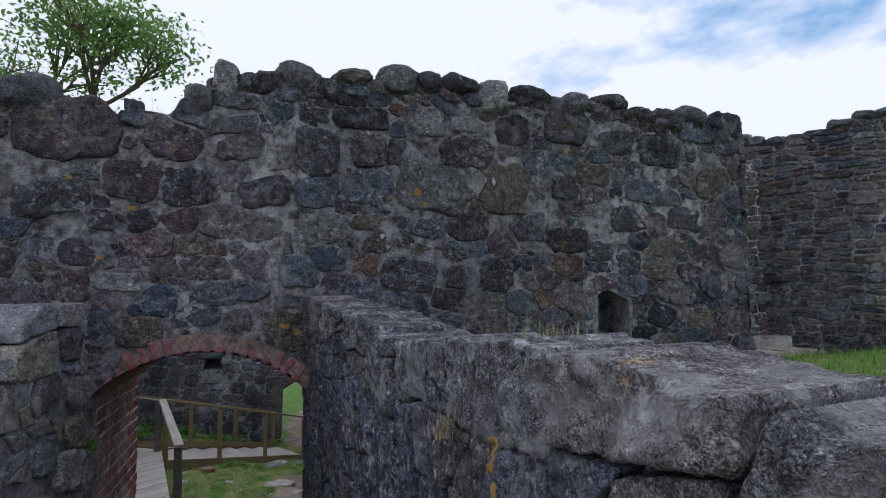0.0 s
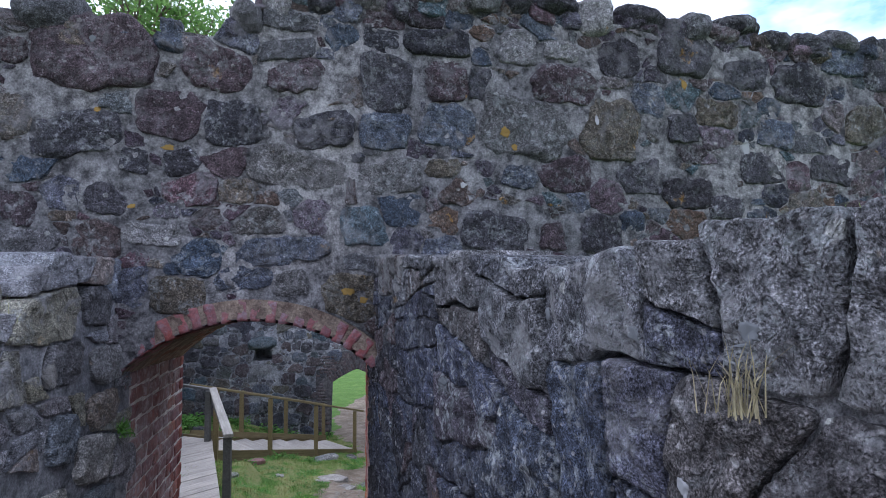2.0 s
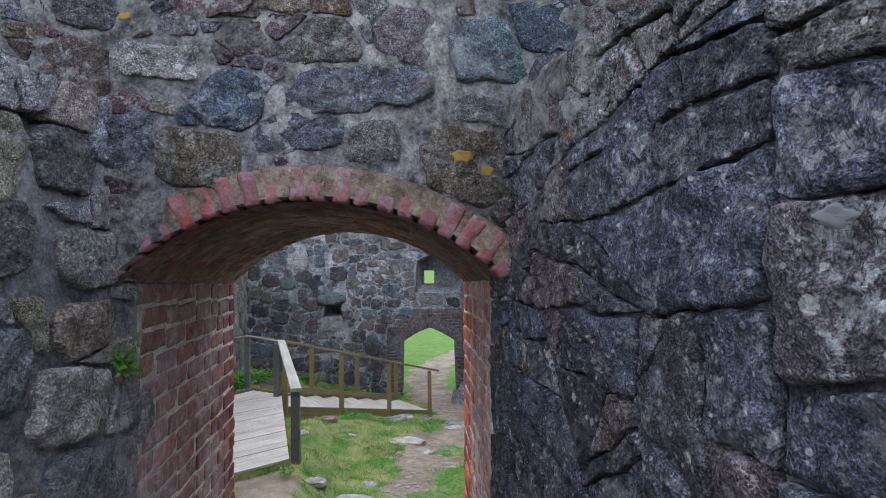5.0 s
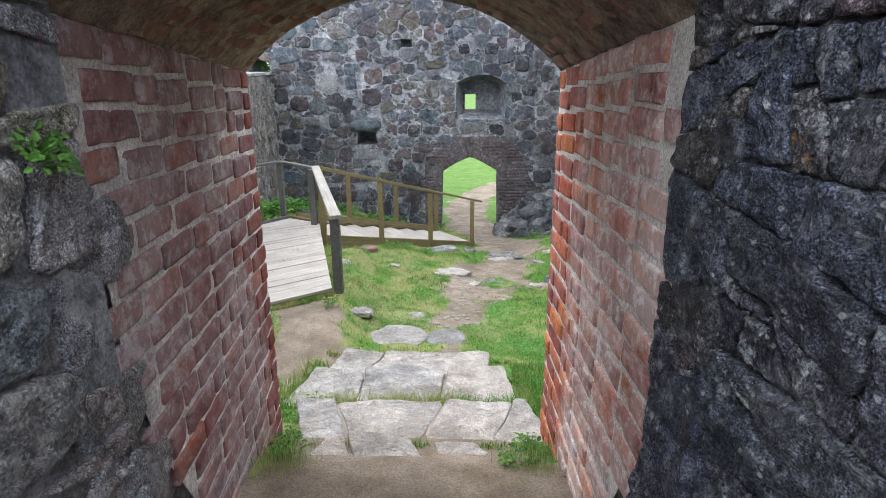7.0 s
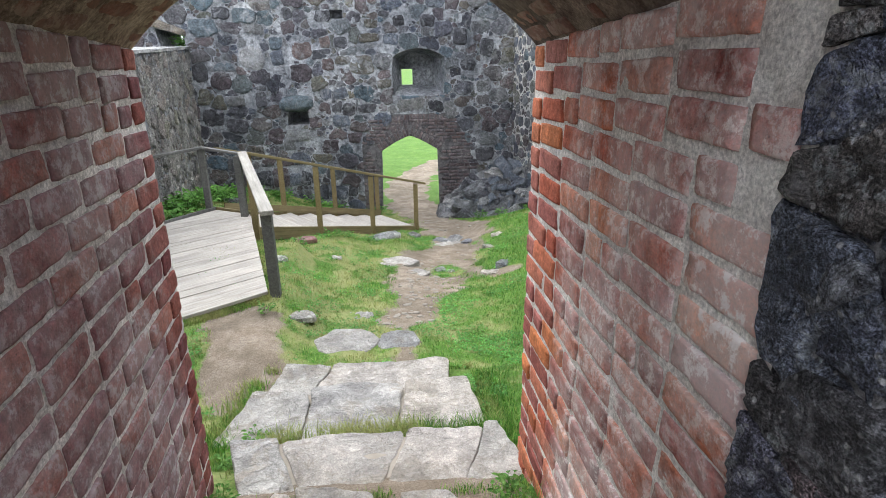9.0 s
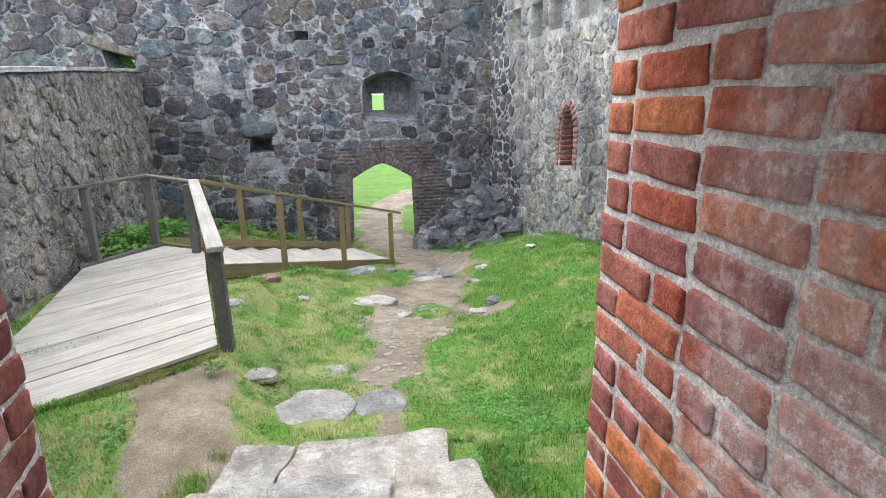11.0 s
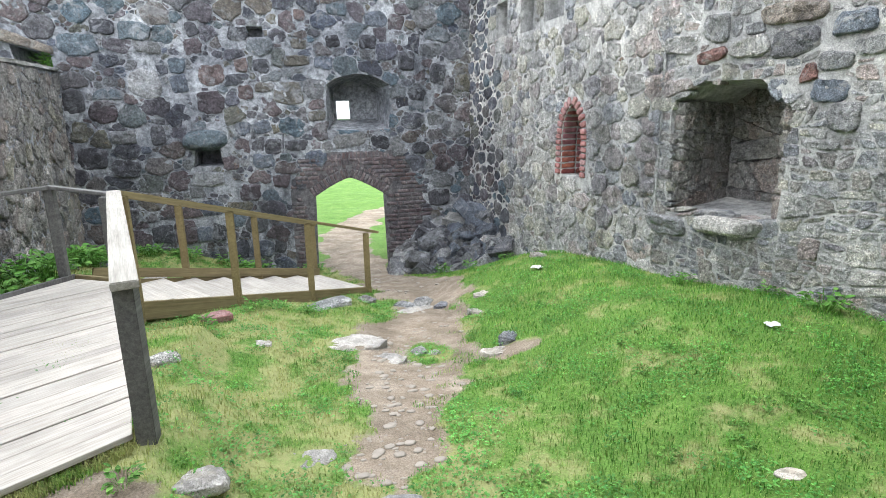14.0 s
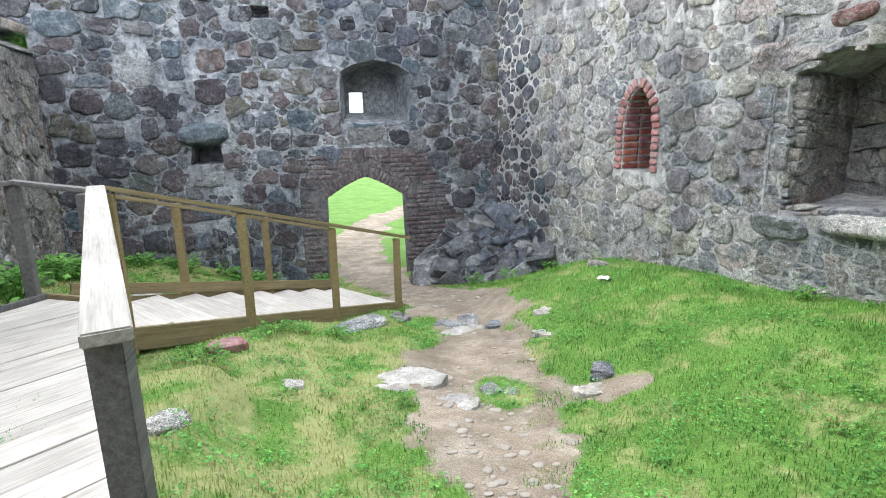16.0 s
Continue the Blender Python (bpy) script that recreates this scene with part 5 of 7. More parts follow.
wall_right2 = solid_cut("wall_right_near", a, b, [pocket(RIGHT2, cav_poly, 1.1, 0.85), pocket(RIGHT2, cav2_poly, 1.0, 0.85)], MORTAR_PALE, "pale granite rubble courtyard wall with deep hollows")
RIGHT_STONES = [
    ("p", 0.14, 1.95, 0.28, 0.27), ("p", 0.28, 1.70, 0.46, 0.22), ("g", 0.65, 1.81, 0.32, 0.28), ("p", 1.05, 1.61, 0.44, 0.22), ("d", 1.47, 1.58, 0.38, 0.25),
    ("o", 1.43, 1.84, 0.56, 0.21), ("b", 1.92, 1.69, 0.35, 0.20), ("b", 1.82, 1.16, 0.33, 0.19), ("g", 1.82, 1.39, 0.31, 0.17), ("r", 0.64, 1.56, 0.34, 0.14),
    ("r", 1.62, 1.30, 0.16, 0.19), ("g", 2.05, 1.49, 0.24, 0.15), ("g", 1.14, 1.78, 0.30, 0.12), ("g", 0.24, -0.25, 0.55, 0.22), ("g", 1.97, 0.93, 0.25, 0.27)]
stones = chosen_stones(rnd, RIGHT_STONES)
lay_chosen(wall_right2, RIGHT2, stones, rnd, TONES_PALE, 0.04, n=24, prof=FINE, rough=0.03, corner=(0.16, 0.22), edge=0.12, tilt=0.12)
cells = block_cells(rnd, 0, RIGHT2.length, -1.6, lambda u: WALL_TOP - 0.05, 0.2, [smaller(cav_poly), smaller(cav2_poly)] + [smaller(q, 1.04) for _, q in stones], 1.6, 18, 0.8)
lay_rubble(wall_right2, RIGHT2, cells, rnd, STONE_PALE, (4, 11.5, 0.5), 0.010, 0.014, n=22, prof=FINE, rough=0.022, corner=(0.1, 0.2), edge=0.2, tilt=0.06, deep=0.14)
# broken stones that line the hollows
for poly in (cav_poly, cav2_poly):
    u0, u1 = min(p[0] for p in poly), max(p[0] for p in poly)
    back = Face((0, 0), (1, 0))
    back.a, back.u, back.v, back.n = RIGHT2.at(0, 0, -0.92), RIGHT2.u, RIGHT2.v, RIGHT2.n
    cells = block_cells(rnd, u0 + 0.1, u1 - 0.1, -0.05, lambda u: 1.25, 0.26, [], 1.3, 22, 0.8)
    lay_rubble(wall_right2, back, cells, rnd, STONE_WARM, back.at(u0, 0), 0.002, 0.015, n=18, rough=0.03, corner=(0.05, 0.12), edge=0.15, tilt=0.12, deep=0.15)
    for edge, way in ((u0 + 0.13, 1), (u1 - 0.14, -1)):
        side = Face((0, 0), (1, 0))
        side.a, side.u, side.v, side.n = RIGHT2.at(edge, 0, -0.95 if way < 0 else -0.06), RIGHT2.n * (1 if way < 0 else -1), RIGHT2.v, RIGHT2.u * way
        cells = block_cells(rnd, 0.0, 0.88, -0.05, lambda u: 1.12, 0.24, [], 1.3, 22, 0.8)
        lay_rubble(wall_right2, side, cells, rnd, STONE_WARM, side.at(0, 0), 0.002, 0.015, n=18, rough=0.03, corner=(0.05, 0.12), edge=0.15, tilt=0.12, deep=0.15)

cap_stone(RIGHT2, 1.02, -0.14, (0.36, 0.22, 0.1), rnd, TONES_PALE["p"], wall_right2, 0.1, "sill_stone", 0.55)
RIGHT_END = Face(RIGHT2.at(RIGHT2.length, 0).xy, RIGHT2.at(RIGHT2.length, 0, -1.6).xy)
cells = block_cells(rnd, 0, RIGHT_END.length, 0.8, lambda u: WALL_TOP, 0.26, [], 1.8, 10, 0.6)
lay_rubble(wall_right2, RIGHT_END, cells, rnd, STONE_DARK, (5.5, 7.4, 3), 0.008, 0.025, n=16, rough=0.02, corner=(0.1, 0.2), edge=0.12)
# rough stones where the two stretches of wall meet
for i in range(22):
    z = -1.3 + i * 0.24
    cap_stone(RIGHT2, rnd.uniform(-0.06, 0.1), z, (rnd.uniform(0.1, 0.2), 0.1, rnd.uniform(0.09, 0.13)), rnd, STONE_PALE, wall_right2, 0.07, "stone", 0.6)

LEFT = Face((-3.05, 7.6), (-4.95, 19.3))


def left_top(u):
    return along(u, [(0, 1.45), (5.05, 1.67), (7.2, 1.78), (11.9, 1.96)])


a, b = wall_rings(LEFT, 0, LEFT.length, -2.2, left_top, 1.2)
wall_left = solid_cut("wall_left", a, b, [], MORTAR_YARD, "lower rough grey rubble courtyard wall")
cells = rubble_cells(rnd, 0, LEFT.length, -1.6, lambda u: left_top(u) - 0.06, [0.2, 0.14, 0.1, 0.065, 0.04], [], 1.1, 7.0)
lay_rubble(wall_left, LEFT, cells, rnd, STONE_WARM, (-3.8, 13, 0.5), 0.010, 0.022, n=18, rough=0.03, corner=(0.08, 0.17), edge=0.24, tilt=0.14)
coping_a, coping_b = [], []
for i in range(61):
    u = LEFT.length * i / 60
    coping_a.append((u, left_top(u) - 0.035 + 0.012 * noise.noise(Vector((u * 2, 3, 1)))))
    coping_b.append((u, left_top(u) + 0.02 + 0.015 * noise.noise(Vector((u * 3, 7, 1)))))
outline = coping_a + coping_b[::-1]
part("coping", prism(bmesh.new(), [LEFT.at(u, v, 0.05 + 0.02 * noise.noise(Vector((u * 3, 1, 5)))) for u, v in outline], [LEFT.at(u, v, -0.8) for u, v in outline]), MORTAR_PALE, wall_left, "pale mortar capping")

# ---- wall of the upper yard beyond the gate wall ----
BACK = Face((4.6, 9.4), (7.3, 6.7))
BACK_END = Face((7.3, 6.7), (9.5, 8.3))


def back_top(u):
    return 4.2 + 0.07 * math.sin(u * 4) + 0.05 * u


a, b = wall_rings(BACK, 0, BACK.length, 0.5, back_top, 1.5)
wall_back = solid_cut("wall_back", a, b, [], MORTAR_DARK, "weathered coursed rubble wall above the upper lawn")
cells = block_cells(rnd, 0, BACK.length, 1.2, back_top, 0.24, [], 2.2, 7, 0.6)
lay_rubble(wall_back, BACK, cells, rnd, STONE_DARK, (6.5, 7.5, 3), 0.008, 0.035, n=14, rough=0.02, corner=(0.12, 0.22), edge=0.1)
# end face catching the light: pale stone and mortar carry that brightness
cells = block_cells(rnd, 0, BACK_END.length, 1.2, lambda u: 4.35, 0.24, [], 2.0, 7, 0.6)
a, b = wall_rings(BACK_END, 0, BACK_END.length, 0.5, lambda u: 4.3, 1.2)
wall_back_end = solid_cut("wall_back_end", a, b, [], MORTAR_PALE, "lit end of the weathered rubble wall, toned pale")
lay_rubble(wall_back_end, BACK_END, cells, rnd, STONE_PALE, (7, 7, 3), 0.01, 0.035, n=13, rough=0.02, corner=(0.12, 0.22))
for i in range(16):
    w = rnd.uniform(0.11, 0.2)
    cap_stone(BACK, 0.2 + i * 0.235, back_top(0.2 + i * 0.235) + rnd.uniform(0.0, 0.05), (w, 0.25, 0.07), rnd, STONE_YARD, wall_back, 0.2)


# ---- brickwork of the doorway and the niche ----
def face_brick(face, u, v, angle, l, h, material, parent, d=0.02):
    """A brick laid in a wall face, turned in its plane."""
    key = (material.name, round(l, 3), round(h, 3), rnd.randrange(3))
    if key not in BRICK_POOL:
        BRICK_POOL[key] = brick_mesh("brick", l, 0.1, h, material, rnd)
    m = basis(face.at(u, v, d - 0.05 + rnd.uniform(-0.006, 0.006)), face.u, -face.n, face.v) @ pose(0, 0, 0, 0, -angle + rnd.uniform(-1.5, 1.5), 0)
    return place("brick", BRICK_POOL[key], m, parent)


BRICK_POOL = {}
# doorway: jambs, ring and relieving course
ring_keep = ccw([(x, z) for x, _, z in door_ring(10, 0.34)])
for k in range(27):
    z = -2.15 + 0.088 * k
    x = -1.0 + (0.06 if k % 2 else 0.0) + 0.16 * step(-0.5, 0.1, z) + rnd.uniform(-0.04, 0.04)
    end = 1.72 - 0.3 * step(-0.7, 0.0, z) + rnd.uniform(-0.08, 0.08)
    while x < end:
        l = 0.115 if rnd.random() < 0.45 else 0.24
        inside = x + l > -0.55 and x < 0.93 if z < -0.6 else len(keep_clear([(x, z), (x + l, z), (x + l, z + 0.08), (x, z + 0.08)], [ring_keep])) < 3
        if not inside:
            face_brick(FAR, fu(x + l / 2), z + 0.04, 0, l, 0.07, BRICK_SOOT, wall_far)
        x += l + 0.014
ring = door_ring(22)[1:-1]
for (x0, _, z0), (x1, _, z1) in zip(ring, ring[1:]):
    dx, dz = x1 - x0, z1 - z0
    L = math.hypot(dx, dz)
    nx, nz = -dz / L, dx / L
    face_brick(FAR, fu((x0 + x1) / 2 + nx * 0.1), (z0 + z1) / 2 + nz * 0.1, math.degrees(math.atan2(dz, dx)), L * 0.88, 0.2, BRICK_SOOT, wall_far, 0.02)
    face_brick(FAR, fu((x0 + x1) / 2 + nx * 0.275), (z0 + z1) / 2 + nz * 0.275, math.degrees(math.atan2(dz, dx)), L * 1.06, 0.13, BRICK_SOOT, wall_far, 0.012)
for row, z in enumerate((0.10, 0.23)):
    x = -0.3
    while x < 1.2:
        face_brick(FAR, fu(x), z + 0.05 - 0.1 * abs((x - 0.45) / 0.8) ** 2, (0.45 - x) * -14 + rnd.uniform(-3, 3), 0.065, 0.13, BRICK_SOOT, wall_far, 0.014)
        x += 0.078
bed_v, bed_f = [], []
for i in range(56):
    x = -1.02 + 2.76 * i / 55
    low = -0.575 + 0.38 * (1 - abs((x - 0.19) / 0.74) ** 1.3) if -0.55 < x < 0.93 else -2.4
    high = along(x, [(-1.02, -0.42), (-0.6, 0.06), (-0.25, 0.34), (1.15, 0.34), (1.42, 0.06), (1.74, -0.5)])
    bed_v += [FAR.at(fu(x), low, 0.006), FAR.at(fu(x), high + 0.03 * noise.noise(Vector((x * 6, 1, 2))), 0.006)]
    if i:
        bed_f.append((2 * i - 2, 2 * i, 2 * i + 1, 2 * i - 1))
mesh_object("mortar_bed", bed_v, bed_f, MORTAR_SOOT, wall_far, "soot-dark mortar round the doorway")
# pointed niche: sides, ring and inner courses
goth_out = pointed(GOTH_U, 0.27, 0.12, 0.72, 1.16, 6)
for side in (-1, 1):
    for k in range(7):
        face_brick(RIGHT, GOTH_U + side * 0.34, 0.165 + k * 0.088, 0, 0.12, 0.072, BRICK_NICHE, wall_right, 0.03)
        # courses inside the niche are darker maroon than its ring
        for j in range(4):
            m = basis(RIGHT.at(GOTH_U + side * 0.31, 0.165 + k * 0.088, -0.13 - 0.25 * j), RIGHT.n, RIGHT.u, RIGHT.n.cross(RIGHT.u))
            place("brick", BRICK_POOL.setdefault(("in", k % 3), brick_mesh("brick", 0.235, 0.1, 0.072, BRICK_DIM, rnd)), m, wall_right)
goth_r = (0.27 ** 2 + 0.44 ** 2) / (2 * 0.27)
for side in (-1, 1):
    for k in range(7, 12):
        z = 0.165 + k * 0.088
        reach = 0.27 - goth_r + math.sqrt(goth_r ** 2 - (z - 0.72) ** 2)
        for j in range(4):
            m = basis(RIGHT.at(GOTH_U + side * (reach + 0.035), z, -0.13 - 0.25 * j), RIGHT.n, RIGHT.u, RIGHT.n.cross(RIGHT.u))
            place("brick", BRICK_POOL[("in", k % 3)], m, wall_right)
arc_r = pointed(GOTH_U, 0.27, 0.12, 0.72, 1.16, 6)[2:9]
for pts in (arc_r, [(2 * GOTH_U - p[0], p[1]) for p in arc_r]):
    for p, q in zip(pts, pts[1:]):
        dx, dz = q[0] - p[0], q[1] - p[1]
        L = math.hypot(dx, dz)
        nx, nz = dz / L, -dx / L
        if nx * ((p[0] + q[0]) / 2 - GOTH_U) < 0:
            nx, nz = -nx, -nz
        face_brick(RIGHT, (p[0] + q[0]) / 2 + nx * 0.065, (p[1] + q[1]) / 2 + nz * 0.065, math.degrees(math.atan2(nz, nx)), 0.12, L * 0.85, BRICK_NICHE, wall_right, 0.035)


# ---- timber deck, railing and stairs ----
def timber(name, p, q, w, h, material, parent, label="", up=Vector((0, 0, 1)), shave=0.006):
    """A squared timber from p to q with eased edges, its own length axis along the grain."""
    p, q = Vector(p), Vector(q)
    x = (q - p).normalized()
    y = up.cross(x).normalized()
    bm = bmesh.new()
    bmesh.ops.create_cube(bm, size=1.0)
    for v in bm.verts:
        v.co = Vector((v.co.x * (q - p).length, v.co.y * w, v.co.z * h))
    bmesh.ops.bevel(bm, geom=list(bm.edges), offset=shave, segments=2, affect="EDGES")
    ob = part(name, bm, material, parent, label)
    ob.matrix_basis = basis((p + q) / 2, x, y, x.cross(y))
    return ob


def upright(p, z0, z1, s, material, parent, lean=(0, 0), name="post"):
    return timber(name, (p[0], p[1], z0), (p[0] + lean[0], p[1] + lean[1], z1), s, s, material, parent, up=Vector((0, 1, 0)))


deck = empty("boardwalk", "bleached timber boardwalk platform on the lawn", "boardwalk")
EDGE_A, EDGE_B = Vector((-1.55, 10.6, -0.68)), Vector((-2.5, 13.75, -0.66))
across = Vector((-0.785, -0.62, 0)).normalized()
onward = Vector((-0.62, 0.785, 0)).normalized()
DECK = [(-1.55, 10.6), (-2.5, 13.75), (-3.11, 14.09), (-3.77, 13.16), (-3.45, 11.4), (-3.36, 10.7), (-3.2, 9.3)]
s, k = 0.0, 0
while s < 3.7:
    w = min(rnd.choice((0.135, 0.15, 0.175, 0.2, 0.22)), 3.72 - s)
    mid = s + w / 2
    base = onward.x * EDGE_A.x + onward.y * EDGE_A.y + mid
    strip = clip(clip(DECK, onward.x, onward.y, base + 0.01), -onward.x, -onward.y, -base + 0.01)
    if len(strip) > 2:
        reach = [(p[0] - EDGE_A.x) * across.x + (p[1] - EDGE_A.y) * across.y for p in strip]
        lo, hi = min(reach) + rnd.uniform(-0.03, 0.02), max(reach)
        if hi - lo > 0.15:
            o = EDGE_A + onward * mid + Vector((0, 0, rnd.uniform(-0.004, 0.004)))
            slit = rnd.choice((0.003, 0.004, 0.006, 0.012)) / 2
            plank = clip(clip(DECK, onward.x, onward.y, base + w / 2 - slit), -onward.x, -onward.y, -base + w / 2 - slit)
            local = [((q[0] - o.x) * across.x + (q[1] - o.y) * across.y, (q[0] - o.x) * onward.x + (q[1] - o.y) * onward.y) for q in plank]
            bm = prism(bmesh.new(), [(q[0], q[1], 0.0175) for q in local], [(q[0], q[1], -0.0175) for q in local])
            bmesh.ops.remove_doubles(bm, verts=list(bm.verts), dist=0.002)
            bmesh.ops.bevel(bm, geom=list(bm.edges), offset=0.003, segments=1, affect="EDGES")
            part("board", bm, WOOD_DECK, deck).matrix_basis = basis(o, across, onward, across.cross(onward))
    s += w
timber("edge_board", EDGE_A + Vector((-0.05, 0, -0.11)), EDGE_B + Vector((-0.05, 0, -0.11)), 0.045, 0.18, WOOD_GREY, deck)
timber("edge_board", Vector((-3.80, 13.15, -0.66)), Vector((-3.13, 14.13, -0.65)), 0.05, 0.07, WOOD_GREY, deck)
timber("edge_board", Vector((-3.12, 14.12, -0.655)), Vector((-2.5, 13.8, -0.67)), 0.05, 0.07, WOOD_GREEN_RAIL, deck)
timber("bearer", EDGE_A + Vector((-0.5, -0.1, -0.12)), EDGE_B + Vector((-0.5, 0, -0.12)), 0.1, 0.18, WOOD_GREY, deck)

railing = empty("railing", "weathered timber handrail with pale cap beside the boardwalk", "railing")
P0, P1 = Vector((-1.475, 10.62, 0)), Vector((-2.5, 13.7, 0))
upright(P0, -0.85, 0.17, 0.1, WOOD_GREY, railing)
upright(P1 + Vector((-0.05, -0.05, 0)), -1.2, 0.27, 0.1, WOOD_GREY, railing)
timber("side_board", P0 + Vector((0, 0.1, 0.06)), P1 + Vector((0, 0, 0.14)), 0.035, 0.14, WOOD_GREY, railing)
timber("cap_rail", P0 + (P0 - P1).normalized() * 0.12 + Vector((0, 0, 0.20)), P1 + Vector((0, 0.05, 0.30)), 0.128, 0.045, WOOD_CAP, railing, "pale weathered cap rail")
CP, CL = Vector((-3.22, 14.1, 0)), Vector((-3.68, 13.36, 0))
upright(CP, -0.85, 0.32, 0.09, WOOD_GREY, railing)
upright(CL, -0.85, 0.30, 0.08, WOOD_GREY, railing)
timber("rail", CP + Vector((0.02, 0.04, 0.34)), CL + Vector((-0.17, -0.27, 0.325)), 0.1, 0.035, WOOD_GREY, railing)
timber("rail", CP + Vector((0, 0, 0.345)), P1 + Vector((0, 0.1, 0.27)), 0.09, 0.035, WOOD_GREY, railing)

stairs = empty("staircase", "treated pine staircase with handrails going down to the doorway", "staircase")
ST_A, ST_B = Vector((-2.42, 13.72, -0.70)), Vector((0.22, 15.75, -1.62))
sd = Vector((ST_B.x - ST_A.x, ST_B.y - ST_A.y, 0))
s_len = sd.length
sd.normalize()
sn = Vector((-sd.y, sd.x, 0))
N_ST = 8
for i in range(N_ST):
    c = ST_A.lerp(ST_B, (i + 0.5) / N_ST)
    c.z = -0.965 - i * 0.09
    timber("tread", c + sn * 0.03 - sd * 0.03 + Vector((0, 0, 0.01)), c + sn * 1.27 - sd * 0.03 + Vector((0, 0, 0.01)), s_len / N_ST * 1.04, 0.04, WOOD_DECK, stairs)
for off in (0.0, 1.3):
    timber("stringer", ST_A + sn * off + Vector((0, 0, -0.27)), ST_B + sn * off + Vector((0, 0, -0.03)), 0.05, 0.2, WOOD_GREEN_RAIL, stairs)
timber("kick_board", ST_A + sn * 1.26 + Vector((0, 0, -0.06)), ST_B + sn * 1.26 + Vector((0, 0, 0.1)), 0.03, 0.12, WOOD_GREEN_RAIL, stairs)
upright(ST_A, -1.15, 0.26, 0.09, WOOD_GREEN, stairs)
for off in (0.0, 1.3):
    for t in (0.34, 0.67, 0.985):
        c = ST_A.lerp(ST_B, t) + sn * off
        upright(c, c.z - 0.32 + 0.15 * t, c.z + 0.97 - 0.05 * t, 0.085, WOOD_GREEN, stairs)
    a0 = ST_A + sn * off + Vector((0, 0, 1.0 if off == 0 else 0.94))
    timber("handrail", a0, ST_B + sn * off + sd * (0.18 if off == 0 else 0.0) + Vector((0, 0, 0.91)), 0.1, 0.04, WOOD_GREEN_RAIL, stairs)


# ---- stone steps and flagstones ----
def flat_face(z):
    f = Face((0, 0), (1, 0))
    f.a, f.u, f.v, f.n = Vector((0, 0, z)), Vector((1, 0, 0)), Vector((0, 1, 0)), Vector((0, 0, 1))
    return f


def step_row(parent, x0, x1, y0, y1, z, cuts, seed):
    r = random.Random(seed)
    xs = [x0] + [x0 + (x1 - x0) * c for c in cuts] + [x1]
    skew = [r.uniform(-0.09, 0.09) for _ in xs]
    for i in range(len(xs) - 1):
        poly = [(xs[i] + skew[i], y0 + r.uniform(-0.07, 0.07)), (xs[i + 1] + skew[i + 1], y0 + r.uniform(-0.07, 0.07)), (xs[i + 1] - skew[i + 1], y1 + r.uniform(-0.04, 0.04)), (xs[i] - skew[i], y1 + r.uniform(-0.04, 0.04))]
        got = stone_geometry(flat_face(z + r.uniform(-0.008, 0.008)), poly, r, 0.009, 0.014, n=56, prof=FLAT, rough=0.012, deep=0.3, corner=(0.03, 0.08), tilt=0.02, edge=0.035)
        mesh_object("step_stone", *got, STONE_STEP, parent, smooth=True)


steps = empty("stone_steps", "worn pale stone steps going down from the gateway", "steps")
for x0, x1, y0, y1, z in ((-1.0, 0.32, 7.45, 7.88, -0.445), (-1.24, 0.25, 8.2, 8.66, -0.652), (-1.1, 0.12, 8.8, 9.16, -0.782)):
    bm = bmesh.new()
    bmesh.ops.create_grid(bm, x_segments=24, y_segments=12, size=0.5)
    for v in bm.verts:
        v.co = Vector(((x0 + x1) / 2 + v.co.x * (x1 - x0), (y0 + y1) / 2 + v.co.y * (y1 - y0), z + 0.016 * noise.noise(v.co * 9)))
    part("bedding", bm, EARTH, steps, "packed earth between the stones", smooth=True)
step_row(steps, -0.85, -0.28, 7.06, 7.3, -0.27, (0.4,), 1)
step_row(steps, -0.2, 0.06, 7.1, 7.28, -0.285, (), 5)
step_row(steps, -1.08, 0.42, 7.38, 7.94, -0.435, (0.2, 0.55, 0.84), 2)
step_row(steps, -1.32, 0.33, 8.14, 8.72, -0.645, (0.3, 0.68), 3)
step_row(steps, -1.2, 0.2, 8.72, 9.24, -0.775, (0.28,), 4)


def loose_stone(x, y, size, seed, material=None, label="grey fieldstone lying in the grass", name="stone", sink=0.35, turn=None, power=0.7):
    r = random.Random(seed)
    bm = bmesh.new()
    bmesh.ops.create_icosphere(bm, subdivisions=4, radius=1.0)
    s = Vector((r.uniform(0, 50), r.uniform(0, 50), r.uniform(0, 50)))
    for p in bm.verts:
        c = Vector([math.copysign(abs(v) ** power, v) for v in p.co])
        c *= 1 + 0.24 * noise.noise(p.co * 1.2 + s) + 0.1 * noise.noise(p.co * 2.9 + s) + 0.05 * noise.noise(p.co * 6.5 + s)
        p.co = Vector((c.x * size[0], c.y * size[1], c.z * size[2]))
    ob = part(name, bm, material or STONE_PALE, smooth=True)
    ob.matrix_basis = pose(x, y, ground_z(x, y) + size[2] * (1 - 2 * sink), r.uniform(-6, 6), r.uniform(-6, 6), r.uniform(0, 360) if turn is None else turn)
    return tagged(ob, label, "stone")


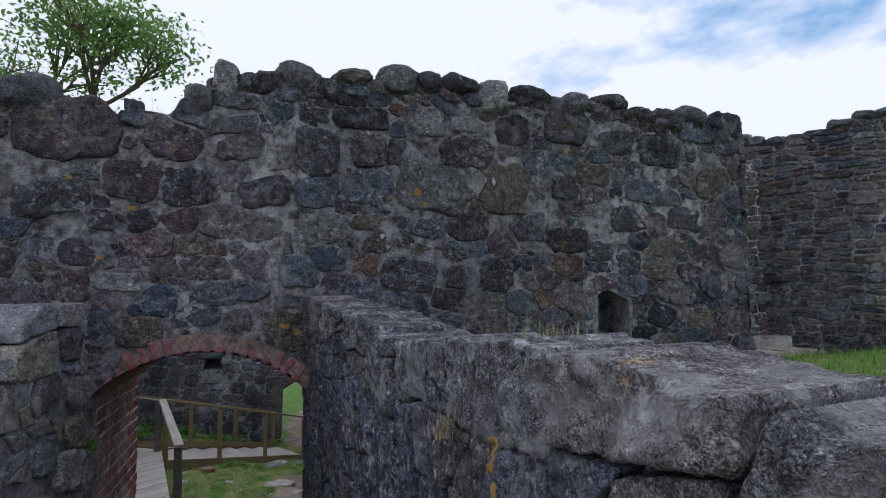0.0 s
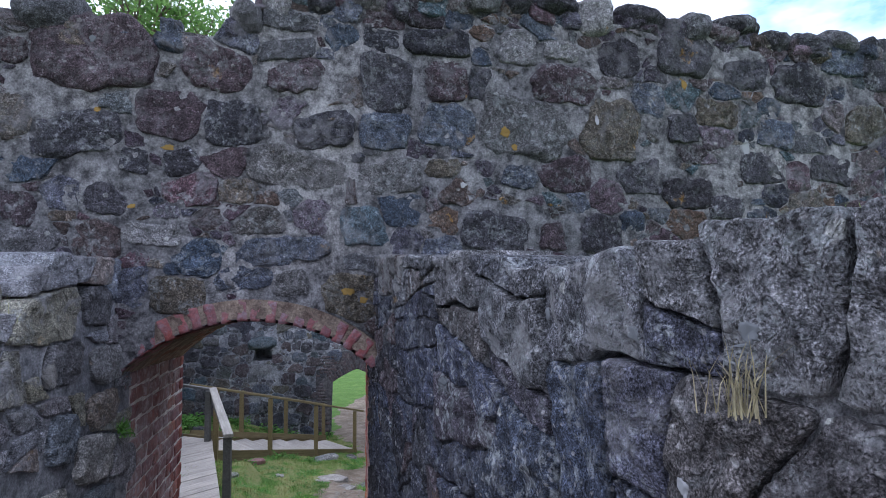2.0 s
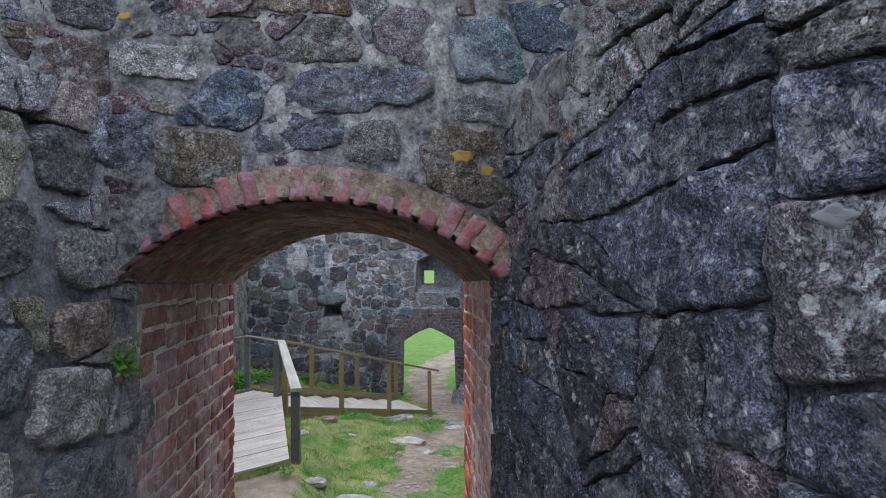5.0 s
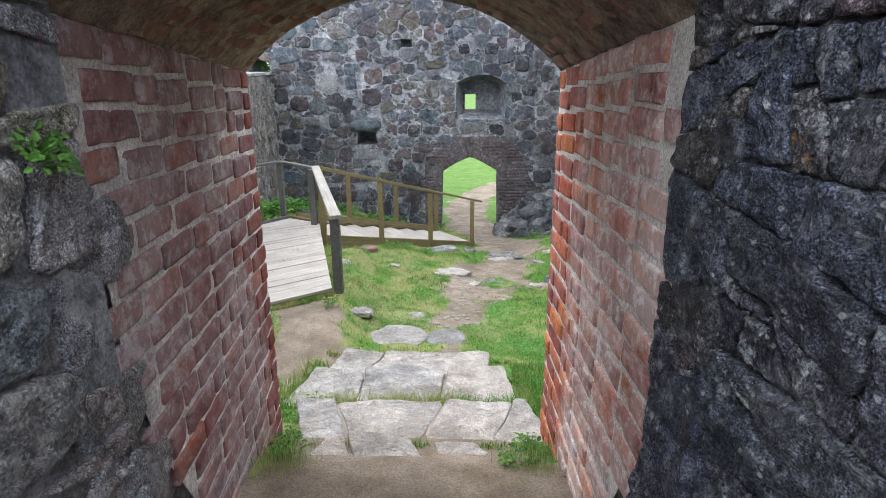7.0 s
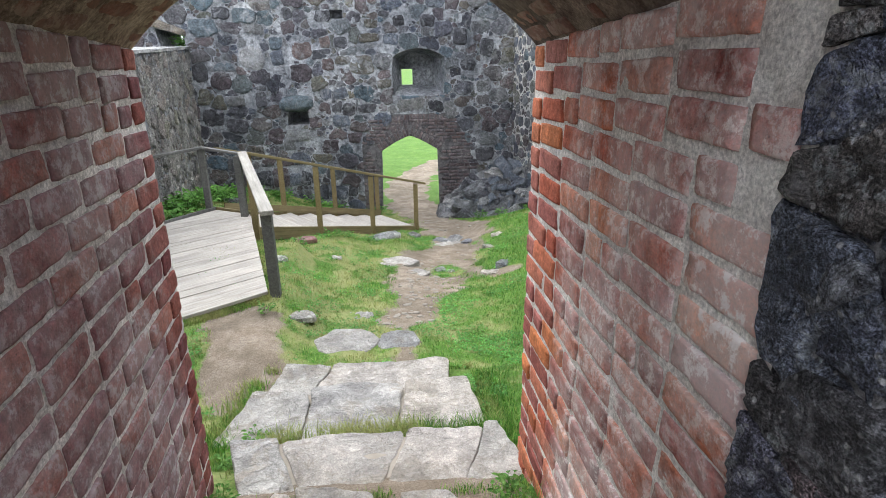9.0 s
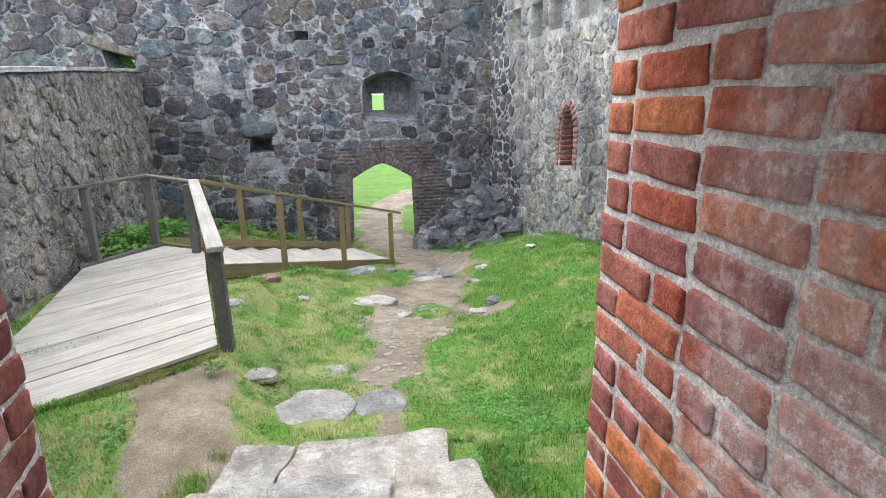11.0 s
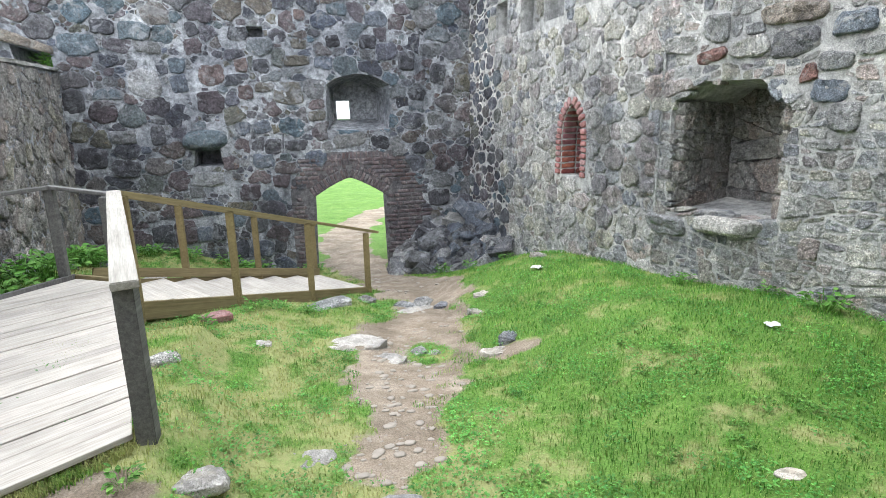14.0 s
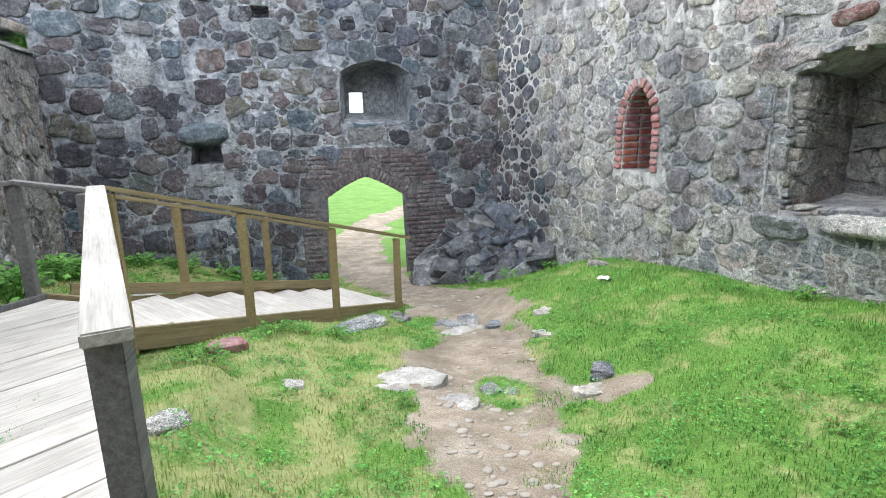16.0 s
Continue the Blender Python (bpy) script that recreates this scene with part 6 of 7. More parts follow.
def flagstone(x, y, sx, sy, seed, lift=0.0):
    """A flat stone set in the ground, five to seven sided."""
    r = random.Random(seed)
    n = r.choice((6, 7, 8))
    a0 = r.uniform(0, 6)
    poly = [(x + sx * math.cos(a0 + 6.283 * i / n) * r.uniform(0.9, 1.08), y + sy * math.sin(a0 + 6.283 * i / n) * r.uniform(0.9, 1.08)) for i in range(n)]
    got = stone_geometry(flat_face(ground_z(x, y) + lift), poly, r, 0.0, 0.012, n=40, prof=FLAT, rough=0.006 if y < 10.5 else 0.024, deep=0.08, corner=(0.12, 0.2), tilt=0.03, edge=0.08)
    return tagged(mesh_object("flagstone", *got, STONE_STEP, smooth=True), "flat worn flagstone set flush in the lawn", "flagstone", "flagstones in the lawn")


FLAGS = ((-0.21, 9.93, 0.225, 0.24), (-0.72, 9.92, 0.32, 0.30), (-0.66, 10.68, 0.21, 0.11), (1.56, 9.25, 0.3, 0.1), (3.5, 10.2, 0.22, 0.12), (-0.2, 12.9, 0.32, 0.24), (0.06, 12.45, 0.2, 0.15), (-1.16, 12.74, 0.16, 0.09), (1.2, 12.34, 0.26, 0.09), (1.36, 13.62, 0.14, 0.13), (1.55, 14.1, 0.15, 0.11), (0.75, 14.35, 0.34, 0.22), (1.86, 9.71, 0.09, 0.06))
for i, (x, y, sx, sy) in enumerate(FLAGS):
    flagstone(x, y, sx, sy, 40 + i, 0.002 if y < 10.5 else -0.014)
for i, (x, y, s, m, lab) in enumerate((
    (-1.2, 10.35, 0.12, STONE_STEP, "flat grey fieldstone lying in the grass"), (-1.68, 11.74, 0.11, TONES_PALE["p"], "pale white-veined stone beside the boardwalk"),
    (0.42, 12.7, 0.09, STONE_PALE, ""), (1.33, 12.56, 0.13, STONE_PALE, ""), (0.56, 12.62, 0.06, STONE_PALE, ""),
    (1.28, 13.65, 0.09, STONE_PALE, ""), (-0.44, 14.62, 0.21, TONES_PALE["g"], "grey boulder beside the foot of the stairs"), (0.1, 15.2, 0.13, STONE_YARD, ""), (0.85, 14.75, 0.15, STONE_YARD, ""),
    (1.05, 14.4, 0.1, STONE_PALE, ""), (0.6, 14.75, 0.12, STONE_YARD, ""), (2.7, 15.0, 0.12, STONE_YARD, ""), (-4.05, 15.6, 0.26, STONE_YARD, "dark boulder by the courtyard wall"), (-4.1, 15.1, 0.2, STONE_PALE, ""),
    (-2.86, 15.84, 0.17, STONE_PALE, ""), (-3.6, 16.6, 0.2, STONE_YARD, ""))):
    loose_stone(x, y, (s * rnd.uniform(0.95, 1.3), s * rnd.uniform(0.7, 0.9), s * 0.42), 80 + i, STONE_PALE if m is STONE_YARD and s < 0.2 else m, lab or "grey fieldstone lying in the grass", sink=0.6, power=0.5)
ob = loose_stone(-1.66, 13.72, (0.16, 0.09, 0.06), 120, BRICK_NICHE, "broken red brick lying beside the stairs", "broken_brick", 0.25, 20, 0.5)
tagged(ob, category="brick")

pebble_v, pebble_f = [], []
ico = bmesh.new()
bmesh.ops.create_icosphere(ico, subdivisions=2, radius=1.0)
ico_v, ico_f = [v.co.copy() for v in ico.verts], [[v.index for v in f.verts] for f in ico.faces]
ico.free()
for i in range(430):
    y = rnd.uniform(9.6, 18.5) if i % 2 else rnd.uniform(10.3, 13.2)
    x = along(y, PATH_MID + [(17.5, 0.6), (19.3, 0.2)]) + rnd.gauss(0, 0.33)
    if path_mask(x, y) < 0.5:
        continue
    s = rnd.choice((0.007, 0.009, 0.011, 0.014, 0.018, 0.024, 0.034))
    sc = Vector((s * rnd.uniform(0.9, 1.5), s * rnd.uniform(0.7, 1.1), s * 0.32))
    base, z, off = len(pebble_v), ground_z(x, y), Vector((rnd.uniform(0, 99), 0, 0))
    for c in ico_v:
        k = 1 + 0.3 * noise.noise(c * 1.3 + off)
        pebble_v.append((x + c.x * sc.x * k, y + c.y * sc.y * k, z + c.z * sc.z * k + s * 0.1))
    pebble_f.extend(tuple(v + base for v in f) for f in ico_f)
tagged(mesh_object("pebbles", pebble_v, pebble_f, PEBBLE, smooth=True), "small pale pebbles on the dirt path", "pebbles", kind="stuff")

# ---- heap of fallen stones in the corner ----
for i in range(150):
    r = random.Random(300 + i)
    t, q = r.random(), r.random()
    x, y = 1.25 + 1.65 * t, 18.9 - (0.25 + 1.75 * q) * (0.45 + 0.55 * t)
    high = (1.35 * t * (1 - q) ** 0.9 + 0.15 * (1 - q)) * r.random() ** 0.45
    s = r.uniform(0.13, 0.32)
    ob = loose_stone(x, y, (s * r.uniform(0.9, 1.5), s * r.uniform(0.7, 1.0), s * r.uniform(0.28, 0.6)), 300 + i, r.choice((TONES_YARD["g"], TONES_YARD["b"], TONES_YARD["d"], TONES_PALE["d"], TONES_PALE["g"])), "grey angular stone in the fallen heap", "rubble_stone", 0.3, None, 0.26)
    ob.location.z += high
    ob.rotation_euler = (r.uniform(-0.9, 0.9), r.uniform(-0.9, 0.9), r.uniform(0, 6))
    tagged(ob, category="stone", group="heap of fallen stones")

# ---- steps of the upper yard ----
upper = empty("yard_steps", "grey stone steps at the upper lawn", "steps")
for i, (x0, x1, y0, y1, z) in enumerate(((4.5, 5.5, 6.15, 6.6, 1.56), (5.1, 5.9, 6.75, 7.2, 1.66), (5.5, 6.3, 7.3, 7.8, 1.74))):
    step_row(upper, x0, x1, y0, y1, z, (0.5,), 20 + i)

# ---- small litter ----
for x, y, s in ((3.0, 11.03, 0.04), (2.38, 14.33, 0.055)):
    bm = bmesh.new()
    bmesh.ops.create_grid(bm, x_segments=8, y_segments=6, size=1.0)
    for v in bm.verts:
        v.co = Vector((v.co.x * s * 1.3, v.co.y * s, 0.02 + 0.5 * s * noise.noise(Vector((v.co.x * 1.5 + x, v.co.y * 1.5, 2)))))
    bmesh.ops.solidify(bm, geom=list(bm.faces), thickness=0.003)
    ob = part("paper_scrap", bm, PAPER, smooth=True)
    ob.matrix_basis = pose(x, y, ground_z(x, y) + 0.02, 0, 4, x * 50)
    tagged(ob, "crumpled white scrap of paper on the grass", "litter")


# ---- plants ----
def leaf_clump(name, n, radius, height, leaf, seed, material, up=0.6):
    """Broad leaves on short stalks, spreading from one root."""
    r = random.Random(seed)
    verts, faces = [], []
    for _ in range(n):
        a, d = r.uniform(0, 6.283), radius * math.sqrt(r.random())
        root = Vector((d * math.cos(a) * 0.5, d * math.sin(a) * 0.5, 0))
        tip = Vector((d * math.cos(a), d * math.sin(a), height * r.uniform(0.3, 1.0)))
        way = Vector((math.cos(a + r.uniform(-0.8, 0.8)), math.sin(a + r.uniform(-0.8, 0.8)), r.uniform(-0.3, up))).normalized()
        side = way.cross(Vector((r.uniform(-0.3, 0.3), r.uniform(-0.3, 0.3), 1))).normalized()
        l, w = leaf * r.uniform(0.6, 1.3), leaf * r.uniform(0.25, 0.42)
        b = len(verts)
        nrm = side.cross(way)
        verts += [tip, tip + way * l * 0.35 + side * w + nrm * w * 0.2, tip + way * l * 0.75 + side * w * 0.7, tip + way * l - nrm * w * 0.4, tip + way * l * 0.75 - side * w * 0.7, tip + way * l * 0.35 - side * w + nrm * w * 0.2]
        faces += [(b, b + 1, b + 2, b + 3), (b, b + 3, b + 4, b + 5)]
        b = len(verts)
        t = side * 0.0025
        verts += [root - t, root + t, tip + t, tip - t]
        faces.append((b, b + 1, b + 2, b + 3))
    me = bpy.data.meshes.new(name)
    me.from_pydata([tuple(v) for v in verts], [], faces)
    me.materials.append(material)
    return me


def blade_mesh(name, spots, material, parent=None):
    """Grass blades at (x, y, z, height, width): bent, tapered, each an island."""
    r = random.Random(77)
    verts, faces = [], []
    for x, y, z, h, w in spots:
        a, lean = r.uniform(0, 6.283), h * r.uniform(0.2, 0.9)
        ca, sa = math.cos(a), math.sin(a)
        b = len(verts)
        verts += [(x - sa * w, y + ca * w, z - 0.01), (x + sa * w, y - ca * w, z - 0.01), (x + ca * lean * 0.35 + sa * w * 0.7, y + sa * lean * 0.35 - ca * w * 0.7, z + h * 0.6), (x + ca * lean * 0.35 - sa * w * 0.7, y + sa * lean * 0.35 + ca * w * 0.7, z + h * 0.6), (x + ca * lean, y + sa * lean, z + h)]
        faces += [(b, b + 1, b + 2, b + 3), (b + 3, b + 2, b + 4)]
    return mesh_object(name, verts, faces, material, parent)


spots = []
r = random.Random(9)
while len(spots) < 230000:
    x, y = r.uniform(-4.9, 4.6), 7.7 + 11.4 * r.random() ** 1.35
    m = path_mask(x, y)
    if r.random() < m ** 1.4 + 0.03:
        continue
    if -1.35 < x < 0.38 and y < 9.25 and r.random() < 0.93:
        continue
    if any(((x - fx) / fa) ** 2 + ((y - fy) / fb) ** 2 < 0.95 for fx, fy, fa, fb in FLAGS):
        continue
    lush = noise.noise(Vector((x * 1.1, y * 1.1, 5))) + 0.5 * noise.noise(Vector((x * 3, y * 3, 1)))
    h = (0.024 + 0.018 * lush + r.uniform(-0.01, 0.016)) * (1.2 if x > 0.8 else 1.0)
    spots.append((x, y, ground_z(x, y), max(0.012, h), r.uniform(0.0015, 0.0032)))
for _ in range(9000):
    t = r.random()
    e = EDGE_A.lerp(EDGE_A + across * 1.7, t / 0.6) if t < 0.6 else EDGE_A.lerp(EDGE_B, (t - 0.6) / 0.4)
    x, y = e.x + (r.uniform(-0.03, 0.12) if t > 0.6 else r.gauss(0, 0.03)), e.y + (r.gauss(0, 0.03) if t > 0.6 else -0.12 * r.random() + 0.02)
    spots.append((x, y, ground_z(x, y), r.uniform(0.015, 0.055), 0.003))
for _ in range(9000):
    y0, z0 = r.choice(((7.33, -0.44), (8.03, -0.63), (8.73, -0.76), (9.26, -0.86)))
    x, y = r.uniform(-1.3, 0.4), r.gauss(y0, 0.03)
    if noise.noise(Vector((x * 4, y0 * 3, 6))) > r.uniform(-0.15, 0.25):
        spots.append((x, y, max(ground_z(x, y), z0 - 0.02), r.uniform(0.015, 0.05), 0.002))
for _ in range(9000):
    x, y = r.uniform(0.1, 1.1), r.uniform(11.2, 13.2)
    if path_mask(x, y) > 0.5 and noise.noise(Vector((x * 3.5, y * 3.5, 31))) + 0.35 * (x - 0.5) > r.uniform(0.05, 0.4):
        spots.append((x, y, ground_z(x, y), r.uniform(0.012, 0.035), 0.002))
for _ in range(5200):
    x, y = r.uniform(-1.15, 0.42), r.uniform(7.97, 8.16)
    if noise.noise(Vector((x * 3.2, 4, 6))) > r.uniform(-0.3, 0.2):
        spots.append((x, y, ground_z(x, y), r.uniform(0.09, 0.17), 0.0025))
for _ in range(5000):
    side = r.choice((-1, 1))
    y = r.uniform(7.65, 9.1)
    x = -1.22 - 0.08 * r.random() - abs(r.gauss(0, 0.1)) if side < 0 else 0.37 + abs(r.gauss(0, 0.1))
    spots.append((x, y, ground_z(x, y), r.uniform(0.03, 0.09), 0.0025))
for _ in range(9000):
    x, y = r.uniform(1.9, 6.6), r.uniform(2.0, 7.4)
    if x > 1.6 + 0.17 * (5.8 - y) and not (y > 5.7 and x < 4.5):
        spots.append((x, y, ground_z(x, y), r.uniform(0.03, 0.08), 0.004))
tagged(blade_mesh("grass", spots, GRASS), "short green lawn grass with yellowed patches", "grass", kind="stuff")

# small round leaves between the blades
leaf_v, leaf_f = [], []
r = random.Random(19)
while len(leaf_f) < 42000:
    x, y = r.uniform(-4.6, 4.4), 8.6 + 7.0 * r.random() ** 1.5
    thick = noise.noise(Vector((x * 1.7, y * 1.7, 21))) + 0.6 * noise.noise(Vector((x * 5, y * 5, 3)))
    if thick < r.uniform(-0.1, 0.5) or path_mask(x, y) > r.uniform(0.1, 0.8) or (-1.3 < x < 0.3 and y < 9.25) or any(((x - fx) / fa) ** 2 + ((y - fy) / fb) ** 2 < 1 for fx, fy, fa, fb in FLAGS):
        continue
    z, s, a = ground_z(x, y) + r.uniform(0.012, 0.04), r.uniform(0.006, 0.013), r.uniform(0, 6.283)
    ca, sa, tip, roll = math.cos(a) * s, math.sin(a) * s, r.uniform(-0.5, 0.5) * s, r.uniform(-0.4, 0.4) * s
    b = len(leaf_v)
    leaf_v += [(x - ca, y - sa, z - tip), (x - sa * 0.75, y + ca * 0.75, z + roll), (x + ca, y + sa, z + tip), (x + sa * 0.75, y - ca * 0.75, z - roll)]
    leaf_f.append((b, b + 1, b + 2, b + 3))
tagged(mesh_object("clover", leaf_v, leaf_f, CLOVER), "patches of small clover leaves in the lawn", "clover", kind="stuff")

weed_kinds = [leaf_clump("weed", 46, 0.16, 0.16, 0.07, 500 + i, WEED) for i in range(3)]
low_kinds = [leaf_clump("weed", 40, 0.14, 0.05, 0.045, 510 + i, WEED) for i in range(3)]


def weed(x, y, s, kinds, label, group):
    ob = new("weed", rnd.choice(kinds))
    ob.matrix_basis = pose(x, y, ground_z(x, y), 0, 0, rnd.uniform(0, 360)) @ Matrix.Scale(s, 4)
    return tagged(ob, label, "weed", group)


for i in range(52):
    t = rnd.random()
    y = 12.6 + 6.2 * t
    x = LEFT.a.x + (y - LEFT.a.y) * LEFT.u.x / LEFT.u.y + rnd.uniform(0.1, 0.9)
    weed(x, y, rnd.uniform(0.8, 1.7), weed_kinds, "lush green broad-leaved weeds along the wall foot", "weeds along the wall")
for i in range(26):
    t = rnd.random()
    weed(-4.5 + 4.0 * t, 18.85 - rnd.random() ** 2 * 0.8, rnd.uniform(0.7, 1.4), weed_kinds, "green weeds at the foot of the far wall", "weeds along the wall")
for i in range(46):
    weed(rnd.uniform(-4.2, -1.3), rnd.uniform(16.4, 18.8), rnd.uniform(0.6, 1.2), low_kinds, "low green weeds on the slope behind the stairs", "weeds along the wall")
for x, y, s in ((-1.75, 13.25, 1.3), (-1.3, 14.1, 1.1), (-1.05, 14.25, 0.8), (-1.9, 13.5, 1.0), (-0.7, 14.2, 0.8), (1.45, 18.3, 1.2), (1.7, 17.2, 1.3), (1.4, 17.7, 1.0), (2.1, 16.6, 1.1), (2.6, 16.2, 1.0), (3.35, 12.6, 1.0), (3.7, 11.2, 1.3), (3.85, 10.6, 1.2), (3.6, 11.7, 0.9), (0.33, 7.75, 0.8), (0.37, 8.05, 1.0), (0.3, 7.25, 1.1), (0.2, 7.05, 1.0), (-0.95, 7.15, 1.2), (-1.05, 7.4, 0.9), (-1.1, 8.2, 1.0), (-1.2, 7.9, 0.9), (0.36, 8.4, 0.8), (-1.5, 10.25, 0.7)):
    weed(x, y, s * (0.45 if y < 9 else 0.75), weed_kinds, "small green weed clump", "weed clumps")
for i in range(110):
    x, y = rnd.uniform(-1.3, 3.8), 9.2 + 5.5 * rnd.random() ** 1.3
    if path_mask(x, y) < 0.35 and not (-1.2 < x < 0.1 and y < 10.9) and not (x > 1.2 and y < 9.5):
        weed(x, y, rnd.uniform(0.3, 0.65), low_kinds, "low clover-like weed in the lawn", "clover in the lawn")


for x, z in ((-5.05, 1.9), (-4.98, 1.98), (-5.1, 2.0), (-5.0, 2.08)):
    ob = weed(x, 19.35, 1.2, weed_kinds, "green weeds growing in the wall opening", "weeds along the wall")
    ob.location.z = z


for u, d, size in ((1.1, -0.45, 0.9), (0.85, -0.6, 0.7), (1.25, -0.7, 1.0), (3.2, -0.4, 1.2), (2.9, -0.55, 1.0)):
    at = RIGHT2.at(u, -0.1 if u < 2 else -0.2, d)
    ob = weed(at.x, at.y, size, low_kinds, "green weeds growing in the wall hollow", "weeds in the hollows")
    ob.location.z = at.z


def hanging(name, x, y, z, label, n, h, w, mat, seed):
    """A tuft rooted in a wall."""
    q = random.Random(seed)
    ob = blade_mesh(name, [(q.gauss(0, w), q.gauss(0, w), 0, h * q.uniform(0.4, 1.1), 0.0011) for _ in range(n)], mat)
    ob.matrix_basis = pose(x, y, z)
    return tagged(ob, label, "grass tuft", kind="stuff")


hanging("grass_tuft", -1.2, 5.12, 2.02, "yellow-green grass tuft on the low wall", 420, 0.16, 0.09, GRASS, 1)
hanging("grass_tuft", -1.35, 5.3, 2.2, "yellow-green grass tuft on the low wall", 260, 0.12, 0.09, GRASS_DRY, 2)
hanging("grass_tuft", 1.2, 3.2, 2.27, "dry straw tuft on the low wall", 24, 0.07, 0.04, GRASS_DRY, 3)
hanging("grass_tuft", 0.86, 3.235, 2.03, "dry straw tuft in a joint of the low wall", 42, 0.09, 0.016, GRASS_DRY, 4)
hanging("grass_tuft", 1.15, 3.3, 2.27, "green grass tuft on the low wall", 16, 0.05, 0.03, GRASS, 5)
hanging("grass_tuft", -0.75, 6.4, 3.68, "grass growing on the wall crest", 500, 0.12, 0.22, GRASS_DRY, 6)
hanging("grass_tuft", 0.3, 7.02, ground_z(0.3, 7.02), "green grass tuft at the foot of the brick jamb", 420, 0.10, 0.07, GRASS, 7)
hanging("grass_tuft", -0.93, 6.98, ground_z(-0.93, 6.98), "green grass tuft at the foot of the brick jamb", 420, 0.10, 0.07, GRASS, 8)
hanging("grass_tuft", -0.62, 7.34, -0.44, "small grass tuft between the stone steps", 120, 0.05, 0.04, GRASS, 10)
fern = new("fern", leaf_clump("fern", 60, 0.06, 0.05, 0.022, 530, WEED))
fern.matrix_basis = pose(-0.93, 5.86, 1.42, 0, 60, 0)
tagged(fern, "small green fern in a mortar joint", "fern")


# ---- tree behind the walls ----
def tree(x, y, z0, height, spread, seed, label):
    r = random.Random(seed)
    root = empty("tree", label, "tree")
    root.location = (x, y, z0)
    verts, faces, tips = [], [], []

    def limb(p, q, ra, rb):
        way = (q - p).normalized()
        s = way.orthogonal().normalized()
        t = way.cross(s)
        b = len(verts)
        for c, rad in ((p, ra), (q, rb)):
            for i in range(7):
                a = i * 2 * math.pi / 7
                verts.append(c + s * math.cos(a) * rad + t * math.sin(a) * rad)
        for i in range(7):
            j = (i + 1) % 7
            faces.append((b + i, b + j, b + 7 + j, b + 7 + i))

    def grow(p, way, length, rad, depth):
        q = p + way * length
        limb(p, q, rad, rad * 0.7)
        if depth == 0:
            tips.append((q, length))
            return
        for _ in range(4 if depth > 1 else 5):
            d = (way + Vector((r.uniform(-1, 1), r.uniform(-1, 1), r.uniform(-0.45, 0.8))) * 0.85).normalized()
            grow(p + way * length * r.uniform(0.55, 1.0), d, length * r.uniform(0.6, 0.8), rad * 0.6, depth - 1)

    trunk_top = Vector((0, 0, height * 0.35))
    limb(Vector((0, 0, 0)), trunk_top, 0.32, 0.25)
    for i in range(6):
        a = i * 1.05 + r.uniform(-0.3, 0.3)
        d = Vector((math.cos(a) * spread, math.sin(a) * spread, r.uniform(0.5, 1.2))).normalized()
        grow(trunk_top + Vector((0, 0, height * 0.05 * i)), d, height * 0.21, 0.14, 3)
    mesh_object("trunk", verts, faces, BARK, root, "grey-brown trunk and limbs", smooth=True)
    lv, lf = [], []
    for q, _ in tips:
        for _ in range(42):
            c = q + Vector((r.gauss(0, 0.46), r.gauss(0, 0.46), r.gauss(0, 0.34)))
            n = Vector((r.gauss(0, 1), r.gauss(0, 1), r.gauss(0.8, 1))).normalized()
            s = n.orthogonal().normalized()
            s.rotate(Matrix.Rotation(r.uniform(0, 6.28), 3, n))
            t = n.cross(s)
            k = r.uniform(0.06, 0.12)
            b = len(lv)
            lv += [c - s * k, c - s * k * 0.2 + t * k * 0.6, c + s * k * 1.1 - n * k * 0.25, c - s * k * 0.2 - t * k * 0.6]
            lf.append((b, b + 1, b + 2, b + 3))
    mesh_object("crown", lv, lf, LEAF, root, "dense green leafy crown")
    return root


tree(-8.5, 23.8, -1.5, 14.2, 1.0, 4, "broad-leaved green tree standing behind the ruin walls")
tree(-15.0, 29.0, -1.0, 14.0, 1.0, 8, "broad-leaved green tree standing behind the ruin walls")


# ---- crusts of lichen on the stones ----
LICHEN_ORANGE = plain_material("orange_lichen", (0.25, 0.165, 0.05), 0.95)
LICHEN_WHITE = plain_material("white_lichen", (0.33, 0.335, 0.34), 0.95)
LICHEN_GREY = plain_material("grey_green_lichen", (0.17, 0.18, 0.19), 0.95)
bpy.context.view_layer.update()
layers = bpy.context.evaluated_depsgraph_get()


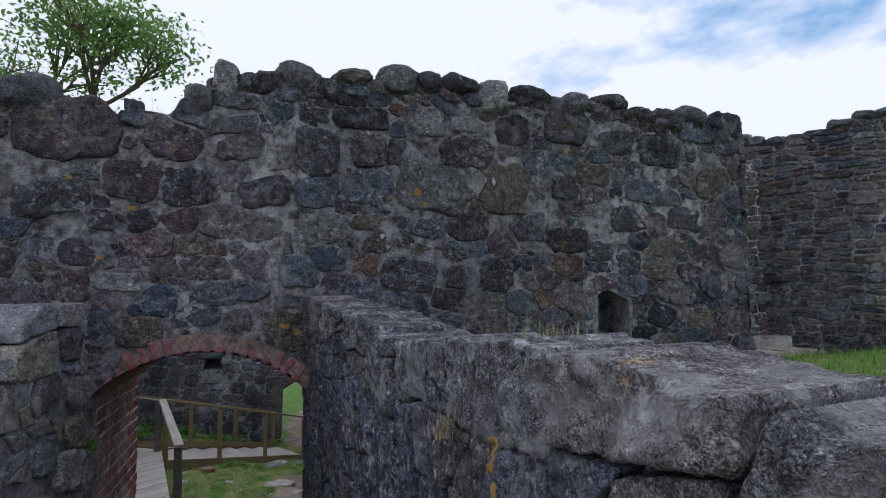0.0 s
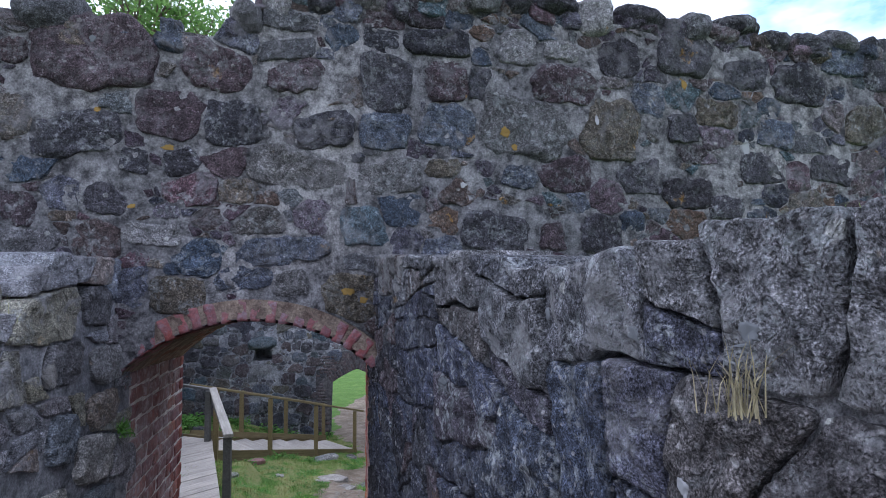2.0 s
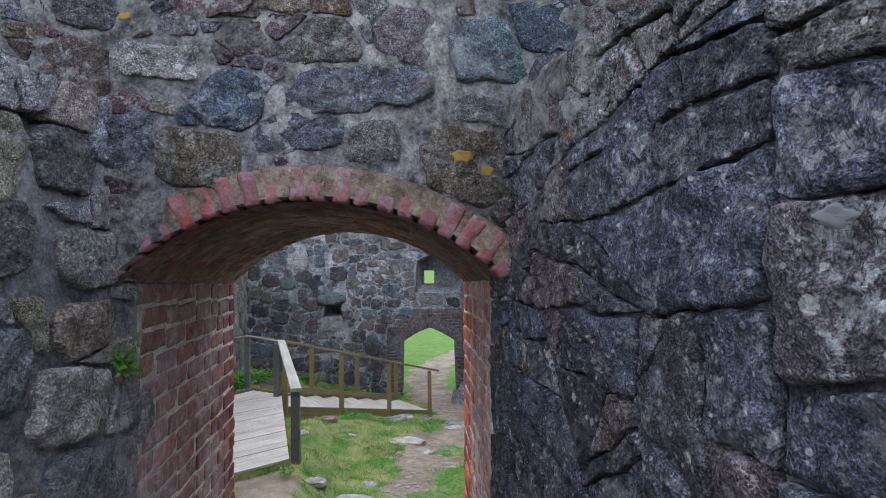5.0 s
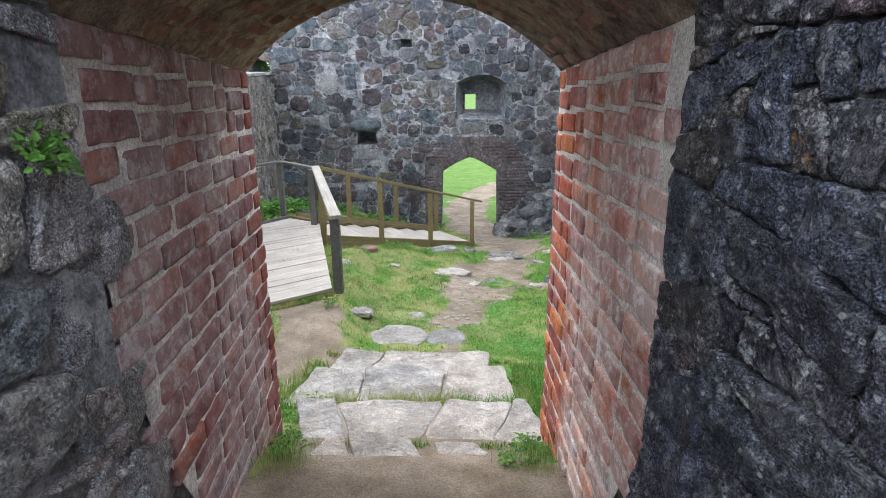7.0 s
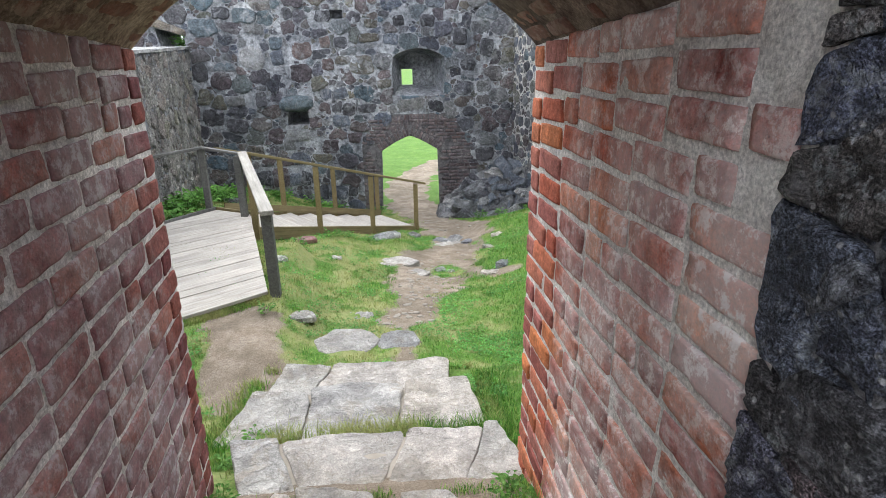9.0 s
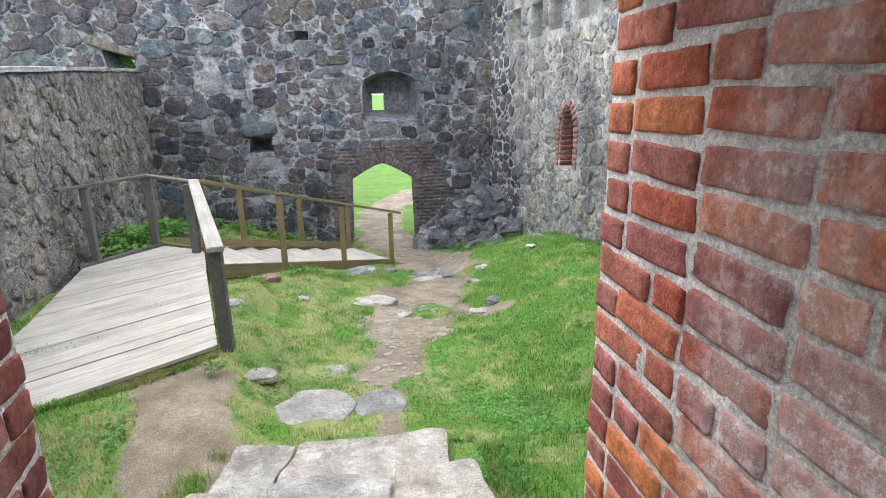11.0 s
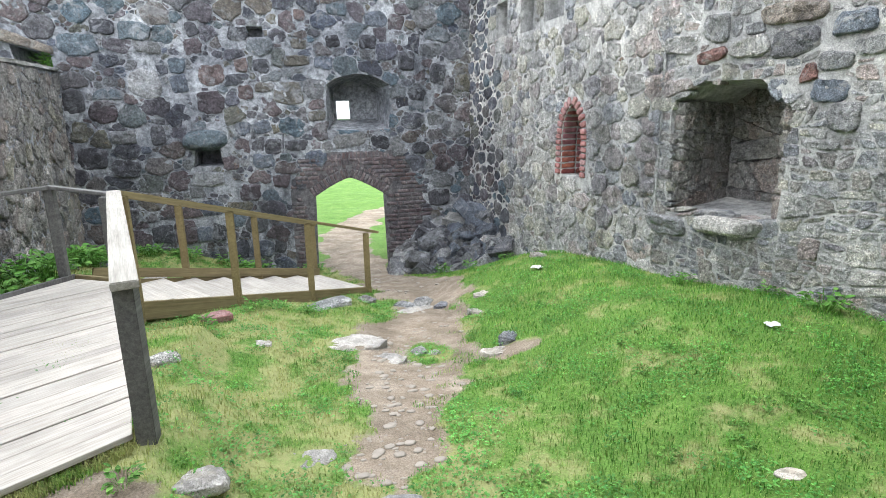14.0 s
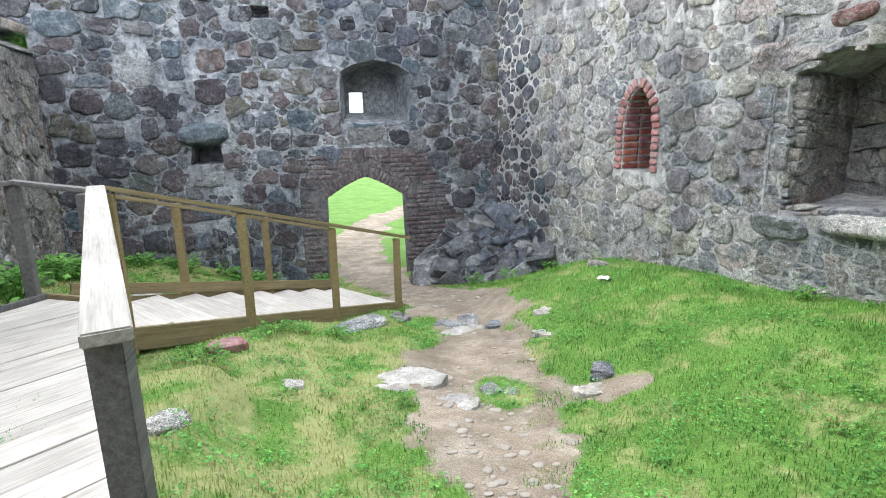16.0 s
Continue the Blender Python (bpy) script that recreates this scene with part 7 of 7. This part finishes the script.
def lichen(face, wall, u, v, w, h, material, seed, hollow=0.0):
    """A thin crust that follows the stones under it, ragged at its rim."""
    off = Vector((seed * 3.7, seed * 1.3, 0))
    verts, good, faces = [], [], []
    rings, spokes = 6, 30
    middle = None
    for k in range(rings + 1):
        for i in range(spokes):
            a = 6.28319 * i / spokes
            rim = 1 + 0.45 * noise.noise(Vector((math.cos(a) * 1.4, math.sin(a) * 1.4, 0)) + off) + 0.3 * noise.noise(Vector((math.cos(a) * 5, math.sin(a) * 5, 3)) + off)
            q = (hollow + (1 - hollow) * k / rings) * (rim if k else 1)
            hit, spot, normal, _, _, _ = scene.ray_cast(layers, face.at(u + math.cos(a) * w * q, v + math.sin(a) * h * q, 0.35), -face.n, distance=0.7)
            if hit and middle is None:
                middle = spot
            flat = hit and abs((spot - middle).dot(face.n)) < 0.05
            verts.append(spot + face.n * (0.0025 if k < rings else -0.001) if hit else face.at(u, v))
            good.append(flat)
    for k in range(rings):
        for i in range(spokes):
            f = (k * spokes + i, k * spokes + (i + 1) % spokes, (k + 1) * spokes + (i + 1) % spokes, (k + 1) * spokes + i)
            if all(good[j] for j in f):
                faces.append(f)
    if faces:
        mesh_object("lichen", verts, faces, material, wall, smooth=True)


wall_lane = bpy.data.objects["wall_lane_right"]
for i, (u, v, w, h, m, hollow) in enumerate(((3.07, 2.02, 0.045, 0.05, LICHEN_ORANGE, 0.45), (3.10, 1.95, 0.02, 0.025, LICHEN_ORANGE, 0), (2.73, 1.88, 0.022, 0.02, LICHEN_WHITE, 0), (3.14, 2.11, 0.03, 0.025, LICHEN_GREY, 0), (3.2, 2.13, 0.022, 0.022, LICHEN_GREY, 0), (2.86, 2.12, 0.02, 0.02, LICHEN_GREY, 0), (2.62, 2.1, 0.022, 0.02, LICHEN_GREY, 0), (2.3, 2.12, 0.024, 0.022, LICHEN_GREY, 0), (2.1, 2.0, 0.018, 0.016, LICHEN_WHITE, 0), (1.55, 1.85, 0.03, 0.02, LICHEN_GREY, 0))):
    lichen(LOW_R, wall_lane, u, v, w * 0.75, h * 0.75, m, i, hollow)
for i, (u, v, w, h, m) in enumerate(((8.07, 3.15, 0.045, 0.085, LICHEN_WHITE), (6.29, 3.17, 0.05, 0.045, LICHEN_ORANGE), (6.36, 3.08, 0.03, 0.03, LICHEN_ORANGE), (5.31, 2.17, 0.06, 0.035, LICHEN_ORANGE), (5.40, 2.12, 0.035, 0.03, LICHEN_ORANGE), (3.93, 3.2, 0.025, 0.025, LICHEN_ORANGE), (4.3, 3.0, 0.05, 0.025, LICHEN_ORANGE), (7.59, 3.58, 0.035, 0.06, LICHEN_ORANGE), (6.02, 2.83, 0.03, 0.03, LICHEN_WHITE), (3.9, 3.6, 0.025, 0.03, LICHEN_GREY), (6.93, 3.28, 0.02, 0.05, LICHEN_WHITE), (4.12, 2.66, 0.03, 0.02, LICHEN_ORANGE))):
    lichen(GATE, wall_gate, u, v, w * 0.7, h * 0.7, m, 40 + i)
